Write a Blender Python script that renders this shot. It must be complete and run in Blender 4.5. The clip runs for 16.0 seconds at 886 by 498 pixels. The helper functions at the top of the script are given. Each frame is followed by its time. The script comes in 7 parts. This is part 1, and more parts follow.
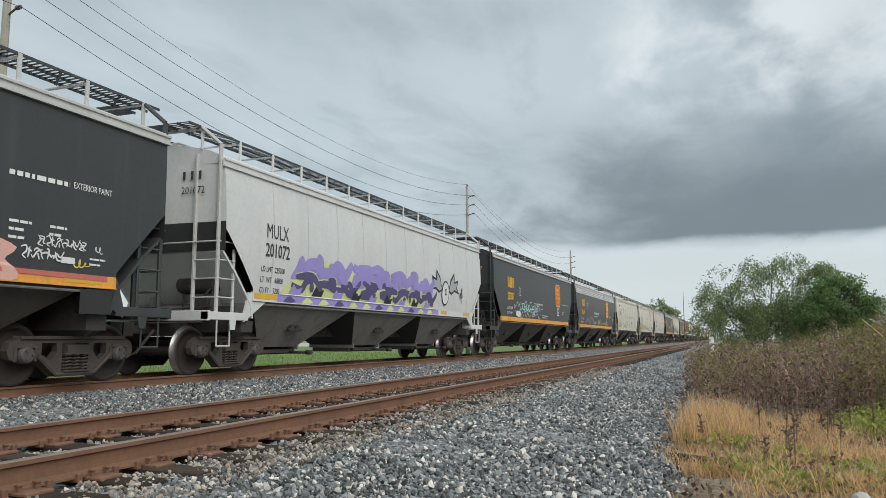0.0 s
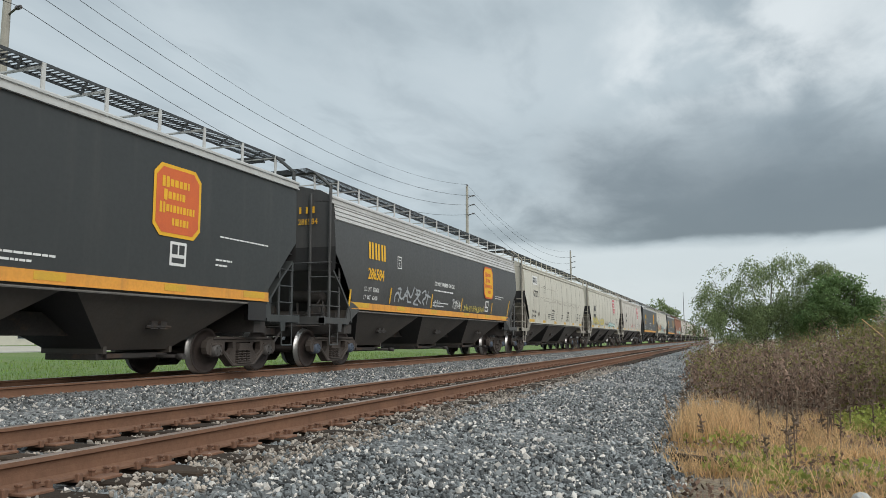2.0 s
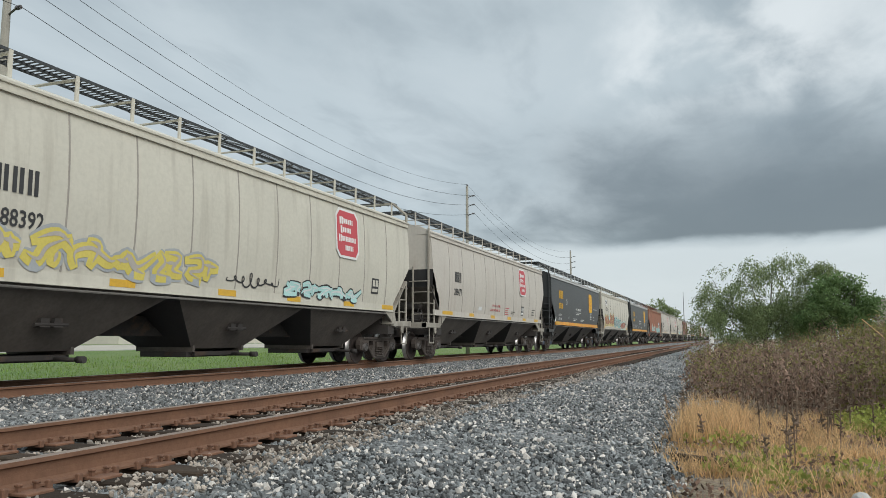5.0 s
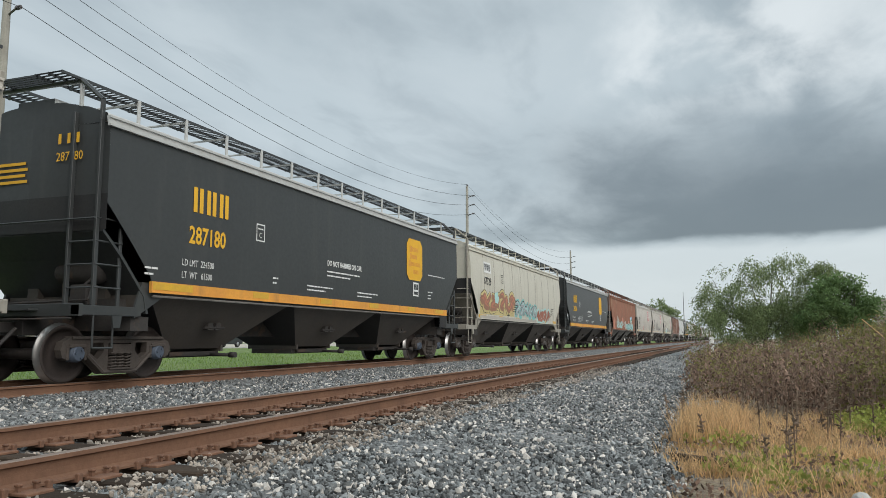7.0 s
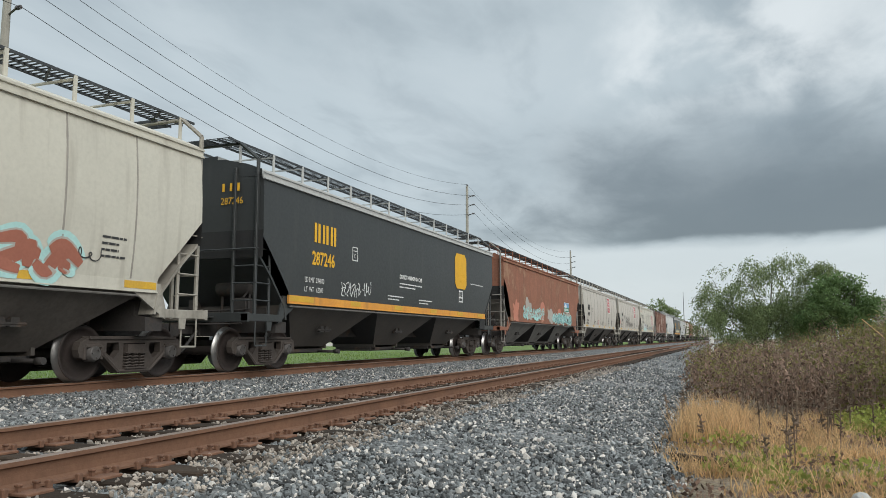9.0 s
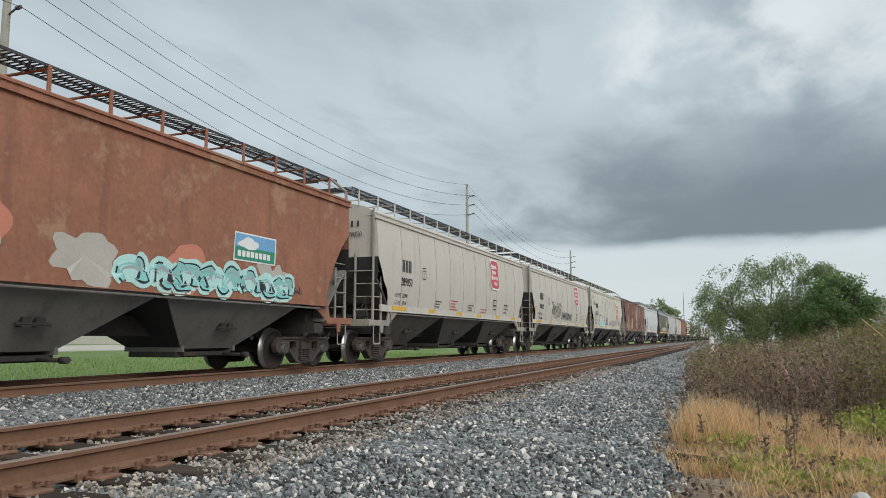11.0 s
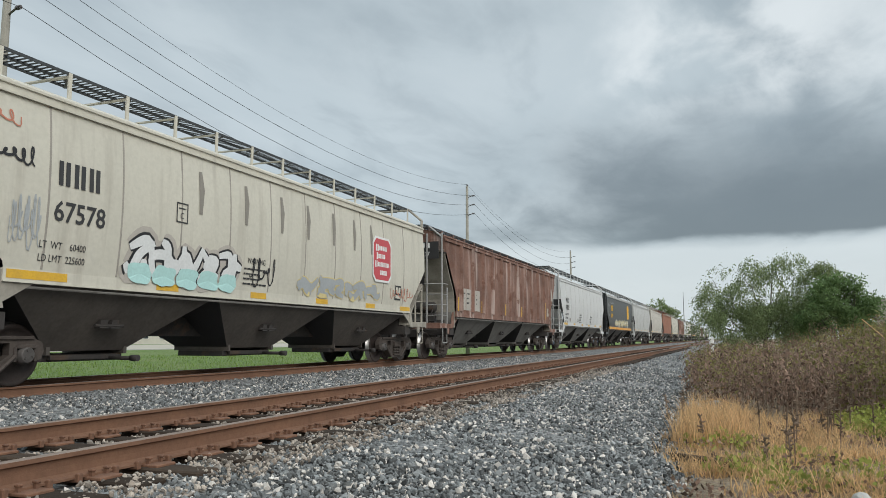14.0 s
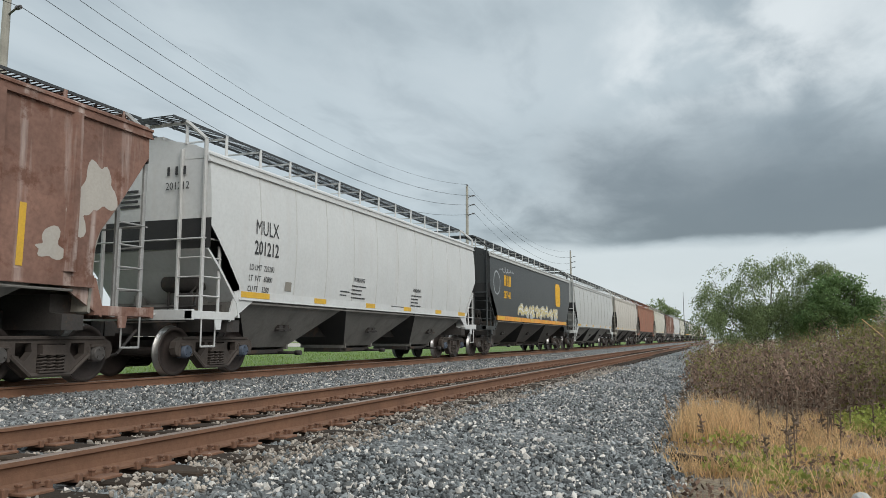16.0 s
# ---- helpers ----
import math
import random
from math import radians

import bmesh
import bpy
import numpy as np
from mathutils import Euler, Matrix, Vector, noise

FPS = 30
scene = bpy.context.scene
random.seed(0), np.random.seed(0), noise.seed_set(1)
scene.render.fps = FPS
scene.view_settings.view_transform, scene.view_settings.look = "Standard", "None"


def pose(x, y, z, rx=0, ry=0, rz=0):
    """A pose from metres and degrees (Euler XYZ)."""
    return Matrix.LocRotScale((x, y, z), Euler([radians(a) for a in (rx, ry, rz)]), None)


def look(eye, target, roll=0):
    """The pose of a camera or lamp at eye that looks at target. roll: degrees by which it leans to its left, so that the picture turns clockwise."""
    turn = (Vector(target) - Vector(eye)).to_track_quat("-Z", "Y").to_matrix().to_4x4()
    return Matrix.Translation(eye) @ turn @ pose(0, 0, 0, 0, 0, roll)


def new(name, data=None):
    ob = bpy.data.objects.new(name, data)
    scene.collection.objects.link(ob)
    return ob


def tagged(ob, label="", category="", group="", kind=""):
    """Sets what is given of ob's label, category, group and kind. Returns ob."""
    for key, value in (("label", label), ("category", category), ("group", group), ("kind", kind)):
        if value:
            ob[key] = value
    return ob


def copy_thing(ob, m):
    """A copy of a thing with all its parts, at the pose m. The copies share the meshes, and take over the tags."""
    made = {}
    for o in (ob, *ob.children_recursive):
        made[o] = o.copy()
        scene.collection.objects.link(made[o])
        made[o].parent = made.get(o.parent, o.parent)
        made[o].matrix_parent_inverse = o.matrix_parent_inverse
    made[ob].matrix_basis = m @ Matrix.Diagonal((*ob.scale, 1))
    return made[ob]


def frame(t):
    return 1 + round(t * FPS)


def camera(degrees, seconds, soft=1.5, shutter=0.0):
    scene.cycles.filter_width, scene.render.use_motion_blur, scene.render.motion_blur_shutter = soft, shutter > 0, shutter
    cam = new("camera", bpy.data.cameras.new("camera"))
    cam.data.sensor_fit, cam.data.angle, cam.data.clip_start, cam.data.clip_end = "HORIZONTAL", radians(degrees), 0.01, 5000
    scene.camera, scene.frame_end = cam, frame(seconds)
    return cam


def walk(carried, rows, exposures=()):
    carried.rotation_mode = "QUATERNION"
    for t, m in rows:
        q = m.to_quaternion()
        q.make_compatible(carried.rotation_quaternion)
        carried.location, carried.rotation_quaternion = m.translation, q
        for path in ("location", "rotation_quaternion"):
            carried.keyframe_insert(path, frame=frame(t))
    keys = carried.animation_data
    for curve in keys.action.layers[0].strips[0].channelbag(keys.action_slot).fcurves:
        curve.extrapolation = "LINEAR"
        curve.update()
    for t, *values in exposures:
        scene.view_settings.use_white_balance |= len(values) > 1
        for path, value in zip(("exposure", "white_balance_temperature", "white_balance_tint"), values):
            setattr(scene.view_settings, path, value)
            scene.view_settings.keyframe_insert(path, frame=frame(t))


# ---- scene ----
cam = camera(60.85, 16.0, soft=0.75, shutter=0.0)
EYE = (0.0, 0.0, 0.698)
YAW, PITCH = 0.36038, 0.11792
AIM = (EYE[0] + math.cos(PITCH) * math.cos(YAW), EYE[1] + math.cos(PITCH) * math.sin(YAW), EYE[2] + math.sin(PITCH))
walk(cam, [(0.0, look(EYE, AIM)), (16.0, look(EYE, AIM))], exposures=[(0.0, 0.16, 6560, 9), (16.0, 0.16, 6560, 9)])

# rail heads lie at z = 0; x runs along the tracks, y across them
RAIL_Y = (3.885, 5.39, 9.814, 11.319)
TRACK_Y = 10.5665
SPEED = 15.785

# ---- world, sun ----
SUN_EL, SUN_AZ = radians(34), radians(-122)


def build_world():
    w = bpy.data.worlds.new("overcast_sky")
    scene.world = w
    w.use_nodes = True
    nt = w.node_tree
    n, l = nt.nodes, nt.links
    n.clear()

    def node(kind, **kw):
        nd = n.new(kind)
        for k, v in kw.items():
            if k == "op":
                nd.operation = v
            elif k == "ins":
                for i, val in v.items():
                    nd.inputs[i].default_value = val
        return nd

    def m(op, a, b=None, c=None, clamp=False):
        nd = n.new("ShaderNodeMath")
        nd.operation = op
        nd.use_clamp = clamp
        for i, val in enumerate((a, b, c)):
            if val is None:
                continue
            if isinstance(val, (int, float)):
                nd.inputs[i].default_value = val
            else:
                l.new(val, nd.inputs[i])
        return nd.outputs[0]

    def smooth(val, lo, hi):
        nd = n.new("ShaderNodeMapRange")
        nd.interpolation_type = "SMOOTHSTEP"
        l.new(val, nd.inputs[0])
        nd.inputs[1].default_value, nd.inputs[2].default_value = lo, hi
        return nd.outputs[0]

    def mixc(fac, a, b):
        nd = n.new("ShaderNodeMix")
        nd.data_type = "RGBA"
        for i, val in ((0, fac), (6, a), (7, b)):
            if isinstance(val, tuple):
                nd.inputs[i].default_value = (*val, 1)
            elif isinstance(val, (int, float)):
                nd.inputs[i].default_value = val
            else:
                l.new(val, nd.inputs[i])
        return nd.outputs[2]

    tc = n.new("ShaderNodeTexCoord")
    sep = n.new("ShaderNodeSeparateXYZ")
    l.new(tc.outputs["Generated"], sep.inputs[0])
    dx, dy, dz = sep.outputs
    # azimuth (0 along the tracks, growing to the left) and elevation
    az = m("ARCTAN2", dy, dx)
    el = m("ARCSINE", dz)
    # cloud sheet seen in perspective
    inv = m("DIVIDE", 1.0, m("MAXIMUM", m("ADD", dz, 0.12), 0.05))
    comb = n.new("ShaderNodeCombineXYZ")
    l.new(m("MULTIPLY", dx, inv), comb.inputs[0])
    l.new(m("MULTIPLY", dy, inv), comb.inputs[1])

    def cloud(scale, detail, rough, dist, off):
        mp = n.new("ShaderNodeMapping")
        mp.inputs[1].default_value = (off, off * 0.7, off * 1.3)
        mp.inputs[3].default_value = (0.62, 1.0, 1.0)
        l.new(comb.outputs[0], mp.inputs[0])
        nz = n.new("ShaderNodeTexNoise")
        nz.inputs["Scale"].default_value = scale
        nz.inputs["Detail"].default_value = detail
        nz.inputs["Roughness"].default_value = rough
        nz.inputs["Distortion"].default_value = dist
        l.new(mp.outputs[0], nz.inputs[0])
        return nz.outputs[0]

    big = cloud(0.75, 7, 0.55, 0.4, 3.1)
    fine = cloud(1.9, 6, 0.5, 0.5, 7.7)
    wob = m("SUBTRACT", cloud(1.5, 7, 0.58, 0.3, 1.4), 0.5)
    wob2 = m("SUBTRACT", cloud(3.2, 7, 0.55, 0.4, 5.2), 0.5)
    col = mixc(smooth(big, 0.36, 0.64), (0.27, 0.33, 0.37), (0.47, 0.54, 0.58))
    col = mixc(m("MULTIPLY", smooth(fine, 0.40, 0.70), 0.42), col, (0.56, 0.62, 0.655))
    col = mixc(m("MULTIPLY", smooth(m("MULTIPLY", wob2, -1.0), 0.0, 0.2), 0.32), col, (0.27, 0.32, 0.355))
    # dark cloud bank low over the line, to the right of it, with a crisp lower rim
    elw = m("ADD", m("ADD", el, m("MULTIPLY", wob, 0.075)), m("MULTIPLY", wob2, 0.05))
    rim = m("ADD", el, m("ADD", m("MULTIPLY", wob, 0.020), m("MULTIPLY", wob2, 0.012)))
    azw = m("ADD", az, m("ADD", m("MULTIPLY", wob, 0.4), m("MULTIPLY", wob2, 0.15)))
    low = m("MULTIPLY", smooth(rim, 0.119, 0.130), m("SUBTRACT", 1.0, smooth(elw, 0.16, 0.32)))
    bank = m("MULTIPLY", low, m("SUBTRACT", 1.0, smooth(azw, 0.08, 0.42)))
    col = mixc(m("MULTIPLY", bank, 0.93), col, (0.150, 0.182, 0.205))
    # bright breaks above the bank
    br = m("MULTIPLY", smooth(elw, 0.25, 0.33), m("SUBTRACT", 1.0, smooth(elw, 0.42, 0.56)))
    br = m("MULTIPLY", br, m("MULTIPLY", smooth(azw, -0.34, -0.10), m("SUBTRACT", 1.0, smooth(azw, 0.06, 0.18))))
    br = m("MULTIPLY", br, smooth(m("ADD", fine, m("MULTIPLY", wob2, 0.7)), 0.34, 0.60))
    col = mixc(m("MULTIPLY", br, 0.85), col, (0.70, 0.75, 0.775))
    # pale strip along the horizon
    hz = m("SUBTRACT", 1.0, smooth(rim, 0.108, 0.131))
    col = mixc(m("MULTIPLY", hz, 0.85), col, (0.60, 0.66, 0.69))
    # an overcast sky grows brighter towards the zenith
    zen = m("ADD", 1.0, m("MULTIPLY", smooth(el, 0.42, 1.1), 1.45))
    sc = n.new("ShaderNodeVectorMath")
    sc.operation = "SCALE"
    l.new(col, sc.inputs[0])
    l.new(zen, sc.inputs[3])
    col = sc.outputs[0]
    sky = n.new("ShaderNodeTexSky")
    sky.sky_type = "NISHITA"
    sky.sun_disc = False
    sky.sun_elevation, sky.sun_rotation = SUN_EL, SUN_AZ
    sky.air_density, sky.dust_density = 1.0, 3.0
    b1 = n.new("ShaderNodeBackground")
    l.new(sky.outputs[0], b1.inputs[0])
    b1.inputs[1].default_value = 0.012
    b2 = n.new("ShaderNodeBackground")
    l.new(col, b2.inputs[0])
    b2.inputs[1].default_value = 0.95
    add = n.new("ShaderNodeAddShader")
    l.new(b1.outputs[0], add.inputs[0])
    l.new(b2.outputs[0], add.inputs[1])
    out = n.new("ShaderNodeOutputWorld")
    l.new(add.outputs[0], out.inputs[0])


build_world()
sun = new("sun", bpy.data.lights.new("sun", "SUN"))
sun.data.energy, sun.data.angle, sun.data.color = 2.05, radians(40), (1.0, 0.98, 0.95)
sun.matrix_world = look((0, 0, 50), (0 - math.cos(SUN_EL) * math.cos(SUN_AZ), -math.cos(SUN_EL) * math.sin(SUN_AZ), 50 - math.sin(SUN_EL)))


# ---- materials ----
def mat(name, col, col2=None, rough=0.6, metal=0.0, scale=3.0, amount=0.6, bump=0.0, bscale=60.0, streak=None,
        rust=None, island=0.0, objrand=0.0, spec=0.5, thin=0.0):
    """A surface with two scales of colour variation, optional vertical streaks and rust, and fine relief."""
    mt = bpy.data.materials.new(name)
    mt.use_nodes = True
    nt = mt.node_tree
    n, l = nt.nodes, nt.links
    bs = n["Principled BSDF"]
    tc = n.new("ShaderNodeTexCoord")

    def noise_fac(sc, lo, hi, detail=5, stretch=None, rough_=0.6):
        nz = n.new("ShaderNodeTexNoise")
        nz.inputs["Scale"].default_value = sc
        nz.inputs["Detail"].default_value = detail
        nz.inputs["Roughness"].default_value = rough_
        if stretch:
            mp = n.new("ShaderNodeMapping")
            mp.inputs[3].default_value = stretch
            l.new(tc.outputs["Object"], mp.inputs[0])
            l.new(mp.outputs[0], nz.inputs[0])
        else:
            l.new(tc.outputs["Object"], nz.inputs[0])
        mr = n.new("ShaderNodeMapRange")
        mr.inputs[1].default_value, mr.inputs[2].default_value = lo, hi
        l.new(nz.outputs[0], mr.inputs[0])
        return mr.outputs[0], nz.outputs[0]

    def mix(fac, a, b, k=1.0):
        mx = n.new("ShaderNodeMix")
        mx.data_type = "RGBA"
        if isinstance(fac, float):
            mx.inputs[0].default_value = fac
        else:
            mu = n.new("ShaderNodeMath")
            mu.operation = "MULTIPLY"
            mu.use_clamp = True
            l.new(fac, mu.inputs[0])
            mu.inputs[1].default_value = k
            l.new(mu.outputs[0], mx.inputs[0])
        for i, v in ((6, a), (7, b)):
            if isinstance(v, tuple):
                mx.inputs[i].default_value = (*v, 1)
            else:
                l.new(v, mx.inputs[i])
        return mx.outputs[2]

    if col2 is None:
        col2 = tuple(c * 0.72 for c in col)
    f1, raw = noise_fac(scale, 0.35, 0.68)
    c = mix(f1, col, col2, amount)
    f2, raw2 = noise_fac(scale * 14, 0.4, 0.75)
    c = mix(f2, c, tuple(x * 0.75 for x in col2), amount * 0.5)
    if streak:
        f3, _ = noise_fac(1.0, 0.52, 0.74, 6, (3.2, 3.2, 0.22))
        c = mix(f3, c, streak[0], streak[1])
    if rust:
        f4, _ = noise_fac(rust[2], 0.54, 0.62, 8, None, 0.7)
        c = mix(f4, c, rust[0], rust[1])
    if island or objrand:
        if island:
            src = n.new("ShaderNodeNewGeometry").outputs["Random Per Island"]
        else:
            src = n.new("ShaderNodeObjectInfo").outputs["Random"]
        hs = n.new("ShaderNodeHueSaturation")
        mr = n.new("ShaderNodeMapRange")
        k = island or objrand
        mr.inputs[3].default_value, mr.inputs[4].default_value = 1 - k, 1 + k
        l.new(src, mr.inputs[0])
        l.new(mr.outputs[0], hs.inputs["Value"])
        l.new(c, hs.inputs["Color"])
        c = hs.outputs[0]
    l.new(c, bs.inputs["Base Color"])
    mr = n.new("ShaderNodeMapRange")
    mr.inputs[3].default_value, mr.inputs[4].default_value = max(rough - 0.12, 0.05), min(rough + 0.15, 1)
    l.new(raw2, mr.inputs[0])
    l.new(mr.outputs[0], bs.inputs["Roughness"])
    bs.inputs["Metallic"].default_value = metal
    bs.inputs["Specular IOR Level"].default_value = spec
    if bump:
        nz = n.new("ShaderNodeTexNoise")
        nz.inputs["Scale"].default_value = bscale
        nz.inputs["Detail"].default_value = 4
        l.new(tc.outputs["Object"], nz.inputs[0])
        bp = n.new("ShaderNodeBump")
        bp.inputs["Strength"].default_value = 1.0
        bp.inputs["Distance"].default_value = bump
        l.new(nz.outputs[0], bp.inputs["Height"])
        l.new(bp.outputs[0], bs.inputs["Normal"])
    if thin:
        tr = n.new("ShaderNodeBsdfTranslucent")
        l.new(c, tr.inputs[0])
        ms = n.new("ShaderNodeMixShader")
        ms.inputs[0].default_value = thin
        l.new(bs.outputs[0], ms.inputs[1])
        l.new(tr.outputs[0], ms.inputs[2])
        l.new(ms.outputs[0], n["Material Output"].inputs[0])
    return mt


DIRT = (0.10, 0.075, 0.05)
M = {
    "rail_side": mat("rail_rust", (0.185, 0.094, 0.054), (0.115, 0.058, 0.035), 0.85, 0.0, 2.0, 0.7, 0.002, 90),
    "rail_top": mat("rail_head", (0.30, 0.23, 0.19), (0.20, 0.14, 0.11), 0.5, 0.5, 1.2, 0.6, 0.0008, 60),
    "plate": mat("tie_plate_rust", (0.22, 0.105, 0.06), (0.09, 0.05, 0.033), 0.9, 0.0, 5, 0.7, 0.003, 60),
    "tie": mat("creosoted_timber", (0.060, 0.043, 0.031), (0.027, 0.021, 0.017), 0.95, 0.0, 4, 0.8, 0.006, 25, objrand=0.3, spec=0.15),
    "stone": mat("ballast_stone", (0.195, 0.203, 0.202), (0.062, 0.066, 0.066), 0.85, 0.0, 9, 0.8, 0.004, 60, island=0.78),
    "stone_pale": mat("pale_ballast_stone", (0.58, 0.55, 0.51), (0.42, 0.37, 0.32), 0.85, 0.0, 6, 0.7, 0.004, 40, island=0.25),
    "stone_brown": mat("rust_stained_stone", (0.33, 0.29, 0.245), (0.16, 0.125, 0.10), 0.9, 0.0, 8, 0.8, 0.004, 60, island=0.6),
    "steel_dark": mat("grimy_steel", (0.046, 0.040, 0.036), (0.025, 0.022, 0.021), 0.75, 0.0, 2, 0.7, 0.003, 40, rust=((0.09, 0.055, 0.035), 0.6, 2.5)),
    "frame": mat("cast_truck_frame", (0.070, 0.055, 0.046), (0.034, 0.027, 0.023), 0.8, 0.0, 2.5, 0.8, 0.004, 35),
    "wheel": mat("wheel_steel", (0.048, 0.035, 0.030), (0.026, 0.020, 0.018), 0.7, 0.2, 3, 0.7, 0.002, 40),
    "tread": mat("polished_tread", (0.36, 0.35, 0.34), (0.22, 0.21, 0.20), 0.35, 0.9, 4, 0.5),
    "cap": mat("bearing_cap", (0.11, 0.10, 0.095), (0.06, 0.055, 0.05), 0.6, 0.3, 8, 0.8, 0.002, 60),
    "cap_blue": mat("blue_bearing_cap", (0.075, 0.095, 0.13), (0.05, 0.06, 0.08), 0.6, 0.1, 8, 0.8, 0.002, 60),
    "grating": mat("galvanized_grating", (0.075, 0.08, 0.084), (0.045, 0.048, 0.05), 0.55, 0.5, 3, 0.5),
    "rung": mat("rung_steel", (0.36, 0.36, 0.35), (0.2, 0.19, 0.18), 0.6, 0.2, 3, 0.7),
    "black": mat("black_paint_and_shade", (0.018, 0.018, 0.019), (0.03, 0.028, 0.026), 0.6, 0.0, 2, 0.6, 0.001, 40),
    "yellow": mat("reflective_yellow", (0.68, 0.40, 0.03), (0.50, 0.30, 0.05), 0.45, 0.0, 2, 0.8, 0),
    "orange_sill": mat("orange_yellow_sill", (0.72, 0.33, 0.05), (0.58, 0.25, 0.05), 0.55, 0.0, 1.5, 0.7, 0.001, 30, streak=((0.25, 0.13, 0.06), 0.5)),
    "ink_white": mat("white_stencil", (0.72, 0.72, 0.70), (0.55, 0.55, 0.53), 0.6, 0.0, 4, 0.5),
    "ink_black": mat("black_stencil", (0.028, 0.028, 0.03), (0.05, 0.05, 0.05), 0.6, 0.0, 4, 0.5),
    "ink_yellow": mat("yellow_stencil", (0.76, 0.42, 0.025), (0.62, 0.33, 0.03), 0.6, 0.0, 4, 0.5),
    "ink_red": mat("red_emblem", (0.50, 0.065, 0.08), (0.44, 0.09, 0.10), 0.55, 0.0, 4, 0.5),
    "ink_orange": mat("orange_emblem", (0.62, 0.13, 0.035), (0.5, 0.1, 0.04), 0.55, 0.0, 4, 0.5),
    "grass_verge": mat("tired_green_grass", (0.24, 0.25, 0.085), (0.20, 0.16, 0.07), 0.8, 0.0, 2, 0.8, island=0.35, thin=0.4, spec=0.25),
    "grass_green": mat("green_grass", (0.22, 0.32, 0.075), (0.13, 0.20, 0.042), 0.8, 0.0, 2, 0.8, island=0.35, thin=0.5, spec=0.25),
    "grass_dry": mat("dry_grass", (0.76, 0.53, 0.29), (0.52, 0.33, 0.17), 0.85, 0.0, 2, 0.8, island=0.35, thin=0.5, spec=0.25),
    "leaf": mat("tree_leaf", (0.255, 0.31, 0.15), (0.165, 0.22, 0.095), 0.6, 0.0, 0.6, 0.8, island=0.4, thin=0.5, spec=0.25),
    "leaf_dark": mat("dark_tree_leaf", (0.175, 0.26, 0.10), (0.11, 0.175, 0.07), 0.6, 0.0, 0.6, 0.8, island=0.4, thin=0.5, spec=0.25),
    "leaf_brown": mat("withered_leaf", (0.29, 0.195, 0.145), (0.15, 0.10, 0.075), 0.8, 0.0, 1.0, 0.8, island=0.6, thin=0.3, spec=0.25),
    "leaf_olive": mat("olive_leaf", (0.27, 0.245, 0.095), (0.17, 0.16, 0.062), 0.8, 0.0, 1.0, 0.8, island=0.4, thin=0.5, spec=0.25),
    "leaf_lime": mat("fresh_weed_leaf", (0.36, 0.385, 0.10), (0.23, 0.26, 0.065), 0.7, 0.0, 1.0, 0.8, island=0.35, thin=0.5, spec=0.25),
    "stalk": mat("dry_stalk", (0.34, 0.26, 0.195), (0.15, 0.11, 0.085), 0.85, 0.0, 1.0, 0.8, island=0.35, thin=0.5, spec=0.25),
    "bark": mat("bark", (0.12, 0.10, 0.08), (0.07, 0.055, 0.045), 0.9, 0.0, 3, 0.8, 0.01, 20),
    "pole_wood": mat("weathered_pole", (0.30, 0.285, 0.24), (0.20, 0.185, 0.155), 0.85, 0.0, 2, 0.8, 0.004, 30, streak=((0.09, 0.08, 0.07), 0.5)),
    "wire": mat("wire", (0.035, 0.035, 0.038), None, 0.5, 0.3, 2, 0.3),
    "insulator": mat("insulator", (0.10, 0.09, 0.09), None, 0.4, 0, 5, 0.4),
    "concrete": mat("concrete", (0.42, 0.41, 0.38), (0.32, 0.31, 0.29), 0.9, 0.0, 2, 0.7, 0.002, 40),
    "wall_cream": mat("cream_wall", (0.55, 0.52, 0.45), (0.45, 0.42, 0.37), 0.85, 0.0, 1, 0.6, 0.002, 40),
    "roof_tan": mat("tan_shingle_roof", (0.20, 0.17, 0.14), (0.13, 0.11, 0.09), 0.9, 0.0, 3, 0.8, 0.004, 30),
    "glass": mat("dark_window_glass", (0.03, 0.035, 0.04), None, 0.12, 0.0, 2, 0.3),
    "car_silver": mat("silver_car_paint", (0.32, 0.33, 0.34), (0.28, 0.29, 0.30), 0.3, 0.6, 1, 0.3),
    "car_white": mat("white_car_paint", (0.75, 0.76, 0.76), (0.7, 0.7, 0.7), 0.3, 0.0, 1, 0.3),
    "tyre": mat("tyre_rubber", (0.02, 0.02, 0.021), None, 0.8, 0, 5, 0.4),
    "white_post": mat("white_post_paint", (0.72, 0.72, 0.70), (0.6, 0.6, 0.58), 0.6, 0, 5, 0.4),
    "road_concrete": mat("worn_road_concrete", (0.44, 0.40, 0.33), (0.33, 0.295, 0.24), 0.9, 0, 0.4, 0.8, 0.003, 50),
}


# ---- helpers of this scene ----
def part(name, bm, material, parent=None, label="", m=None):
    """Links a bmesh (or a mesh) as one object, under a thing or a part."""
    if isinstance(bm, bmesh.types.BMesh):
        me = bpy.data.meshes.new(name)
        bm.to_mesh(me)
        bm.free()
    else:
        me = bm
    if material is not None and not me.materials:
        for x in (material if isinstance(material, (list, tuple)) else [material]):
            me.materials.append(x)
    ob = new(name, me)
    if parent:
        ob.parent = parent
    if m is not None:
        ob.matrix_basis = m
    if label:
        ob["label"] = label
    return ob


def empty(name, m=None):
    ob = new(name)
    ob.empty_display_size = 0.3
    if m is not None:
        ob.matrix_basis = m
    return ob


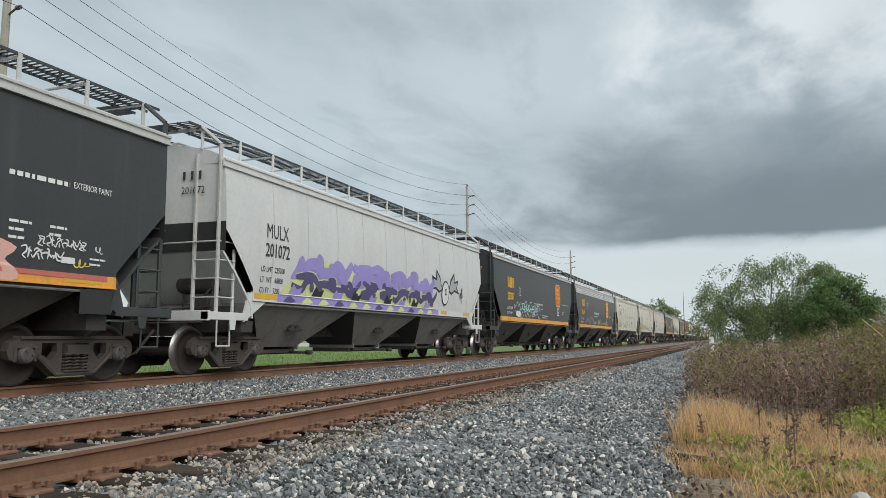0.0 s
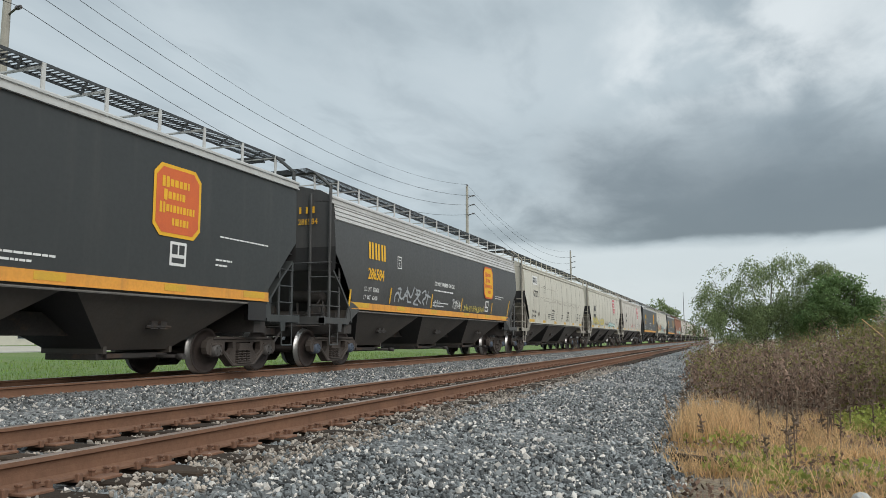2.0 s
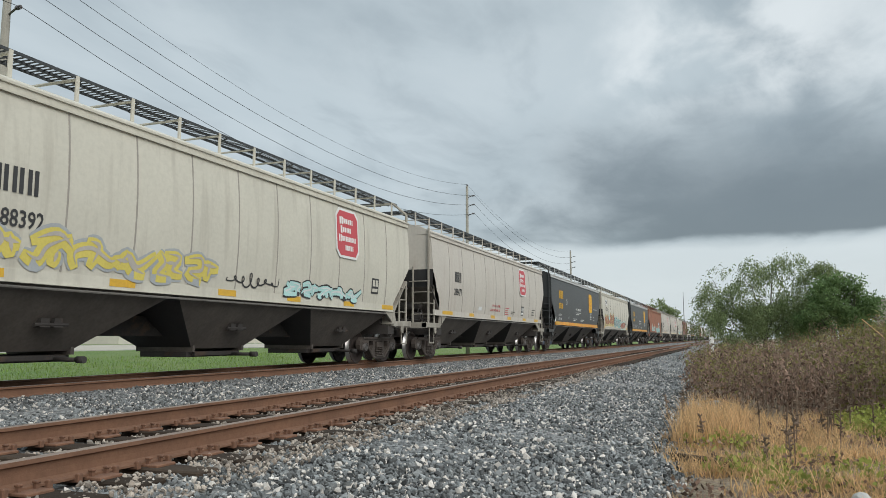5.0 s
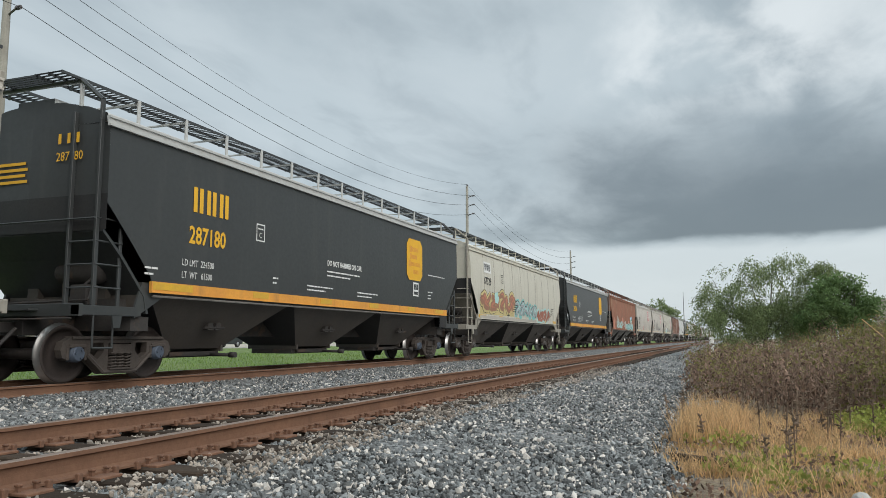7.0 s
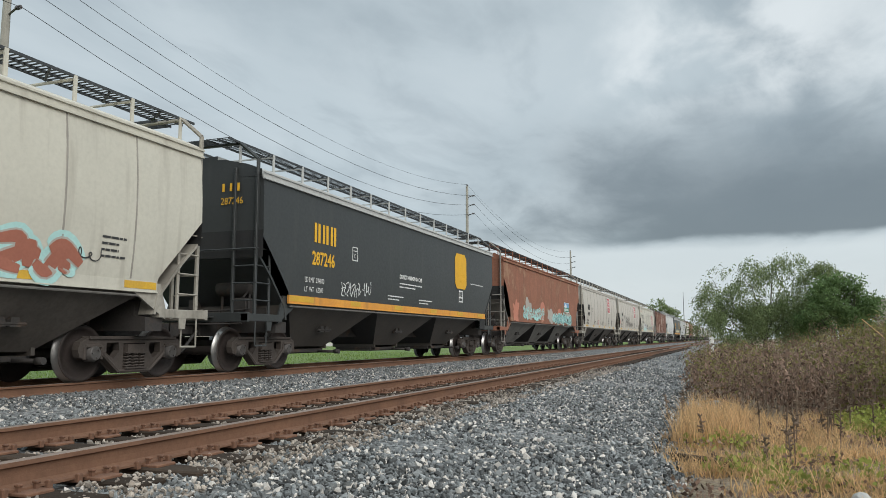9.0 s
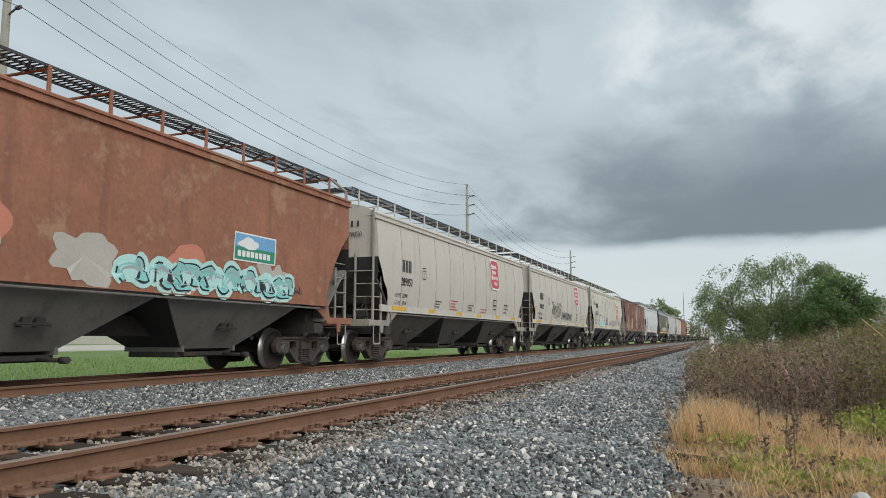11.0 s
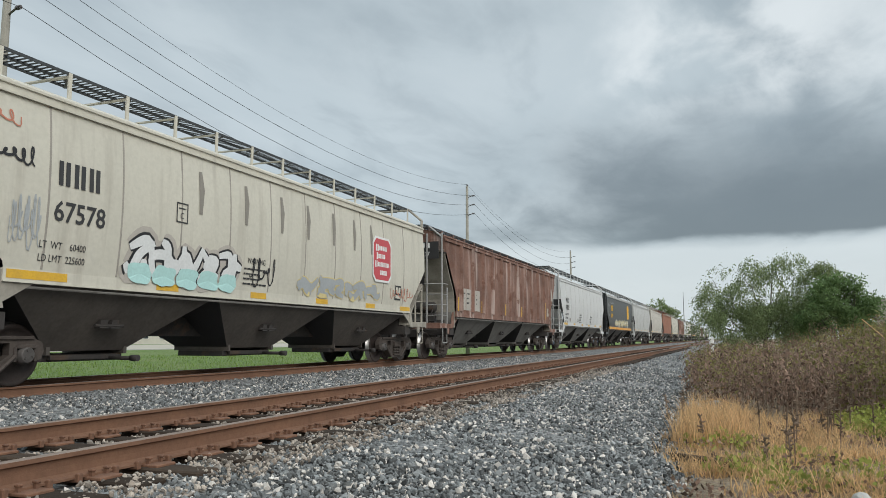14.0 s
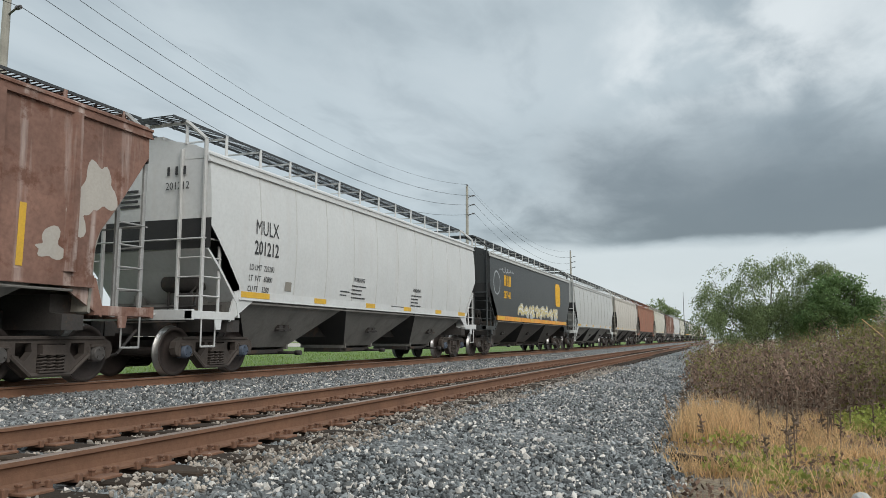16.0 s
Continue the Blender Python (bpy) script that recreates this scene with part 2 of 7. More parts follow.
def box(bm, lo, hi, bevel=0.0, mi=0):
    vs = [bm.verts.new((x, y, z)) for x in (lo[0], hi[0]) for y in (lo[1], hi[1]) for z in (lo[2], hi[2])]
    fs = []
    for q in ((0, 1, 3, 2), (4, 6, 7, 5), (0, 4, 5, 1), (2, 3, 7, 6), (0, 2, 6, 4), (1, 5, 7, 3)):
        f = bm.faces.new([vs[i] for i in q])
        f.material_index = mi
        fs.append(f)
    if bevel:
        es = list({e for f in fs for e in f.edges})
        r = bmesh.ops.bevel(bm, geom=es, offset=bevel, segments=1, affect="EDGES")
        for f in r["faces"]:
            f.material_index = mi
    return bm


def bar(bm, a, b, r, seg=6, mi=0):
    """A round bar from a to b."""
    a, b = Vector(a), Vector(b)
    q = (b - a).to_track_quat("Z", "Y").to_matrix()
    rings = []
    for c in (a, b):
        rings.append([bm.verts.new(c + q @ Vector((r * math.cos(2 * math.pi * i / seg), r * math.sin(2 * math.pi * i / seg), 0))) for i in range(seg)])
    for i in range(seg):
        j = (i + 1) % seg
        f = bm.faces.new((rings[0][i], rings[0][j], rings[1][j], rings[1][i]))
        f.smooth = seg > 6
        f.material_index = mi
    for r_ in (rings[0][::-1], rings[1]):
        bm.faces.new(r_).material_index = mi
    return bm


def prism(bm, poly, axis, lo, hi, mi=0):
    """Extrudes a closed outline (pairs) along an axis: 'x' takes (y, z), 'y' takes (x, z), 'z' takes (x, y)."""
    def at(p, h):
        return {"x": (h, p[0], p[1]), "y": (p[0], h, p[1]), "z": (p[0], p[1], h)}[axis]
    a = [bm.verts.new(at(p, lo)) for p in poly]
    b = [bm.verts.new(at(p, hi)) for p in poly]
    k = len(poly)
    fs = [bm.faces.new(a), bm.faces.new(b[::-1])]
    for i in range(k):
        fs.append(bm.faces.new((a[i], b[i], b[(i + 1) % k], a[(i + 1) % k])))
    for f in fs:
        f.material_index = mi
    return bm


def lathe(bm, prof, axis="y", seg=32, mis=None, smooth=True):
    """Turns a profile of (along, radius) about an axis."""
    rings = []
    for h, r in prof:
        ring = []
        for i in range(seg):
            a = 2 * math.pi * i / seg
            c, s = r * math.cos(a), r * math.sin(a)
            ring.append(bm.verts.new({"y": (c, h, s), "x": (h, c, s), "z": (c, s, h)}[axis]))
        rings.append(ring)
    for k in range(len(rings) - 1):
        for i in range(seg):
            j = (i + 1) % seg
            f = bm.faces.new((rings[k][i], rings[k][j], rings[k + 1][j], rings[k + 1][i]))
            f.smooth = smooth
            f.material_index = mis[k] if mis else 0
    for ring in (rings[0], rings[-1]):
        f = bm.faces.new(ring)
        f.material_index = (mis[0] if ring is rings[0] else mis[-1]) if mis else 0
    return bm


def fixed(bm):
    bmesh.ops.recalc_face_normals(bm, faces=bm.faces)
    return bm


def raw_mesh(name, verts, faces, material, smooth=False):
    me = bpy.data.meshes.new(name)
    me.from_pydata(verts, [], faces)
    if smooth:
        me.shade_smooth()
    me.materials.append(material)
    return me


# ---- ground ----
def shore(x):
    """Where the ballast ends towards the camera's side."""
    return 0.30 + 0.036 * min(max(x, 0), 60) + 0.10 * math.sin(x * 0.9) + 0.06 * math.sin(x * 2.3 + 1)


def bed_z(y):
    """Height of the ballast across the tracks."""
    pts = ((0.0, -0.62), (0.6, -0.47), (1.6, -0.36), (2.9, -0.25), (3.3, -0.232), (5.95, -0.232), (6.4, -0.205), (8.9, -0.20), (9.5, -0.165), (11.7, -0.165), (12.5, -0.2), (14.6, -0.75))
    if y <= pts[0][0]:
        return pts[0][1]
    for (a, za), (b, zb) in zip(pts, pts[1:]):
        if y <= b:
            return za + (zb - za) * (y - a) / (b - a)
    return pts[-1][1]


def soil_material():
    mt = bpy.data.materials.new("grassy_soil")
    mt.use_nodes = True
    n, l = mt.node_tree.nodes, mt.node_tree.links
    bs = n["Principled BSDF"]
    tc = n.new("ShaderNodeTexCoord")
    sep = n.new("ShaderNodeSeparateXYZ")
    l.new(tc.outputs["Object"], sep.inputs[0])
    mr = n.new("ShaderNodeMapRange")
    mr.inputs[1].default_value, mr.inputs[2].default_value = 5, 13
    l.new(sep.outputs[1], mr.inputs[0])

    def nz(sc):
        x = n.new("ShaderNodeTexNoise")
        x.inputs["Scale"].default_value = sc
        x.inputs["Detail"].default_value = 7
        l.new(tc.outputs["Object"], x.inputs[0])
        r = n.new("ShaderNodeMapRange")
        r.inputs[1].default_value, r.inputs[2].default_value = 0.38, 0.64
        l.new(x.outputs[0], r.inputs[0])
        return r.outputs[0]

    def mix(f, a, b):
        x = n.new("ShaderNodeMix")
        x.data_type = "RGBA"
        l.new(f, x.inputs[0])
        for i, v in ((6, a), (7, b)):
            if isinstance(v, tuple):
                x.inputs[i].default_value = (*v, 1)
            else:
                l.new(v, x.inputs[i])
        return x.outputs[2]
    lawn = mix(nz(0.35), (0.12, 0.20, 0.04), (0.19, 0.23, 0.075))
    lawn = mix(nz(9), lawn, (0.11, 0.17, 0.045))
    soil = mix(nz(1.2), (0.33, 0.25, 0.165), (0.23, 0.185, 0.115))
    soil = mix(nz(14), soil, (0.15, 0.11, 0.08))
    l.new(mix(mr.outputs[0], soil, lawn), bs.inputs["Base Color"])
    bs.inputs["Roughness"].default_value = 0.95
    bp = n.new("ShaderNodeBump")
    bp.inputs["Distance"].default_value = 0.03
    l.new(nz(18), bp.inputs["Height"])
    l.new(bp.outputs[0], bs.inputs["Normal"])
    return mt


def ballast_material():
    mt = bpy.data.materials.new("ballast_bed")
    mt.use_nodes = True
    n, l = mt.node_tree.nodes, mt.node_tree.links
    bs = n["Principled BSDF"]
    tc = n.new("ShaderNodeTexCoord")
    v = n.new("ShaderNodeTexVoronoi")
    v.inputs["Scale"].default_value = 21
    l.new(tc.outputs["Object"], v.inputs[0])
    sp = n.new("ShaderNodeSeparateColor")
    l.new(v.outputs["Color"], sp.inputs[0])
    cr = n.new("ShaderNodeValToRGB")
    e = cr.color_ramp.elements
    e[0].position, e[0].color = 0.0, (0.045, 0.047, 0.048, 1)
    e[1].position, e[1].color = 1.0, (0.34, 0.34, 0.33, 1)
    for p, c in ((0.35, (0.12, 0.124, 0.126, 1)), (0.75, (0.24, 0.245, 0.245, 1))):
        x = e.new(p)
        x.color = c
    l.new(sp.outputs[0], cr.inputs[0])
    nz = n.new("ShaderNodeTexNoise")
    nz.inputs["Scale"].default_value = 0.5
    nz.inputs["Detail"].default_value = 5
    l.new(tc.outputs["Object"], nz.inputs[0])
    mr = n.new("ShaderNodeMapRange")
    mr.inputs[1].default_value, mr.inputs[2].default_value = 0.4, 0.7
    mr.inputs[4].default_value = 0.3
    l.new(nz.outputs[0], mr.inputs[0])
    mx = n.new("ShaderNodeMix")
    mx.data_type = "RGBA"
    l.new(mr.outputs[0], mx.inputs[0])
    l.new(cr.outputs[0], mx.inputs[6])
    mx.inputs[7].default_value = (0.19, 0.165, 0.14, 1)
    l.new(mx.outputs[2], bs.inputs["Base Color"])
    bs.inputs["Roughness"].default_value = 0.9
    bp = n.new("ShaderNodeBump")
    bp.inputs["Distance"].default_value = 0.035
    bp.invert = True
    l.new(v.outputs["Distance"], bp.inputs["Height"])
    l.new(bp.outputs[0], bs.inputs["Normal"])
    return mt


def spaced(a, b, n, power=2.2):
    return [a + (b - a) * (i / n) ** power for i in range(n + 1)]


def grid_mesh(name, xs, ys, zf, material):
    verts = [(x, y, zf(x, y)) for x in xs for y in ys]
    k = len(ys)
    faces = [(i * k + j, (i + 1) * k + j, (i + 1) * k + j + 1, i * k + j + 1) for i in range(len(xs) - 1) for j in range(k - 1)]
    return raw_mesh(name, verts, faces, material, True)


def ground_z(x, y):
    b = -0.52 + 0.05 * noise.noise((x * 0.35, y * 0.35, 0)) + 0.02 * noise.noise((x * 1.7, y * 1.7, 3))
    if y > -3:
        b = min(b, -0.52) if y > 2 else b
    if y > 2:
        b = -0.85 if y < 13 else -0.62 + 0.40 * min(max((y - 22) / 20, 0), 1) + 0.03 * noise.noise((x * 0.2, y * 0.2, 9))
    return b


gx = [-700, -300, -80, -30] + [-15 + i * 0.5 for i in range(80)] + spaced(25, 4000, 60, 2.6)
gy = [-1500, -500, -200, -90, -50, -30, -20] + [-14 + i * 0.4 for i in range(35)] + [0.4, 1, 2, 2.5, 3, 6, 9, 12.5, 13.2, 14, 16, 18, 21, 25, 30, 36, 42, 60, 90, 140, 220, 400, 800, 1600]
SOIL, BALLAST = soil_material(), ballast_material()
ground = tagged(new("ground", grid_mesh("ground", gx, gy, ground_z, SOIL)), "grass verge and bare brown soil beside the railway", "ground", kind="structure")

bx = [-25 + 0.25 * i for i in range(220)] + spaced(30, 2500, 70, 2.4)


def ballast_mesh():
    verts, faces = [], []
    ts = [i / 60 for i in range(61)]
    for x in bx:
        s = shore(x)
        for t in ts:
            y = s + (14.6 - s) * t
            z = bed_z(y)
            if t == 0:
                z = -0.75
            elif x < 60:
                z += 0.018 * noise.noise((x * 3, y * 3, 0)) + 0.03 * noise.noise((x * 0.7, y * 0.7, 5))
            verts.append((x, y, z))
    k = len(ts)
    for i in range(len(bx) - 1):
        for j in range(k - 1):
            faces.append((i * k + j, (i + 1) * k + j, (i + 1) * k + j + 1, i * k + j + 1))
    return raw_mesh("ballast_bed", verts, faces, BALLAST, True)


tagged(new("ballast_bed", ballast_mesh()), "grey crushed stone ballast bed under both railway tracks", "ballast", kind="structure")


# ---- rails, sleepers ----
def rail_profile():
    h = [(0.036, -0.004), (0.037, -0.03), (0.012, -0.042), (0.009, -0.085), (0.011, -0.128), (0.035, -0.142), (0.070, -0.152), (0.070, -0.166)]
    return [(0.030, 0.0)] + h + [(-a, b) for a, b in h[::-1]] + [(-0.030, 0.0)]


def rail(y):
    bm = bmesh.new()
    prof = rail_profile()
    xs = [-25, -10, 0, 10, 20, 40, 80, 160, 400, 1000, 2500]
    rows = [[bm.verts.new((x, y + a, b)) for a, b in prof] for x in xs]
    k = len(prof)
    for i in range(len(xs) - 1):
        for j in range(k):
            f = bm.faces.new((rows[i][j], rows[i + 1][j], rows[i + 1][(j + 1) % k], rows[i][(j + 1) % k]))
            if j in (k - 1, 0, k - 2):
                f.material_index = 1
    bm.faces.new(rows[0])
    ob = part("rail", fixed(bm), [M["rail_side"], M["rail_top"]])
    return tagged(ob, "rusty brown steel rail with a dull worn head", "rail", "rails of the two tracks", "structure")


RAILS = [rail(y) for y in RAIL_Y]


def sleeper_mesh(v):
    bm = bmesh.new()
    box(bm, (-0.115, -1.3, -0.17), (0.115, 1.3, 0.0), 0.012)
    for i, vert in enumerate(bm.verts):
        p = vert.co
        vert.co += Vector((noise.noise((p.x * 9, p.y * 2, v)), noise.noise((p.y * 3, v, 1)) * 0.4, noise.noise((p.x * 5, p.y * 2, v + 7)))) * 0.02
    me = bpy.data.meshes.new("sleeper")
    bm.to_mesh(me)
    bm.free()
    me.materials.append(M["tie"])
    return me


def plate_mesh():
    bm = bmesh.new()
    box(bm, (-0.095, -0.19, -0.02), (0.095, 0.19, 0.0), 0.004)
    for sx in (-0.06, 0.06):
        for sy in (-0.085, 0.085):
            box(bm, (sx - 0.011, sy - 0.011, -0.02), (sx + 0.011, sy + 0.011, 0.035))
            box(bm, (sx - 0.017, sy - 0.02, 0.03), (sx + 0.017, sy + 0.02, 0.045), 0.004)
    me = bpy.data.meshes.new("tie_plate")
    fixed(bm).to_mesh(me)
    bm.free()
    me.materials.append(M["plate"])
    return me


def anchor_mesh():
    bm = bmesh.new()
    box(bm, (-0.02, -0.095, -0.035), (0.02, 0.095, -0.008), 0.006)
    box(bm, (-0.02, -0.095, -0.02), (0.02, -0.06, 0.022), 0.006)
    me = bpy.data.meshes.new("rail_anchor")
    fixed(bm).to_mesh(me)
    bm.free()
    me.materials.append(M["plate"])
    return me


def sleepers():
    rnd = random.Random(4)
    kinds = [sleeper_mesh(i * 3.7) for i in range(5)]
    plate, anchor = plate_mesh(), anchor_mesh()
    for ti, (ya, yb) in enumerate((RAIL_Y[:2], RAIL_Y[2:])):
        x = -3.0
        while x < (75 if ti == 0 else 60):
            s = new("sleeper", rnd.choice(kinds))
            s.matrix_basis = pose(x, (ya + yb) / 2 + rnd.uniform(-0.05, 0.05), -0.186, 0, 0, rnd.uniform(-1.5, 1.5))
            tagged(s, "dark weathered timber railway sleeper bedded in ballast", "sleeper", "sleepers of the tracks")
            if x < 40 and ti == 0:
                for y in (ya, yb):
                    p = part("tie_plate", plate, None, s)
                    p.matrix_basis = s.matrix_basis.inverted() @ pose(x + rnd.uniform(-0.01, 0.01), y, -0.166)
                    for dx in (-0.15, 0.15):
                        a = part("rail_anchor", anchor, None, s)
                        a.matrix_basis = s.matrix_basis.inverted() @ pose(x + dx, y, -0.155)
            x += 0.53 + rnd.uniform(-0.03, 0.03)


# ---- covered hopper wagons ----
HW = 1.60
CACHE = {}


def cached(key, make):
    if key not in CACHE:
        CACHE[key] = make()
    return CACHE[key]


def mesh_of(bm, name, mats):
    me = bpy.data.meshes.new(name)
    fixed(bm).to_mesh(me)
    bm.free()
    for x in (mats if isinstance(mats, (list, tuple)) else [mats]):
        me.materials.append(x)
    return me


def side_y(z, bulge):
    """Half width of the body at a height."""
    t = (z - 1.45) / (4.12 - 1.45)
    return HW - 0.035 - bulge * (2 * t - 1) ** 2 * 0.9 + 0.035


# lower corner of the side plate: distance from the coupling and height, straight for most wagons
CORNERS = {
    0.11: ((0.98, 2.95), (1.22, 2.58), (1.36, 2.30), (1.56, 2.12), (1.68, 1.92), (1.72, 1.68), (1.73, 1.45)),
    0.022: ((0.98, 3.70), (1.30, 3.22), (1.62, 2.75), (1.92, 2.35), (2.00, 2.15), (2.04, 1.45)),
    0.021: ((0.98, 3.30), (1.36, 2.94), (1.68, 2.50), (1.92, 2.02), (2.04, 1.70), (2.08, 1.45)),
}


def outline(L, form):
    """The side's outline: stations along the wagon with the height of the lower edge."""
    c = CORNERS.get(form, ((0.98, 2.80), (1.10, 2.68), (1.55, 2.20), (1.98, 1.72), (2.05, 1.45)))
    return [(-L / 2 + x, z) for x, z in c]


def wall_mesh(L, sy, bulge, mats):
    """One curved side wall with sloped lower corners."""
    bm = bmesh.new()
    h = L / 2
    ol = outline(L, bulge)
    n, nz = 12, 9
    e_ = ol[-1][0]
    mid = [e_ - 2 * e_ * i / n for i in range(1, n)]
    st = [(x, z) for x, z in ol] + [(x, 1.45) for x in mid] + [(-x, z) for x, z in ol[::-1]]
    cols = []
    for x, z0 in st:
        cols.append([bm.verts.new((x, sy * side_y(z0 + (4.12 - z0) * j / nz, bulge), z0 + (4.12 - z0) * j / nz)) for j in range(nz + 1)])
    for a, b in zip(cols, cols[1:]):
        for j in range(nz):
            f = bm.faces.new((a[j], b[j], b[j + 1], a[j + 1]))
            f.smooth = True
    return mesh_of(bm, "side_wall", mats)


def end_sheet_mesh(L, bulge, mats):
    """The leading end sheet: painted above, black below."""
    bm = bmesh.new()
    xe = -(L / 2 - 0.98)
    for z0, z1, mi in (((3.60, 3.64, 1), (3.64, 4.12, 0)) if bulge == 0.022 else ((2.38, 2.95, 1), (2.95, 4.12, 0))):
        prev = None
        for j in range(5):
            z = z0 + (z1 - z0) * j / 4
            y = side_y(max(z, 2.8), bulge)
            row = [bm.verts.new((xe, -y, z)), bm.verts.new((xe - 0.05, 0, z)), bm.verts.new((xe, y, z))]
            if prev:
                for k in range(2):
                    bm.faces.new((prev[k], prev[k + 1], row[k + 1], row[k])).material_index = mi
            prev = row
    return mesh_of(bm, "end_sheet", mats)


def seam_mesh(L, x, bulge, wide, mats):
    """One vertical seam, or one pressed rib, of the camera's side."""
    bm = bmesh.new()
    ol = outline(L, bulge)
    z0 = 1.66
    for p, q in zip(ol, ol[1:]):
        if p[0] <= -abs(x) <= q[0]:
            z0 = p[1] + (q[1] - p[1]) * (-abs(x) - p[0]) / (q[0] - p[0]) + 0.04
    w, d = (0.10, 0.10) if wide else (0.024, 0.007)
    vs = []
    for j in range(8):
        z = z0 + (4.03 - z0) * j / 7
        y = side_y(z, bulge)
        vs.append([bm.verts.new((x + w * k, -(y + e), z)) for k, e in ((-1, -0.004), (-0.5, d), (0.5, d), (1, -0.004))])
    for a, b in zip(vs, vs[1:]):
        for c in range(3):
            bm.faces.new((a[c], a[c + 1], b[c + 1], b[c]))
    return mesh_of(bm, "seam", mats)


def slope_mesh(L, mats, high=False):
    bm = bmesh.new()
    h = L / 2
    if high:
        line = [(0.985, 3.74), (1.30, 3.24), (1.62, 2.77), (1.92, 2.37), (2.0, 2.1), (2.05, 1.1)]
        prism(bm, [(-h + x, z) for x, z in line] + [(-h + x - 0.05, z - 0.03) for x, z in line[::-1]], "y", -1.53, 1.53)
        return mesh_of(bm, "slope_sheet", mats)
    prism(bm, [(-h + 0.985, 2.42), (-h + 1.42, 2.02), (-h + 1.98, 1.40), (-h + 2.05, 1.1), (-h + 2.0, 1.1), (-h + 1.93, 1.38), (-h + 1.38, 1.99), (-h + 0.985, 2.36)], "y", -1.53, 1.53)
    return mesh_of(bm, "slope_sheet", mats)


def gusset_mesh(L, mats):
    """Upright web under the end slope sheet, with a stiffener."""
    bm = bmesh.new()
    h = L / 2
    box(bm, (-h + 1.55, -0.45, 1.1), (-h + 1.75, 0.45, 1.36))
    for y in (-0.75, 0.75):
        prism(bm, [(-h + 1.75, 1.12), (-h + 1.78, 1.74), (-h + 1.88, 1.70), (-h + 1.9, 1.12)], "y", y - 0.12, y + 0.12)
    box(bm, (-h + 1.9, -1.45, 1.1), (-h + 1.95, 1.45, 1.62))
    return mesh_of(bm, "end_web", mats)


def roof_mesh(L, bulge, mats):
    bm = bmesh.new()
    h = L / 2 - 0.96
    ye = side_y(4.12, bulge)
    prof = [(-ye, 4.10), (-ye + 0.05, 4.24), (-1.15, 4.38), (-0.62, 4.50), (-0.40, 4.52), (-0.40, 4.60), (0.40, 4.60), (0.40, 4.52), (0.62, 4.50), (1.15, 4.38), (ye - 0.05, 4.24), (ye, 4.10)]
    prism(bm, prof, "x", -h, h)
    bm.faces.ensure_lookup_table()
    for f in bm.faces[:2]:
        f.material_index = 1
    return mesh_of(bm, "roof", mats)


def lip_mesh(L, y, mats):
    bm = bmesh.new()
    h = L / 2 - 0.93
    prof = [(0.0, 0.0), (-0.055, 0.0), (-0.055, 0.028), (-0.022, 0.036), (-0.022, 0.12), (-0.05, 0.13), (-0.05, 0.165), (0.03, 0.165)]
    prism(bm, [(y + a, 4.02 + b) for a, b in prof], "x", -h, h)
    return mesh_of(bm, "eave_rail", mats)


def sill_mesh(L, y, mats, inset=2.0):
    bm = bmesh.new()
    h = L / 2 - inset
    prof = [(0.04, 0.0), (-0.03, 0.0), (-0.03, 0.018), (-0.012, 0.02), (-0.012, 0.19), (0.04, 0.19)]
    prism(bm, [(y + a, 1.455 + b) for a, b in prof], "x", -h, h)
    return mesh_of(bm, "side_sill", mats)


def bay_mesh(w, mats):
    """A hopper bay: tapered chute under the side sill with a framed bottom."""
    bm = bmesh.new()
    top = [(-w, -1.5), (w, -1.5), (w, 1.5), (-w, 1.5)]
    bot = [(-0.8, -0.64), (0.8, -0.64), (0.8, 0.64), (-0.8, 0.64)]
    a = [bm.verts.new((x, y, 1.50)) for x, y in top]
    b = [bm.verts.new((x, y, 0.50)) for x, y in bot]
    # end faces black: a dark coat with the shade between bays painted in
    for i in range(4):
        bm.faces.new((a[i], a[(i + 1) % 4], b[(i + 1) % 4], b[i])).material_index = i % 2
    bm.faces.new(a)
    bm.faces.new(b[::-1])
    for x in (-0.8, 0.8):
        box(bm, (x - 0.035, -0.7, 0.44), (x + 0.035, 0.7, 0.56))
    return mesh_of(bm, "hopper_bay", mats)


def gate_mesh():
    bm = bmesh.new()
    box(bm, (-0.86, -0.58, 0.33), (0.86, 0.58, 0.44), 0.012)
    for y in (-0.63, 0.63):
        box(bm, (-0.72, y - 0.03, 0.36), (0.72, y + 0.03, 0.43))
    for s in (-1, 1):
        bar(bm, (0.5, s * 0.55, 0.37), (0.5, s * 1.2, 0.37), 0.035, 8)
        bar(bm, (0.5, s * 1.12, 0.37), (0.5, s * 1.27, 0.37), 0.055, 8)
    return mesh_of(bm, "outlet_gate", M["steel_dark"])


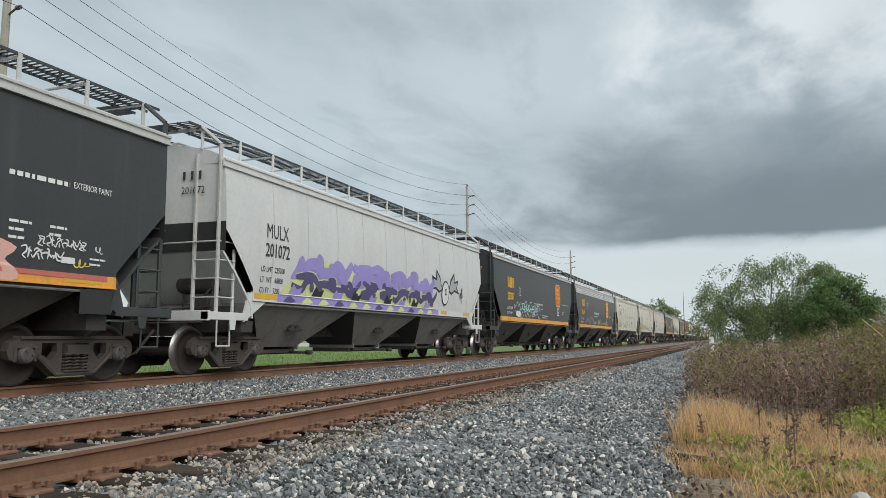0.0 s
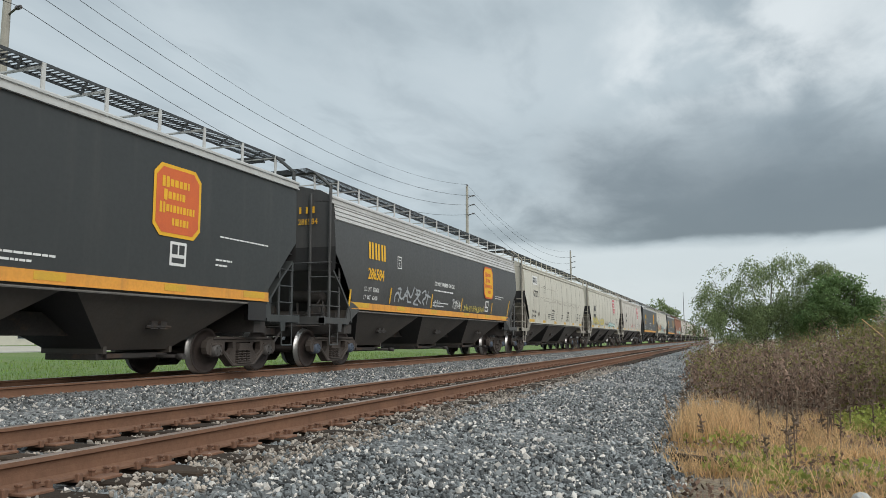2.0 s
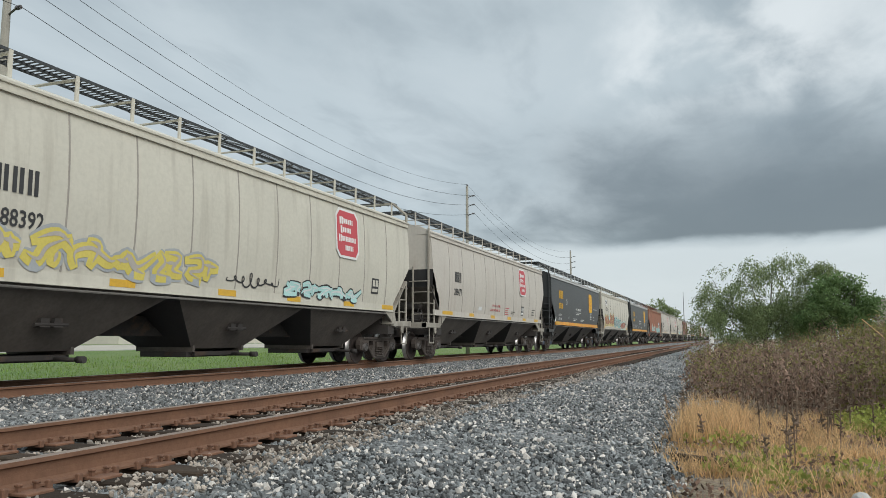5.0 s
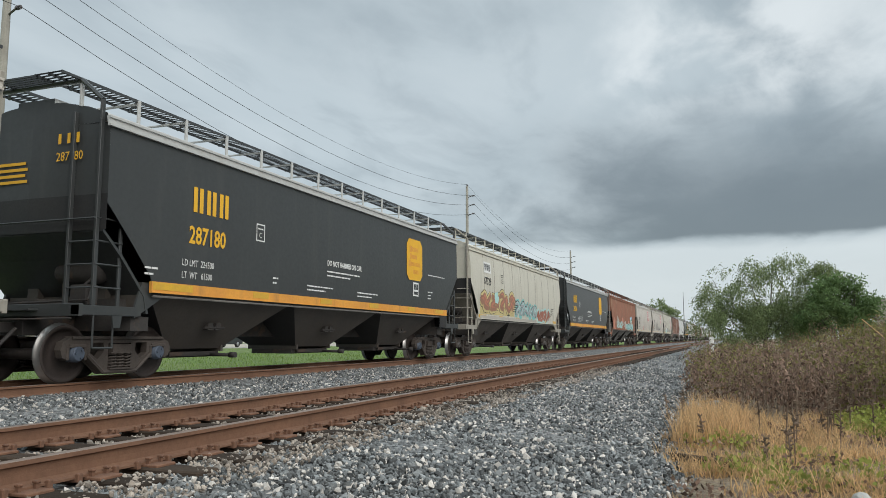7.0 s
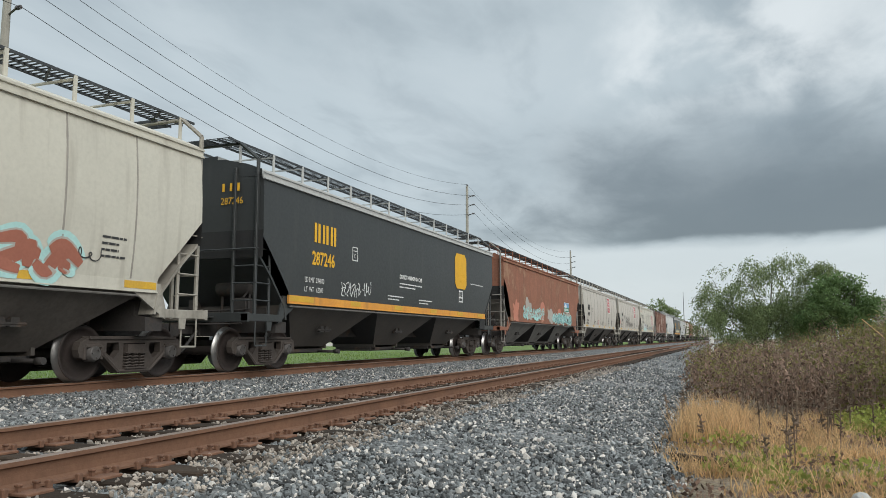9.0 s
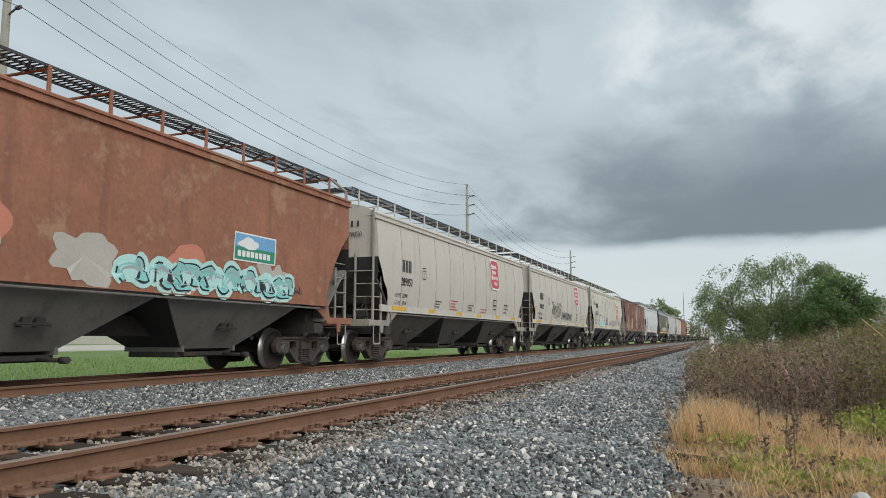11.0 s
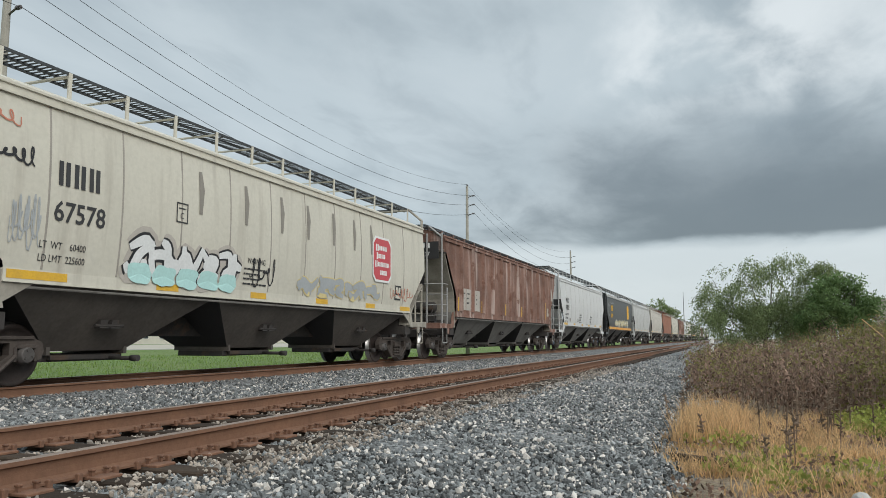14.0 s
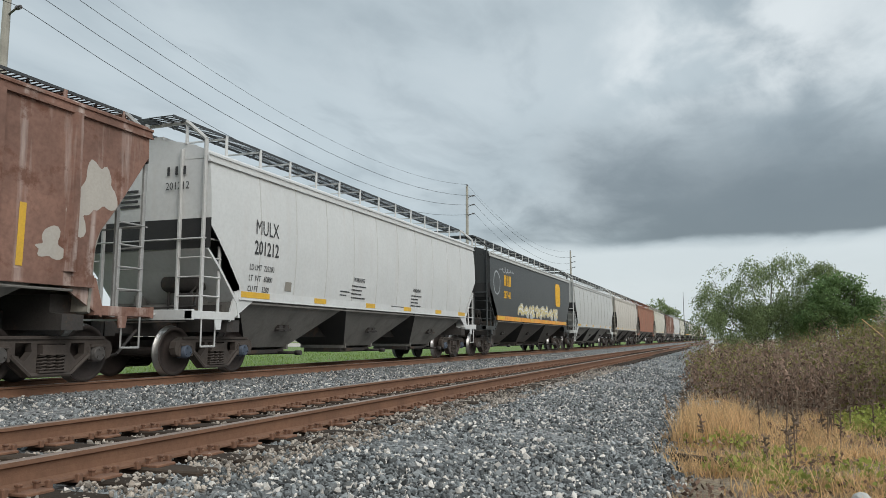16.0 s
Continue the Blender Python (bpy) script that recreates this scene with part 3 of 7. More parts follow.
def grate_mesh(L):
    """Running board: an open grating on both roof edges of the hatches; its top lies at zero."""
    bm = bmesh.new()
    h = L / 2 - 0.55
    for y0, y1 in ((-0.98, -0.42), (0.42, 0.98)):
        for y in (y0, (y0 + y1) / 2, y1):
            box(bm, (-h, y - 0.012, -0.045), (h, y + 0.012, 0.0))
        x = -h
        while x < h - 0.1:
            prism(bm, [(x, y0), (x + 0.04, y0), (x + 0.04, y1), (x, y1)], "z", -0.014, -0.006)
            x += 0.10
        # slanting stays under the board
        n = max(2, round(2 * h / 1.24))
        for k in range(n):
            xa = -h + 2 * h * (k + 0.2) / n
            prism(bm, [(xa, y0), (xa + 0.05, y0), (xa + 0.45, y1), (xa + 0.40, y1)], "z", -0.06, -0.045)
    for sx in (-1, 1):
        for k in range(7):
            x = sx * (h - 0.02 - 0.075 * k)
            box(bm, (x - 0.012, -0.44, -0.035), (x + 0.012, 0.44, -0.008))
    return mesh_of(bm, "running_board", M["grating"])


def stanchion_mesh(mats, drop):
    bm = bmesh.new()
    for s in (-1, 1):
        box(bm, (-0.035, s * 0.99 - 0.012, -drop), (0.035, s * 0.99 + 0.012, -0.01))
    box(bm, (-0.035, -0.99, -0.075), (0.035, 0.99, -0.052))
    return mesh_of(bm, "board_bracket", mats)


def end_mesh(mats, L):
    """End platform: sill plate, deck and poling brackets, at the leading end."""
    bm = bmesh.new()
    h = L / 2
    box(bm, (-h + 0.62, -1.52, 1.03), (-h + 0.70, 1.52, 1.22), 0.006)
    box(bm, (-h + 0.62, -1.52, 1.05), (-h + 1.9, -1.36, 1.20), 0.006)
    box(bm, (-h + 0.62, 1.36, 1.05), (-h + 1.9, 1.52, 1.20), 0.006)
    box(bm, (-h + 0.45, -0.7, 1.12), (-h + 0.98, 0.7, 1.15))
    for s in (-1, 1):
        prism(bm, [(-h + 1.75, 1.02), (-h + 2.5, 1.45), (-h + 2.05, 1.62), (-h + 1.9, 1.62), (-h + 1.75, 1.2)], "y", s * 1.5 - 0.02, s * 1.5 + 0.02)
        prism(bm, [(-h + 1.25, 1.05), (-h + 1.45, 1.05), (-h + 1.42, 0.86), (-h + 1.28, 0.86)], "y", s * 1.54 - 0.012, s * 1.54 + 0.012)
    return mesh_of(bm, "end_sill", mats)


def post_mesh(mats, z0, z1, w=0.036):
    bm = bmesh.new()
    box(bm, (-w, -w * 0.7, z0), (w, w * 0.7, z1), 0.006)
    return mesh_of(bm, "post", mats)


def hoop_mesh(mats, L, bz):
    """Frame over the wagon's end that carries the roof walk."""
    bm = bmesh.new()
    x = -L / 2 + 0.92
    pts = [(-1.47, 4.12), (-1.47, bz - 0.42), (-1.02, bz - 0.05), (1.02, bz - 0.05), (1.47, bz - 0.42), (1.47, 4.12)]
    for a, b in zip(pts, pts[1:]):
        bar(bm, (x, *a), (x, *b), 0.04, 6)
    return mesh_of(bm, "roof_hoop", mats)


def rung_mesh(w, axis, mats):
    bm = bmesh.new()
    a = (-w / 2, 0, 0) if axis == "x" else (0, -w / 2, 0)
    b = (w / 2, 0, 0) if axis == "x" else (0, w / 2, 0)
    bar(bm, a, b, 0.016, 6)
    return mesh_of(bm, "rung", mats)


def step_mesh(mats):
    bm = bmesh.new()
    for x in (-0.2, 0.2):
        bar(bm, (x, 0, 0.55), (x, 0, 1.06), 0.016, 6)
    bar(bm, (-0.2, 0, 0.55), (0.2, 0, 0.55), 0.02, 6)
    return mesh_of(bm, "step", mats)


def wheelset_mesh(cap):
    bm = bmesh.new()
    bar(bm, (0, -1.0, 0), (0, 1.0, 0), 0.085, 12)
    for s in (-1, 1):
        # outer face dish, rim, tread, flange
        prof = [(0.06, 0.10), (0.055, 0.16), (0.02, 0.24), (0.025, 0.375), (0.06, 0.385), (0.065, 0.445), (0.055, 0.452), (-0.035, 0.458), (-0.045, 0.485), (-0.062, 0.487), (-0.07, 0.40), (-0.03, 0.36), (-0.03, 0.2), (-0.07, 0.12)]
        lathe(bm, [(s * (0.7525 + a), r) for a, r in prof], "y", 40, [0, 0, 0, 0, 0, 0, 1, 1, 1, 0, 0, 0, 0])
        lathe(bm, [(s * 0.92, 0.13), (s * 1.08, 0.13), (s * 1.09, 0.115), (s * 1.11, 0.115), (s * 1.125, 0.10)], "y", 20, [2] * 4)
        for k in range(3):
            a = 2 * math.pi * k / 3
            c = (0.07 * math.cos(a), s * 1.115, 0.07 * math.sin(a))
            bar(bm, c, (c[0], s * 1.145, c[2]), 0.02, 6, 2)
    return mesh_of(bm, "wheelset", [M["wheel"], M["tread"], cap])


def side_frame_mesh():
    """Cast side frame with sloping arms and three windows."""
    bm = bmesh.new()
    outer = [(-1.16, 0.40), (-1.20, 0.52), (-1.16, 0.64), (-1.0, 0.71), (-0.6, 0.735), (0.6, 0.735), (1.0, 0.71), (1.16, 0.64), (1.20, 0.52), (1.16, 0.40), (1.05, 0.37), (1.03, 0.55), (0.75, 0.56), (0.72, 0.43), (0.36, 0.13), (-0.36, 0.13), (-0.72, 0.43), (-0.75, 0.56), (-1.03, 0.55), (-1.05, 0.37)]
    holes = ([(-0.62, 0.63), (-0.36, 0.63), (-0.34, 0.50), (-0.46, 0.36), (-0.62, 0.46)], [(0.62, 0.63), (0.36, 0.63), (0.34, 0.50), (0.46, 0.36), (0.62, 0.46)], [(-0.25, 0.62), (0.25, 0.62), (0.25, 0.20), (-0.25, 0.20)])
    loops = [outer, *holes]
    for y in (-0.065, 0.065):
        edges = []
        for lp in loops:
            vs = [bm.verts.new((p[0], y, p[1])) for p in lp]
            edges += [bm.edges.new((vs[i], vs[(i + 1) % len(vs)])) for i in range(len(vs))]
        bmesh.ops.triangle_fill(bm, use_beauty=True, edges=edges, normal=(0, 1, 0))
    bm.verts.ensure_lookup_table()
    k = 0
    tot = sum(len(lp) for lp in loops)
    for lp in loops:
        c = len(lp)
        for i in range(c):
            j = (i + 1) % c
            bm.faces.new([bm.verts[q] for q in (k + i, k + j, tot + k + j, tot + k + i)])
        k += c
    # raised edge ribs
    for z, w in ((0.70, 1.0), ):
        box(bm, (-w, -0.10, z - 0.02), (w, -0.05, z + 0.03), 0.01)
        box(bm, (-w, 0.05, z - 0.02), (w, 0.10, z + 0.03), 0.01)
    for s in (-1, 1):
        for y in (-0.075, 0.075):
            bar(bm, (s * 0.70, y, 0.44), (s * 0.36, y, 0.16), 0.035, 6)
    bar(bm, (-0.36, -0.07, 0.16), (0.36, -0.07, 0.16), 0.04, 6)
    bar(bm, (-0.36, 0.07, 0.16), (0.36, 0.07, 0.16), 0.04, 6)
    return mesh_of(bm, "side_frame", M["frame"])


def spring_mesh():
    bm = bmesh.new()
    for cx in (-0.16, 0.0, 0.16):
        for cy in (-0.05, 0.07):
            prev = None
            turns, k = 5, 8
            for i in range(turns * k + 1):
                a = 2 * math.pi * i / k
                c = Vector((cx + 0.068 * math.cos(a), cy + 0.068 * math.sin(a), 0.21 + 0.25 * i / (turns * k)))
                o = Vector((math.cos(a), math.sin(a), 0)) * 0.016
                ring = [bm.verts.new(c + o), bm.verts.new(c + Vector((0, 0, 0.016))), bm.verts.new(c - o), bm.verts.new(c - Vector((0, 0, 0.016)))]
                if prev:
                    for q in range(4):
                        bm.faces.new((prev[q], prev[(q + 1) % 4], ring[(q + 1) % 4], ring[q]))
                prev = ring
    box(bm, (-0.25, -0.13, 0.195), (0.25, 0.15, 0.22))
    box(bm, (-0.25, -0.13, 0.455), (0.25, 0.15, 0.475))
    return mesh_of(bm, "spring", M["frame"])


def bolster_mesh():
    bm = bmesh.new()
    prism(bm, [(-1.12, 0.47), (-1.12, 0.60), (-0.6, 0.66), (0.6, 0.66), (1.12, 0.60), (1.12, 0.47), (0.5, 0.38), (-0.5, 0.38)], "x", -0.2, 0.2)
    bar(bm, (0, 0, 0.6), (0, 0, 0.85), 0.2, 12)
    for x in (-0.42, 0.42):
        box(bm, (x - 0.05, -0.85, 0.34), (x + 0.05, 0.85, 0.44))
    return mesh_of(bm, "truck", M["frame"])


def adapter_mesh():
    bm = bmesh.new()
    box(bm, (-0.16, -0.09, 0.55), (0.16, 0.09, 0.61), 0.01)
    box(bm, (-0.2, -0.08, 0.36), (-0.145, 0.08, 0.58), 0.01)
    box(bm, (0.145, -0.08, 0.36), (0.2, 0.08, 0.58), 0.01)
    return mesh_of(bm, "bearing_adapter", M["frame"])


WHEELSETS = {-1: [], 1: []}


def truck(car, x, cap):
    tr = part("truck", cached("bolster", bolster_mesh), None, car, "grimy cast steel truck on two wheelsets", pose(x, 0, 0))
    for s in (-1, 1):
        part("side_frame", cached("side_frame", side_frame_mesh), None, tr, m=pose(0, s * 1.0, 0))
        part("spring", cached("springs", spring_mesh), None, tr, m=pose(0, s * 1.0, 0))
        for q in (-1, 1):
            part("bearing_adapter", cached("adapter", adapter_mesh), None, tr, m=pose(q * 0.889, s * 1.0, 0))
    for q in (-1, 1):
        w = part("wheelset", cached(("wheelset", cap), lambda: wheelset_mesh(M[cap])), None, tr, "worn steel wheelset with a shiny tread", pose(q * 0.889, 0, 0.457))
        WHEELSETS[q].append(w)


def coupler_mesh(L):
    bm = bmesh.new()
    h = L / 2
    box(bm, (-h + 0.18, -0.08, 0.78), (-h + 1.0, 0.08, 0.95), 0.015)
    prism(bm, [(-h - 0.02, -0.16), (-h + 0.22, -0.17), (-h + 0.28, -0.08), (-h + 0.28, 0.10), (-h + 0.1, 0.16), (-h - 0.05, 0.1), (-h + 0.05, 0.02)], "z", 0.74, 1.0)
    bar(bm, (-h + 0.55, -0.35, 0.85), (-h + 0.12, -0.32, 0.42), 0.03, 6)
    bar(bm, (-h + 0.12, -0.32, 0.42), (-h - 0.02, -0.1, 0.36), 0.03, 6)
    bar(bm, (-h + 0.6, -1.4, 1.0), (-h + 0.35, -0.1, 0.98), 0.015, 6)
    return mesh_of(bm, "coupler", M["steel_dark"])


def center_sill_mesh(L):
    bm = bmesh.new()
    box(bm, (-L / 2 + 0.75, -0.26, 0.74), (L / 2 - 0.75, 0.26, 1.12), 0.01)
    return mesh_of(bm, "center_sill", M["steel_dark"])


def body_bolster_mesh():
    bm = bmesh.new()
    prism(bm, [(-1.45, 0.82), (1.45, 0.82), (1.45, 1.05), (1.2, 1.08), (1.2, 1.35), (-1.2, 1.35), (-1.2, 1.08), (-1.45, 1.05)], "x", -0.2, 0.2)
    return mesh_of(bm, "body_bolster", M["steel_dark"])


def tank_mesh(L):
    """Brake reservoir, cylinder and piping on the end platform."""
    bm = bmesh.new()
    h = L / 2
    x = -h + 1.45
    lathe(bm, [(-0.62, 0.05), (-0.58, 0.15), (-0.5, 0.19), (0.25, 0.19), (0.33, 0.15), (0.37, 0.05)], "y", 18)
    bmesh.ops.translate(bm, verts=bm.verts, vec=(x + 0.15, -0.4, 1.78))
    box(bm, (x - 0.3, -1.1, 1.22), (x - 0.05, -0.75, 1.55), 0.02)
    bar(bm, (x - 0.2, -0.95, 1.55), (x + 0.1, -0.9, 1.75), 0.022, 6)
    bar(bm, (x - 0.35, -1.2, 1.3), (x - 0.1, -1.05, 1.62), 0.022, 6)
    bar(bm, (x - 0.35, -1.2, 1.3), (x - 0.4, 0.8, 1.25), 0.022, 6)
    bar(bm, (x + 0.1, -0.2, 1.2), (x + 0.1, -0.2, 1.75), 0.03, 6)
    box(bm, (-h + 1.1, 0.2, 1.15), (-h + 1.3, 1.3, 1.3))
    return mesh_of(bm, "brake_gear", M["steel_dark"])


def text_mesh(body, size, bold=0.0):
    def make():
        cu = bpy.data.curves.new("lettering", "FONT")
        cu.body, cu.size, cu.offset = body, size, (bold if bold >= 0.005 else 0.0)
        cu.resolution_u = 2
        cu.extrude = 0.001
        ob = bpy.data.objects.new("lettering", cu)
        me = bpy.data.meshes.new_from_object(ob)
        bpy.data.objects.remove(ob)
        bpy.data.curves.remove(cu)
        return me
    return cached(("text", body, size, bold), make)


def on_side(L, x, z, bulge, tilt_z=None):
    """Pose of a flat mark on the camera's side of a wagon, x from its leading end, leaning with the curved plate."""
    zz = tilt_z or z
    dy = (side_y(zz + 0.1, bulge) - side_y(zz - 0.1, bulge)) / 0.2
    y = -(side_y(zz, bulge) + 0.008 + (z - zz) * dy)
    return Matrix.Translation((-L / 2 + x, y, z)) @ Euler((radians(90) + math.atan(dy), 0, 0)).to_matrix().to_4x4()


def letter(car, L, bulge, body, x, z, size, ink, bold=0.0, name="lettering", squeeze=0.85):
    me = text_mesh(body, size, bold).copy()
    m = on_side(L, x, z, bulge, z + size * 0.35) @ Matrix.Diagonal((squeeze, 1, 1, 1))
    me.transform(m)
    me.materials.clear()
    me.materials.append(M[ink])
    return part(name, me, None, car)


def mark_bars(car, L, bulge, x, z, w, h, count, ink, name="stencil_bar"):
    """Plain bars in place of writing that cannot be read."""
    for i in range(count):
        bm = bmesh.new()
        hh = h * 0.34
        ww = w * (0.8 + 0.2 * math.cos(i * 2.1))
        x0 = 0.0
        rnd = random.Random(i * 7 + int(x * 100))
        while x0 < ww:
            seg = min(rnd.uniform(0.05, 0.16), ww - x0)
            prism(bm, [(x0, 0), (x0 + seg, 0), (x0 + seg, hh), (x0, hh)], "z", 0, 0.002)
            x0 += seg + hh * 0.5
        bm.transform(on_side(L, x, z - i * h, bulge))
        part(name, mesh_of(bm, name, M[ink]), None, car)


def emblem(car, L, bulge, x, z, w, h, ring, fill, bars):
    """An eight-sided emblem with a pale border and plain bars on it."""
    def octa(k, d):
        c = 0.28
        pts = [(-1, -1 + c), (-1 + c, -1), (1 - c, -1), (1, -1 + c), (1, 1 - c), (1 - c, 1), (-1 + c, 1), (-1, 1 - c)]
        bm = bmesh.new()
        prism(bm, [(px * w / 2 * k, py * h / 2 * k) for px, py in pts], "z", d, d + 0.002)
        bm.transform(on_side(L, x, z, bulge))
        return bm
    e = part("emblem", mesh_of(octa(1.0, 0.0), "emblem", M[ring]), None, car, "eight-sided emblem with plain bars")
    part("emblem_field", mesh_of(octa(0.9, 0.004), "emblem_field", M[fill]), None, e)
    for i in range(4):
        zz = h * (0.25 - 0.18 * i)
        x1 = w * (0.20, 0.14, 0.34, 0.22)[i]
        rnd = random.Random(i + 5)
        xa = -w * (0.34, 0.30, 0.38, 0.12)[i]
        while xa < x1:
            ww = w * rnd.uniform(0.035, 0.075)
            hh = 0.075 if xa < -w * 0.25 else 0.05
            bm = bmesh.new()
            prism(bm, [(xa, zz - h * hh), (xa + ww, zz - h * hh), (xa + ww, zz + h * hh), (xa, zz + h * hh)], "z", 0.008, 0.010)
            bm.transform(on_side(L, x, z, bulge))
            part("emblem_bar", mesh_of(bm, "emblem_bar", M[bars]), None, e)
            xa += ww + w * 0.022


def owner_mark(car, L, bulge, x, z, h, w, ink, count=3, backing=None):
    """The owner's initials as plain blocks."""
    if backing:
        bm = bmesh.new()
        prism(bm, [(-0.08, -0.08), (w + 0.08, -0.08), (w + 0.08, h + 0.08), (-0.08, h + 0.08)], "z", -0.003, 0.0)
        bm.transform(on_side(L, x, z, bulge, z + h / 2))
        part("mark_panel", mesh_of(bm, "mark_panel", M[backing]), None, car)
    step = w / count
    for i in range(count):
        bm = bmesh.new()
        for a, b in ((0.06, 0.34), (0.50, 0.78)):
            prism(bm, [((i + a) * step, 0), ((i + b) * step, 0), ((i + b) * step, h), ((i + a) * step, h)], "z", 0, 0.002)
        bm.transform(on_side(L, x, z, bulge, z + h / 2))
        part("mark_block", mesh_of(bm, "mark_block", M[ink]), None, car)


def paint(name, col, grime, rough=0.5, rust=None, streak_k=0.5, dim=0.86, amount=0.6):
    return mat(name, col, tuple(c * dim for c in col), rough, 0.0, 0.9, amount, 0.0015, 5, streak=(grime, streak_k), rust=rust)


M["p_grey"] = paint("light_grey_wagon_paint", (0.47, 0.475, 0.46), (0.33, 0.31, 0.28))
M["p_white"] = paint("pale_grey_wagon_paint", (0.565, 0.57, 0.56), (0.46, 0.41, 0.38), streak_k=0.3)
M["p_cream"] = paint("cream_grey_wagon_paint", (0.55, 0.525, 0.445), (0.31, 0.28, 0.23), streak_k=0.65)
M["p_tan"] = paint("warm_grey_wagon_paint", (0.51, 0.475, 0.42), (0.33, 0.26, 0.22))
M["p_dark"] = paint("charcoal_wagon_paint", (0.040, 0.043, 0.043), (0.065, 0.065, 0.06), 0.42)
M["p_dark2"] = paint("faded_charcoal_wagon_paint", (0.065, 0.065, 0.064), (0.09, 0.085, 0.08), 0.45)
M["p_brown"] = paint("rusty_brown_wagon_paint", (0.25, 0.135, 0.10), (0.50, 0.42, 0.38), 0.8, rust=((0.12, 0.05, 0.03), 0.85, 1.6), streak_k=1.0, dim=0.5, amount=1.0)
M["p_red"] = paint("faded_red_wagon_paint", (0.32, 0.135, 0.082), (0.16, 0.072, 0.048), 0.8, rust=((0.40, 0.25, 0.155), 0.55, 0.9), streak_k=0.85, dim=0.6, amount=0.9)
# underframes and bays are set much darker than the pale bodies above
M["under_grey"] = mat("dark_grey_underframe", (0.21, 0.20, 0.185), (0.14, 0.132, 0.12), 0.7, 0, 1.2, 0.7, 0.002, 20, streak=((0.07, 0.06, 0.05), 0.6))
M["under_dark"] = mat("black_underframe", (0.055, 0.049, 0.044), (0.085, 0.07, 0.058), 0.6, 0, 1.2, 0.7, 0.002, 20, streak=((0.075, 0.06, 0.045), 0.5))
M["under_tan"] = mat("dark_brown_underframe", (0.115, 0.098, 0.084), (0.06, 0.052, 0.045), 0.7, 0, 1.0, 0.8, 0.002, 20, streak=((0.06, 0.05, 0.045), 0.7))
M["seam_grey"] = mat("dirty_seam", (0.20, 0.185, 0.165), (0.30, 0.28, 0.25), 0.7, 0, 3, 0.7)
M["seam_white"] = mat("faint_seam", (0.46, 0.455, 0.44), (0.38, 0.37, 0.35), 0.7, 0, 3, 0.7)
M["seam_tan"] = mat("smudged_seam", (0.31, 0.285, 0.25), (0.22, 0.20, 0.175), 0.7, 0, 3, 0.7)
M["slope_cream"] = mat("soiled_cream_paint", (0.36, 0.335, 0.285), (0.20, 0.18, 0.15), 0.7, 0, 1.0, 0.8, 0.002, 20, streak=((0.10, 0.085, 0.07), 0.6))
M["roof_grey"] = mat("pale_roof_paint", (0.50, 0.50, 0.49), (0.38, 0.37, 0.35), 0.55, 0, 1.0, 0.7, streak=((0.3, 0.28, 0.25), 0.4))


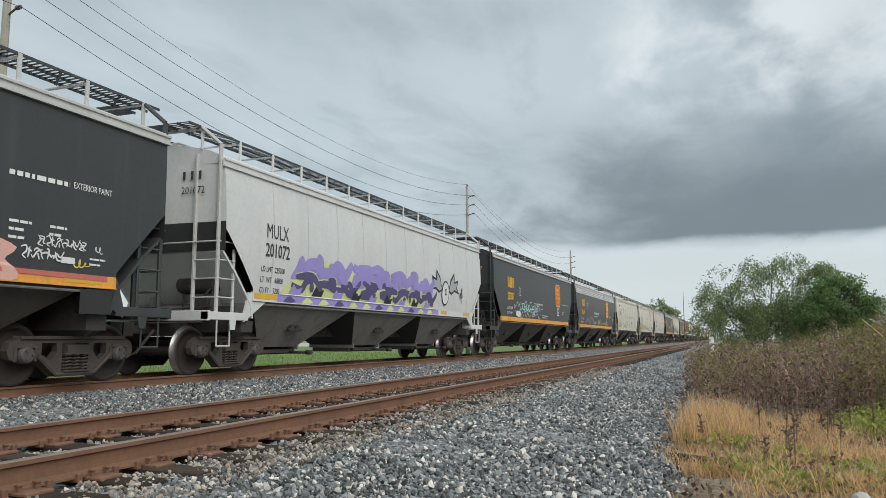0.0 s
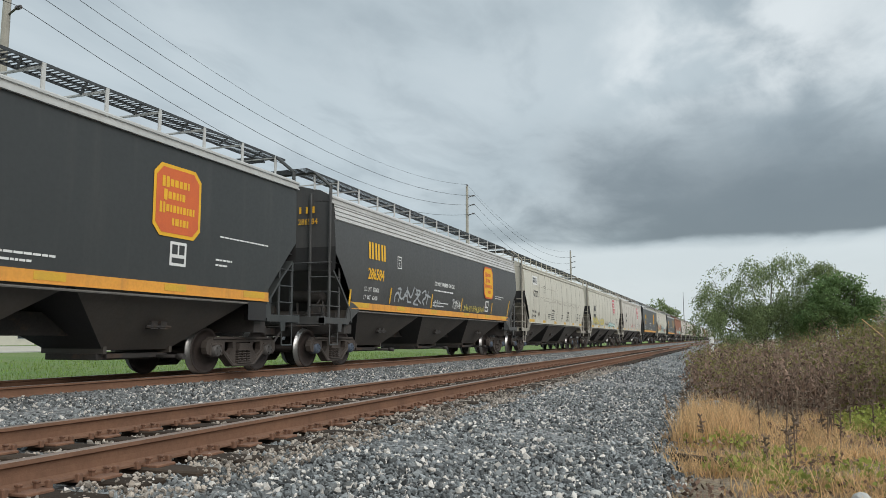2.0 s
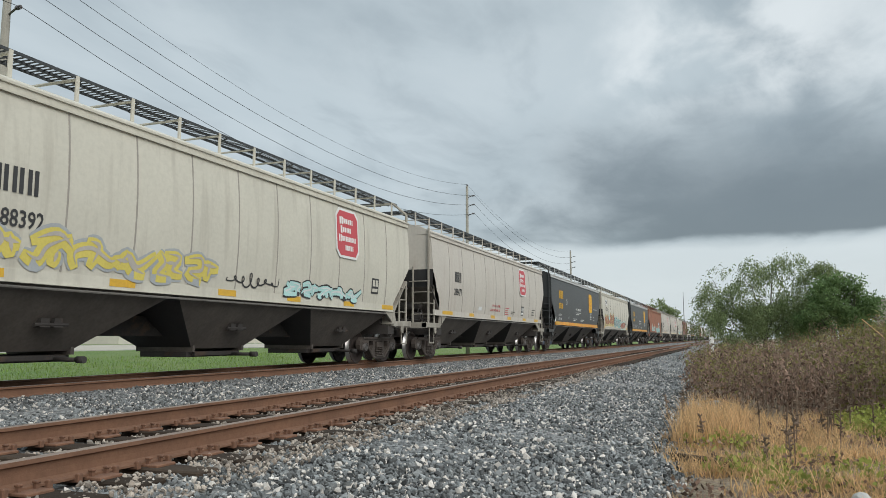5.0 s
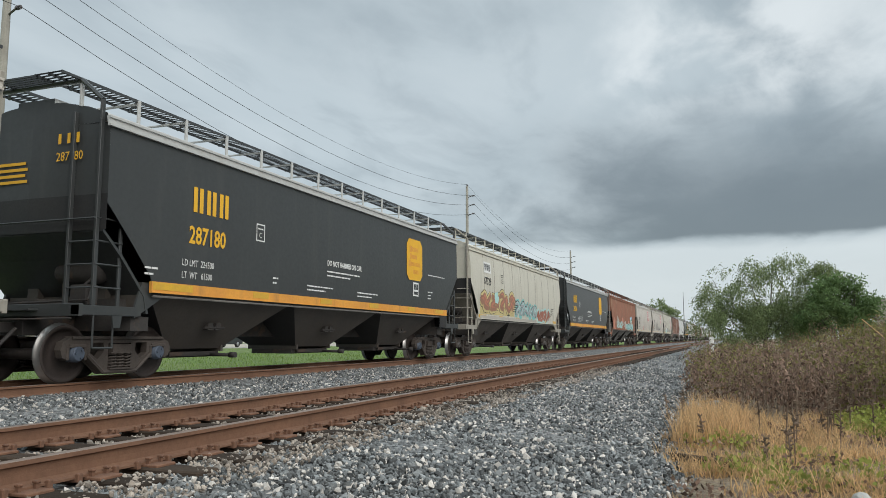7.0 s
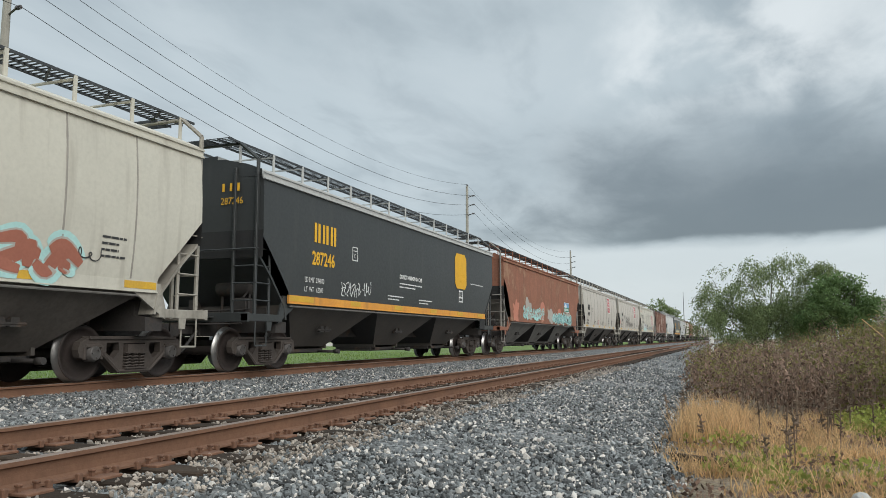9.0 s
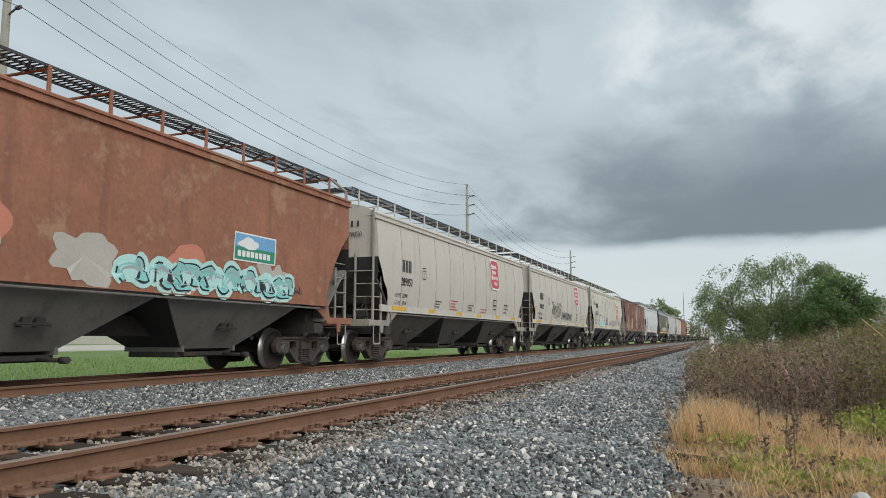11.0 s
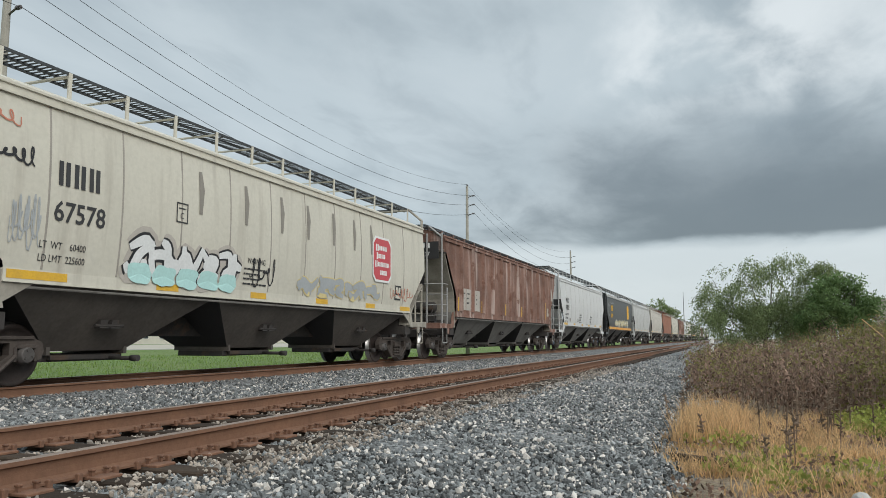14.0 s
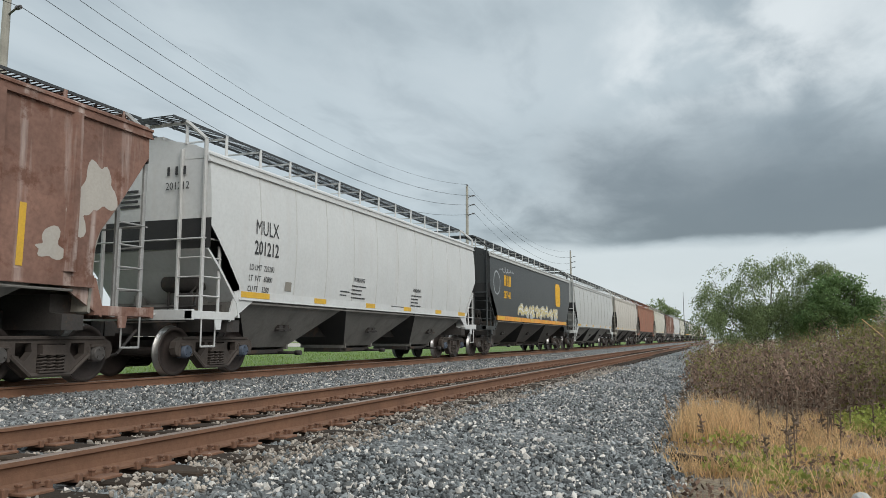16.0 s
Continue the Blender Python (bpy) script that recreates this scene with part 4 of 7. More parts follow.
def hopper_car(x0, L, body, sill, trim, label, bulge=0.05, under="under_grey", roof="roof_grey", seam=None, ribs=0, cap="cap", reflect=True, end_dark="black", bz=4.87, ladder=None, grow=0.0, slope=None):
    """One covered hopper wagon whose leading coupling stands at x0 at the start."""
    car = empty("hopper_wagon", pose(x0 + L / 2, TRACK_Y, 0))
    tagged(car, label, "freight wagon", "covered hopper wagons of the train")
    h = L / 2
    mb = M[body]
    # the body may reach further at its trailing end than at its leading one
    k_ = 1 + grow / (2 * (h - 0.98))
    S = Matrix.Translation(((k_ - 1) * (h - 0.98), 0, 0)) @ Matrix.Diagonal((k_, 1, 1, 1))
    part("side_wall", wall_mesh(L, -1, bulge, mb), None, car, m=S)
    part("side_wall", wall_mesh(L, 1, bulge, mb), None, car, m=S)
    if seam or ribs:
        k = 13 if ribs else 11
        for i in range(1, k):
            x = -h + 1.2 + (L - 2.4) * i / k
            part("rib" if ribs else "seam", seam_mesh(L, x, bulge, ribs, M[seam or body]), None, car, m=S)
    part("roof", roof_mesh(L, bulge, [M[roof], mb]), None, car, m=S)
    ye = side_y(4.1, bulge)
    part("eave_rail", lip_mesh(L, -ye, [M[trim]]), None, car, m=S)
    part("eave_rail", lip_mesh(L, ye, [M[trim]]), None, car, m=S)
    ys = side_y(1.5, bulge)
    part("side_sill", sill_mesh(L, -ys - 0.01, [M[sill]], 1.3 if bulge == 0.11 else 2.0), None, car, m=S)
    part("side_sill", sill_mesh(L, ys + 0.01, [M[sill]], 1.3 if bulge == 0.11 else 2.0), None, car, m=S)
    for x in (-4.55, 0.0, 4.55):
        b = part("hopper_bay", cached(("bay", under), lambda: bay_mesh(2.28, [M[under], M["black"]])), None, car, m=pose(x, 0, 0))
        part("outlet_gate", cached("gate", gate_mesh), None, b)
    part("center_sill", cached(("csill", L), lambda: center_sill_mesh(L)), None, car)
    part("running_board", cached(("grate", L), lambda: grate_mesh(L)), None, car, m=pose(0, 0, bz) @ S)
    nb = round((L - 1.6) / 1.24)
    for i in range(nb + 1):
        part("board_bracket", cached(("bracket", trim, bz), lambda: stanchion_mesh(M[trim], bz - 4.40)), None, car, m=pose(-h + 0.95 + (L - 1.9 + grow) * i / nb, 0, bz))
    turn = pose(0, 0, 0, 0, 0, 180)
    lk = ladder or trim
    ladder_mat = M[lk]
    for e in (0, 1):
        m = pose(grow, 0, 0) @ turn if e else None
        g = grow * e
        part("end_sill", cached(("end", lk, L), lambda: end_mesh(ladder_mat if lk == "slope_cream" else mb, L)), None, car, m=m)
        part("end_sheet", cached(("esheet", body, end_dark, L), lambda: end_sheet_mesh(L, bulge, [mb, M[end_dark]])), None, car, m=m)
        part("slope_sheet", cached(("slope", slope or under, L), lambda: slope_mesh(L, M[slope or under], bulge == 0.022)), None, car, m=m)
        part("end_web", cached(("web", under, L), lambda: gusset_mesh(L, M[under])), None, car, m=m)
        if bulge != 0.11:
            part("roof_hoop", cached(("hoop", lk, L, bz), lambda: hoop_mesh(ladder_mat, L, bz)), None, car, m=m)
        part("coupler", cached(("coupler", L), lambda: coupler_mesh(L)), None, car, m=turn if e else None)
        sx = 1 if e else -1
        for y in (-1.47, -0.92, 0.92, 1.47):
            low = bulge == 0.11 and abs(y) < 1
            part("ladder_post", cached(("post", lk, low), lambda: post_mesh(ladder_mat, 1.05, 3.05 if low else 4.3)), None, car, m=pose(sx * (h - 0.92) + g, y, 0))
        for s in (-1, 1):
            part("grab_post", cached(("gpost", lk), lambda: post_mesh(ladder_mat, 1.12, 2.45, 0.03)), None, car, m=pose(sx * (h - 1.42) + g, s * 1.47, 0))
            part("step", cached(("step", lk), lambda: step_mesh(ladder_mat)), None, car, m=pose(sx * (h - 1.12) + g, s * 1.5, 0))
            for k in range(4):
                z = 1.48 + 0.36 * k
                part("rung", cached(("rungx", lk), lambda: rung_mesh(0.55, "x", ladder_mat)), None, car, m=pose(sx * (h - 1.17) + g, s * 1.49, z))
                part("rung", cached(("rungy", lk), lambda: rung_mesh(0.58, "y", ladder_mat)), None, car, m=pose(sx * (h - 0.90) + g, s * 1.2, z))
        part("end_handrail", cached(("erail", lk), lambda: rung_mesh(3.0, "y", ladder_mat)), None, car, m=pose(sx * (h - 0.85) + g, 0, 2.55))
        part("body_bolster", cached("body_bolster", body_bolster_mesh), None, car, m=pose(sx * (h - 1.95), 0, 0))
        truck(car, sx * (h - 1.95), cap)
    part("brake_gear", cached(("tank", L), lambda: tank_mesh(L)), None, car)
    bm = bmesh.new()
    bar(bm, (-h + 2.1, -ys + 0.02, 1.40), (h - 2.1, -ys + 0.02, 1.40), 0.022, 6)
    part("train_pipe", mesh_of(bm, "train_pipe", M["under_grey"]), None, car)
    if bulge > 0.12:
        for k in range(4):
            bm = bmesh.new()
            rows = []
            for zz, o in ((3.62 + 0.11 * k, 0.004), (3.64 + 0.11 * k, 0.03), (3.70 + 0.11 * k, 0.022), (3.73 + 0.11 * k, 0.004)):
                yy = -(side_y(zz, bulge) + o)
                rows.append((bm.verts.new((-h + 1.0, yy, zz)), bm.verts.new((h - 1.0, yy, zz))))
            for a, b in zip(rows, rows[1:]):
                bm.faces.new((a[0], a[1], b[1], b[0]))
            part("roof_skirt", mesh_of(bm, "roof_skirt", M[roof]), None, car, m=S)
    for x in (-4.55, 0.0, 4.55):
        bm = bmesh.new()
        for dx in (-0.12, 0.12):
            prism(bm, [(x + dx - 0.09, 0.86), (x + dx + 0.09, 0.86), (x + dx + 0.07, 1.0), (x + dx - 0.07, 1.0)], "y", -1.12, -1.0)
        bar(bm, (x - 0.3, -1.1, 0.9), (x + 0.3, -1.1, 0.9), 0.03, 6)
        part("vibrator_bracket", mesh_of(bm, "vibrator_bracket", M["steel_dark"]), None, car)
    if reflect:
        for i, (fx, w) in enumerate(((2.05, 1.0), (4.9, 0.55), (7.6, 0.55), (L - 7.6, 0.55), (L - 5.0, 0.55), (L - 2.75, 0.72))):
            bm = bmesh.new()
            box(bm, (-h + fx, -ys - 0.027, 1.51), (-h + fx + w, -ys - 0.023, 1.63))
            part("reflector", mesh_of(bm, "reflector", M["yellow"]), None, car)
    CARS.append((car, x0 + L / 2))
    return car


CARS = []
JOINTS = [-7.0, 10.99, 28.75, 46.9, 65.4, 83.2, 100.8, 118.5, 136.3, 154.3, 172.3, 191.4, 208.9, 226.3, 244.1, 263.1, 280.8, 299.0, 317.4]
KIND = {
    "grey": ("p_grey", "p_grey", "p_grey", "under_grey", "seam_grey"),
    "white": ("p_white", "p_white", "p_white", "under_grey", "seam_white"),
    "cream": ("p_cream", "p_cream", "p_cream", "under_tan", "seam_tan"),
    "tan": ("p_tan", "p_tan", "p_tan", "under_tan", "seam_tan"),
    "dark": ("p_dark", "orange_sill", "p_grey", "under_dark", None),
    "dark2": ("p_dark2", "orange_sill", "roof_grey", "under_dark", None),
    "brown": ("p_brown", "p_brown", "p_brown", "under_grey", None),
    "red": ("p_red", "p_red", "p_red", "under_grey", None),
}
GROW = {0: 0.27, 1: 0.19, 2: 0.13, 3: 0.37, 6: 0.05, 7: 0.36, 9: 0.25, 10: 0.21, 11: 0.29, 12: 0.45, 14: 0.28}
TRAIN = ["dark", "white", "dark", "dark2", "cream", "cream", "tan", "dark", "cream", "dark", "red", "tan", "tan", "cream", "brown", "white", "dark", "grey"]
WORDS = {
    "grey": "light grey", "white": "pale grey", "cream": "cream-grey", "tan": "warm grey", "dark": "charcoal, orange-silled",
    "dark2": "faded charcoal, orange-silled", "brown": "rust-brown ribbed", "red": "faded rust-red"}


def train():
    out = []
    for i, kind in enumerate(TRAIN):
        L = round(JOINTS[i + 1] - JOINTS[i], 2)
        b, s, tr, u, seam = KIND[kind]
        ribs = 1 if kind == "brown" else 0
        bulge = {"white": 0.10, "cream": 0.10, "grey": 0.10, "tan": 0.11, "dark2": 0.14, "red": 0.021, "brown": 0.022}.get(kind, 0.02)
        roof = {"dark": "p_grey", "dark2": "roof_grey", "brown": "p_brown", "red": "p_red"}.get(kind, b)
        c = hopper_car(JOINTS[i], L, b, s, tr, WORDS[kind] + " steel covered hopper wagon on the far track", bulge, u, roof, seam, ribs,
                       cap="cap_blue" if i in (3, 4, 7, 15) else "cap", reflect=kind not in ("brown", "red"),
                       # lower end band black; on charcoal wagons it paints in the recess's shade
                       end_dark="black", bz=4.58 if kind == "brown" else 4.87, ladder={"white": "roof_grey", "cream": "slope_cream", "tan": "slope_cream", "dark": "p_dark", "dark2": "p_dark2", "brown": "rung", "red": "seam_grey"}.get(kind),
                       grow=GROW.get(i, 0.0), slope={"white": "p_white", "cream": "slope_cream", "grey": "p_grey", "dark": "p_dark", "dark2": "p_dark2", "brown": "slope_cream"}.get(kind))
        out.append((c, L, bulge))
    # the tail of the train, far down the line
    x = JOINTS[-1]
    tail = ["tan", "red", "cream", "brown", "white", "cream", "dark", "tan", "grey", "cream", "brown", "white", "tan", "dark", "cream", "grey"]
    src = {}
    for i, k in enumerate(TRAIN):
        src[k] = out[i]
    for k in tail:
        o, L, bulge = src[k]
        c = copy_thing(o, pose(x + L / 2, TRACK_Y, 0))
        CARS.append((c, x + L / 2))
        x += L
    return out


TRAIN_CARS = train()


def motions():
    for car, xc in CARS:
        walk(car, [(0.0, pose(xc, TRACK_Y, 0)), (16.0, pose(xc - SPEED * 16.0, TRACK_Y, 0))])
    for c, x, y, v, t0 in ROAD_CARS:
        walk(c, [(0.0, pose(x - v * t0, y, -0.17)), (16.0, pose(x + v * (16.0 - t0), y, -0.17))])
    # the wheels roll: one turn law for each axle position in a truck
    step = 1.0 / FPS
    for q, sets in WHEELSETS.items():
        first = sets[0]
        rows = [(k * step, Matrix.Translation((q * 0.889, 0, 0.457)) @ Matrix.Rotation(-SPEED * k * step / 0.457, 4, "Y")) for k in range(int(16 * FPS) + 1)]
        walk(first, rows)
        for w in sets[1:]:
            w.rotation_mode = "QUATERNION"
            ad = w.animation_data_create()
            ad.action = first.animation_data.action
            ad.action_slot = first.animation_data.action_slot


# ---- loose ballast stones ----
def ico():
    bm = bmesh.new()
    bmesh.ops.create_icosphere(bm, subdivisions=1, radius=1.0)
    v = np.array([tuple(x.co) for x in bm.verts])
    f = np.array([[q.index for q in p.verts] for p in bm.faces])
    bm.free()
    return v, f


def stone_field(name, pts, sizes, material, label, seed):
    """Angular crushed stones strewn at the given places, as one heap."""
    rs = np.random.RandomState(seed)
    v0, f0 = ico()
    tmpl = []
    for k in range(14):
        v = v0 * (1 + rs.uniform(-0.42, 0.34, (len(v0), 1))) * rs.uniform(0.48, 1.45, (1, 3))
        for c in range(7):
            d = rs.normal(size=3)
            d /= np.linalg.norm(d)
            over = np.maximum(v @ d - rs.uniform(0.4, 0.75), 0)
            v = v - over[:, None] * d[None]
        tmpl.append(v * 1.15)
    n = len(pts)
    which = rs.randint(0, 14, n)
    q = rs.normal(size=(n, 4))
    q /= np.linalg.norm(q, axis=1)[:, None]
    w, x, y, z = q.T
    R = np.stack([1 - 2 * (y * y + z * z), 2 * (x * y - z * w), 2 * (x * z + y * w), 2 * (x * y + z * w), 1 - 2 * (x * x + z * z), 2 * (y * z - x * w), 2 * (x * z - y * w), 2 * (y * z + x * w), 1 - 2 * (x * x + y * y)], -1).reshape(n, 3, 3)
    V = np.einsum("nij,nkj->nki", R, np.array(tmpl)[which]) * sizes[:, None, None] + pts[:, None, :]
    F = f0[None] + (np.arange(n) * len(v0))[:, None, None]
    me = bpy.data.meshes.new(name)
    V, F = V.reshape(-1, 3), F.reshape(-1, 3)
    me.vertices.add(len(V))
    me.vertices.foreach_set("co", V.ravel())
    me.loops.add(F.size)
    me.loops.foreach_set("vertex_index", F.ravel().astype(np.int32))
    me.polygons.add(len(F))
    me.polygons.foreach_set("loop_start", np.arange(0, F.size, 3, dtype=np.int32))
    me.update(calc_edges=True)
    me.shade_flat()
    me.materials.append(material)
    return tagged(new(name, me), label, "ballast stones", kind="stuff")


def ballast_points(rs, x0, x1, y0, y1, density, lift=0.0):
    n = int((x1 - x0) * (y1 - y0) * density)
    xs, ys = rs.uniform(x0, x1, n), rs.uniform(y0, y1, n)
    out = []
    for x, y in zip(xs, ys):
        s = shore(x)
        if y < s - 0.15 + rs.uniform(-0.1, 0.25):
            continue
        if min(abs(y - r) for r in RAIL_Y) < 0.10:
            continue
        out.append((x, y, bed_z(y) + lift + rs.uniform(-0.02, 0.022)))
    return out


def strew():
    rs = np.random.RandomState(11)
    pts = []
    for x0, x1, d in ((2.2, 6, 1500), (6, 10, 1300), (10, 16, 800), (16, 26, 330), (26, 45, 90)):
        pts += ballast_points(rs, x0, x1, 0.0, 3.78, d)
    for x0, x1, d in ((4, 12, 620), (12, 22, 300), (22, 45, 80)):
        pts += ballast_points(rs, x0, x1, 5.5, 9.72, d)
    pts = np.array(pts)
    sizes = np.clip(0.0172 * np.exp(rs.normal(0, 0.36, len(pts))), 0.009, 0.036)
    pale = rs.uniform(size=len(pts)) < 0.16
    stone_field("ballast_stones", pts[~pale], sizes[~pale], M["stone"], "loose blue-grey crushed stones on the ballast bed", 5)
    stone_field("pale_ballast_stones", pts[pale], sizes[pale] * 0.95, M["stone_pale"], "scattered pale and tan crushed stones on the ballast", 6)
    # fouled stones between the rails and over the sleepers' ends
    pts = []
    for x0, x1, d in ((2.5, 12, 520), (12, 25, 260)):
        pts += ballast_points(rs, x0, x1, 3.95, 5.3, d, 0.012)
        pts += [(x, y, z + 0.03) for x, y, z in ballast_points(rs, x0, x1, 3.0, 3.8, d * 1.1, 0.0) if noise.noise((x * 2.0, y * 2.0, 5)) > -0.25]
        pts += ballast_points(rs, x0, x1, 5.45, 6.1, d * 0.6, 0.03)
    pts = np.array(pts)
    sizes = np.clip(0.015 * np.exp(rs.normal(0, 0.36, len(pts))), 0.008, 0.032)
    stone_field("fouled_ballast_stones", pts, sizes, M["stone_brown"], "rust-stained crushed stones round the sleepers", 7)


strew()


# ---- grass, weeds, shrubs ----
def blades(name, n, place, height, width, lean, material, label, seed, category="grass"):
    """Tufts of bent blades, each of two quads."""
    rs = np.random.RandomState(seed)
    verts, faces = [], []
    for i in range(n):
        p = place(rs)
        if p is None:
            continue
        x, y = p
        z = ground_z(x, y) - 0.02
        h = height * rs.uniform(0.45, 1.25)
        a = rs.uniform(0, 2 * math.pi)
        b = rs.uniform(0, 2 * math.pi)
        w = width * rs.uniform(0.6, 1.3)
        lx, ly = lean * h * math.cos(b) * rs.uniform(0.2, 1.2), lean * h * math.sin(b) * rs.uniform(0.2, 1.2)
        dx, dy = w * math.cos(a), w * math.sin(a)
        k = len(verts)
        verts += [(x - dx, y - dy, z), (x + dx, y + dy, z), (x + lx * 0.35 + dx * 0.8, y + ly * 0.35 + dy * 0.8, z + h * 0.55), (x + lx * 0.35 - dx * 0.8, y + ly * 0.35 - dy * 0.8, z + h * 0.55), (x + lx, y + ly, z + h)]
        faces += [(k, k + 1, k + 2, k + 3), (k + 3, k + 2, k + 4)]
    return tagged(new(name, raw_mesh(name, verts, faces, material)), label, category, kind="stuff")


def leaves(pts, size, rs, droop=0.0, slim=0.5):
    """Many small pointed leaves at the given places."""
    n = len(pts)
    a = rs.normal(size=(n, 3))
    a[:, 2] -= droop * 2
    a /= np.linalg.norm(a, axis=1)[:, None]
    b = np.cross(a, rs.normal(size=(n, 3)))
    b /= np.linalg.norm(b, axis=1)[:, None]
    s = size * rs.uniform(0.6, 1.4, (n, 1))
    p = np.asarray(pts)
    V = np.stack([p, p + a * s * 0.5 + b * s * slim * 0.5, p + a * s, p + a * s * 0.5 - b * s * slim * 0.5], 1).reshape(-1, 3)
    F = np.arange(n * 4).reshape(n, 4)
    return [tuple(v) for v in V], [tuple(int(i) for i in f) for f in F]


def patch(cx, cy, rx, ry, thin=0.0):
    def f(rs):
        a, r = rs.uniform(0, 2 * math.pi), math.sqrt(rs.uniform())
        x, y = cx + rx * r * math.cos(a), cy + ry * r * math.sin(a)
        if y > shore(x) - 0.05 or noise.noise((x * 1.3, y * 1.3, 4)) < thin - 0.35:
            return None
        return x, y
    return f


def verge():
    def strip(x0, x1, y0, y1, thin=0.0):
        def f(rs):
            x, y = rs.uniform(x0, x1), rs.uniform(y0, y1)
            if y > shore(x) + 0.05 * math.sin(x * 5) or noise.noise((x * 1.1, y * 1.1, 2)) < thin - 0.3:
                return None
            return x, y
        return f
    blades("dry_grass", 17000, strip(6.6, 12.8, -3.2, 0.9, 0.12), 0.21, 0.0045, 0.75, M["grass_dry"], "straw-brown dry grass on the verge", 21)
    blades("dry_grass_tuft", 3600, patch(10.4, 0.40, 1.6, 0.6, 0.25), 0.42, 0.004, 0.45, M["grass_dry"], "tall pale straw grass at the edge of the ballast", 22)
    blades("short_grass", 9000, strip(4.2, 9.0, -2.4, 0.5, 0.18), 0.12, 0.005, 1.0, M["grass_dry"], "short withered grass on the verge", 23)
    blades("green_grass", 1300, strip(5.0, 12.5, -4.0, 0.2, 0.32), 0.18, 0.0045, 0.8, M["grass_verge"], "green grass among the dry verge", 24)
    blades("bank_grass", 30000, lambda rs: (3 + 57 * rs.uniform() ** 1.4, 13.4 + 20 * rs.uniform() ** 1.5), 0.15, 0.012, 0.5, M["grass_green"], "mown green grass beyond the railway", 25)
    rs = np.random.RandomState(31)
    # fresh weeds, low and leafy
    pts = []
    for cx, cy, r, hgt, n in ((7.6, -0.1, 0.4, 0.16, 260), (8.4, -0.55, 0.45, 0.14, 160), (6.9, -0.45, 0.35, 0.14, 160), (11.4, -2.2, 1.0, 0.36, 2600), (10.4, -1.9, 0.7, 0.3, 1200), (12.2, -3.1, 1.2, 0.4, 2600), (9.1, 0.15, 0.4, 0.2, 250), (7.2, -1.1, 0.5, 0.2, 300)):
        for i in range(n):
            a, q = rs.uniform(0, 6.283), math.sqrt(rs.uniform()) * r
            x, y = cx + q * math.cos(a), cy + q * math.sin(a)
            if y < shore(x):
                pts.append((x, y, ground_z(x, y) + rs.uniform(0.02, hgt) * (1 - 0.5 * (q / r) ** 2)))
    v, f = leaves(pts, 0.055, rs, -0.3, 0.7)
    tagged(new("low_weeds", raw_mesh("low_weeds", v, f, M["leaf_lime"])), "fresh yellow-green weeds in the dry grass", "weeds", kind="stuff")
    pts = []
    for i in range(9000):
        x, y = rs.uniform(5.0, 12), rs.uniform(-3.0, 0.6)
        if y < shore(x) and noise.noise((x * 1.6, y * 1.6, 8)) > 0.12:
            pts.append((x, y, ground_z(x, y) + rs.uniform(0.0, 0.12)))
    v, f = leaves(pts, 0.045, rs, -0.2, 0.7)
    tagged(new("reddish_weeds", raw_mesh("reddish_weeds", v, f, M["leaf_brown"])), "reddish withered weeds close to the ground", "weeds", kind="stuff")
    pts = [(27.7 + rs.normal(0, 0.9), 14.3 + rs.normal(0, 0.35), -0.6 + rs.uniform(0, 0.4)) for i in range(900)]
    v, f = leaves(pts, 0.09, rs, 0.2, 0.5)
    tagged(new("bank_weeds", raw_mesh("bank_weeds", v, f, M["leaf_brown"])), "rusty withered weeds at the foot of the ballast", "weeds", kind="stuff")
    # dark dead stalks standing in the grass
    bm = bmesh.new()
    for x, y, h in ((9.0, -0.62, 0.62), (9.6, -0.98, 0.75), (9.8, -1.05, 0.7), (10.3, -1.12, 0.72), (8.2, -0.55, 0.5), (9.9, 0.72, 0.55), (10.8, 0.62, 0.6), (8.9, 0.28, 0.4), (8.7, -1.0, 0.55), (9.2, -1.7, 0.45), (10.1, 0.55, 0.5)) + tuple((rs.uniform(7.5, 12.5), rs.uniform(-3.0, -0.2), rs.uniform(0.25, 0.6)) for k in range(26)):
        z = ground_z(x, y) - 0.03
        top = Vector((x + rs.uniform(-0.06, 0.06), y + rs.uniform(-0.06, 0.06), z + h))
        bar(bm, (x, y, z), top, 0.007, 5)
        for k in range(16):
            t = rs.uniform(0.45, 1.0)
            p = Vector((x, y, z)).lerp(top, t)
            d = Vector((rs.uniform(-1, 1), rs.uniform(-1, 1), rs.uniform(-0.2, 1))).normalized() * rs.uniform(0.02, 0.06)
            bar(bm, p, p + d, 0.008, 4)
    tagged(part("dead_stalks", fixed(bm), M["stalk"]), "dark dead weed stalks standing in dry grass", "weeds", kind="stuff")

    # the thicket
    def thick_ok(x, y):
        edge = 0.95 + 0.014 * (x - 18) + 0.25 * noise.noise((x * 0.8, 0, 1)) if x > 15.5 else 0.95 - (15.5 - x) * 0.62
        return y < min(edge, shore(x) + 0.1)
    brown, olive = [], []
    sv, sf = [], []
    for i in range(3400):
        x = 11.8 + 26 * rs.uniform() ** 1.7
        y = rs.uniform(-0.32 * x - 1.5, 1.4)
        if not thick_ok(x, y):
            continue
        z = ground_z(x, y) - 0.03
        right = max(0.0, -y - 1.2)
        h = (1.02 + 0.24 * min(right, 3.5) + 0.30 * noise.noise((x * 0.5, y * 0.5, 6))) * rs.uniform(0.72, 1.12)
        lx, ly = rs.normal(0, 0.12) * h, rs.normal(0, 0.12) * h
        k = len(sv)
        a = rs.uniform(0, 3.14)
        w = 0.006
        dx, dy = w * math.cos(a), w * math.sin(a)
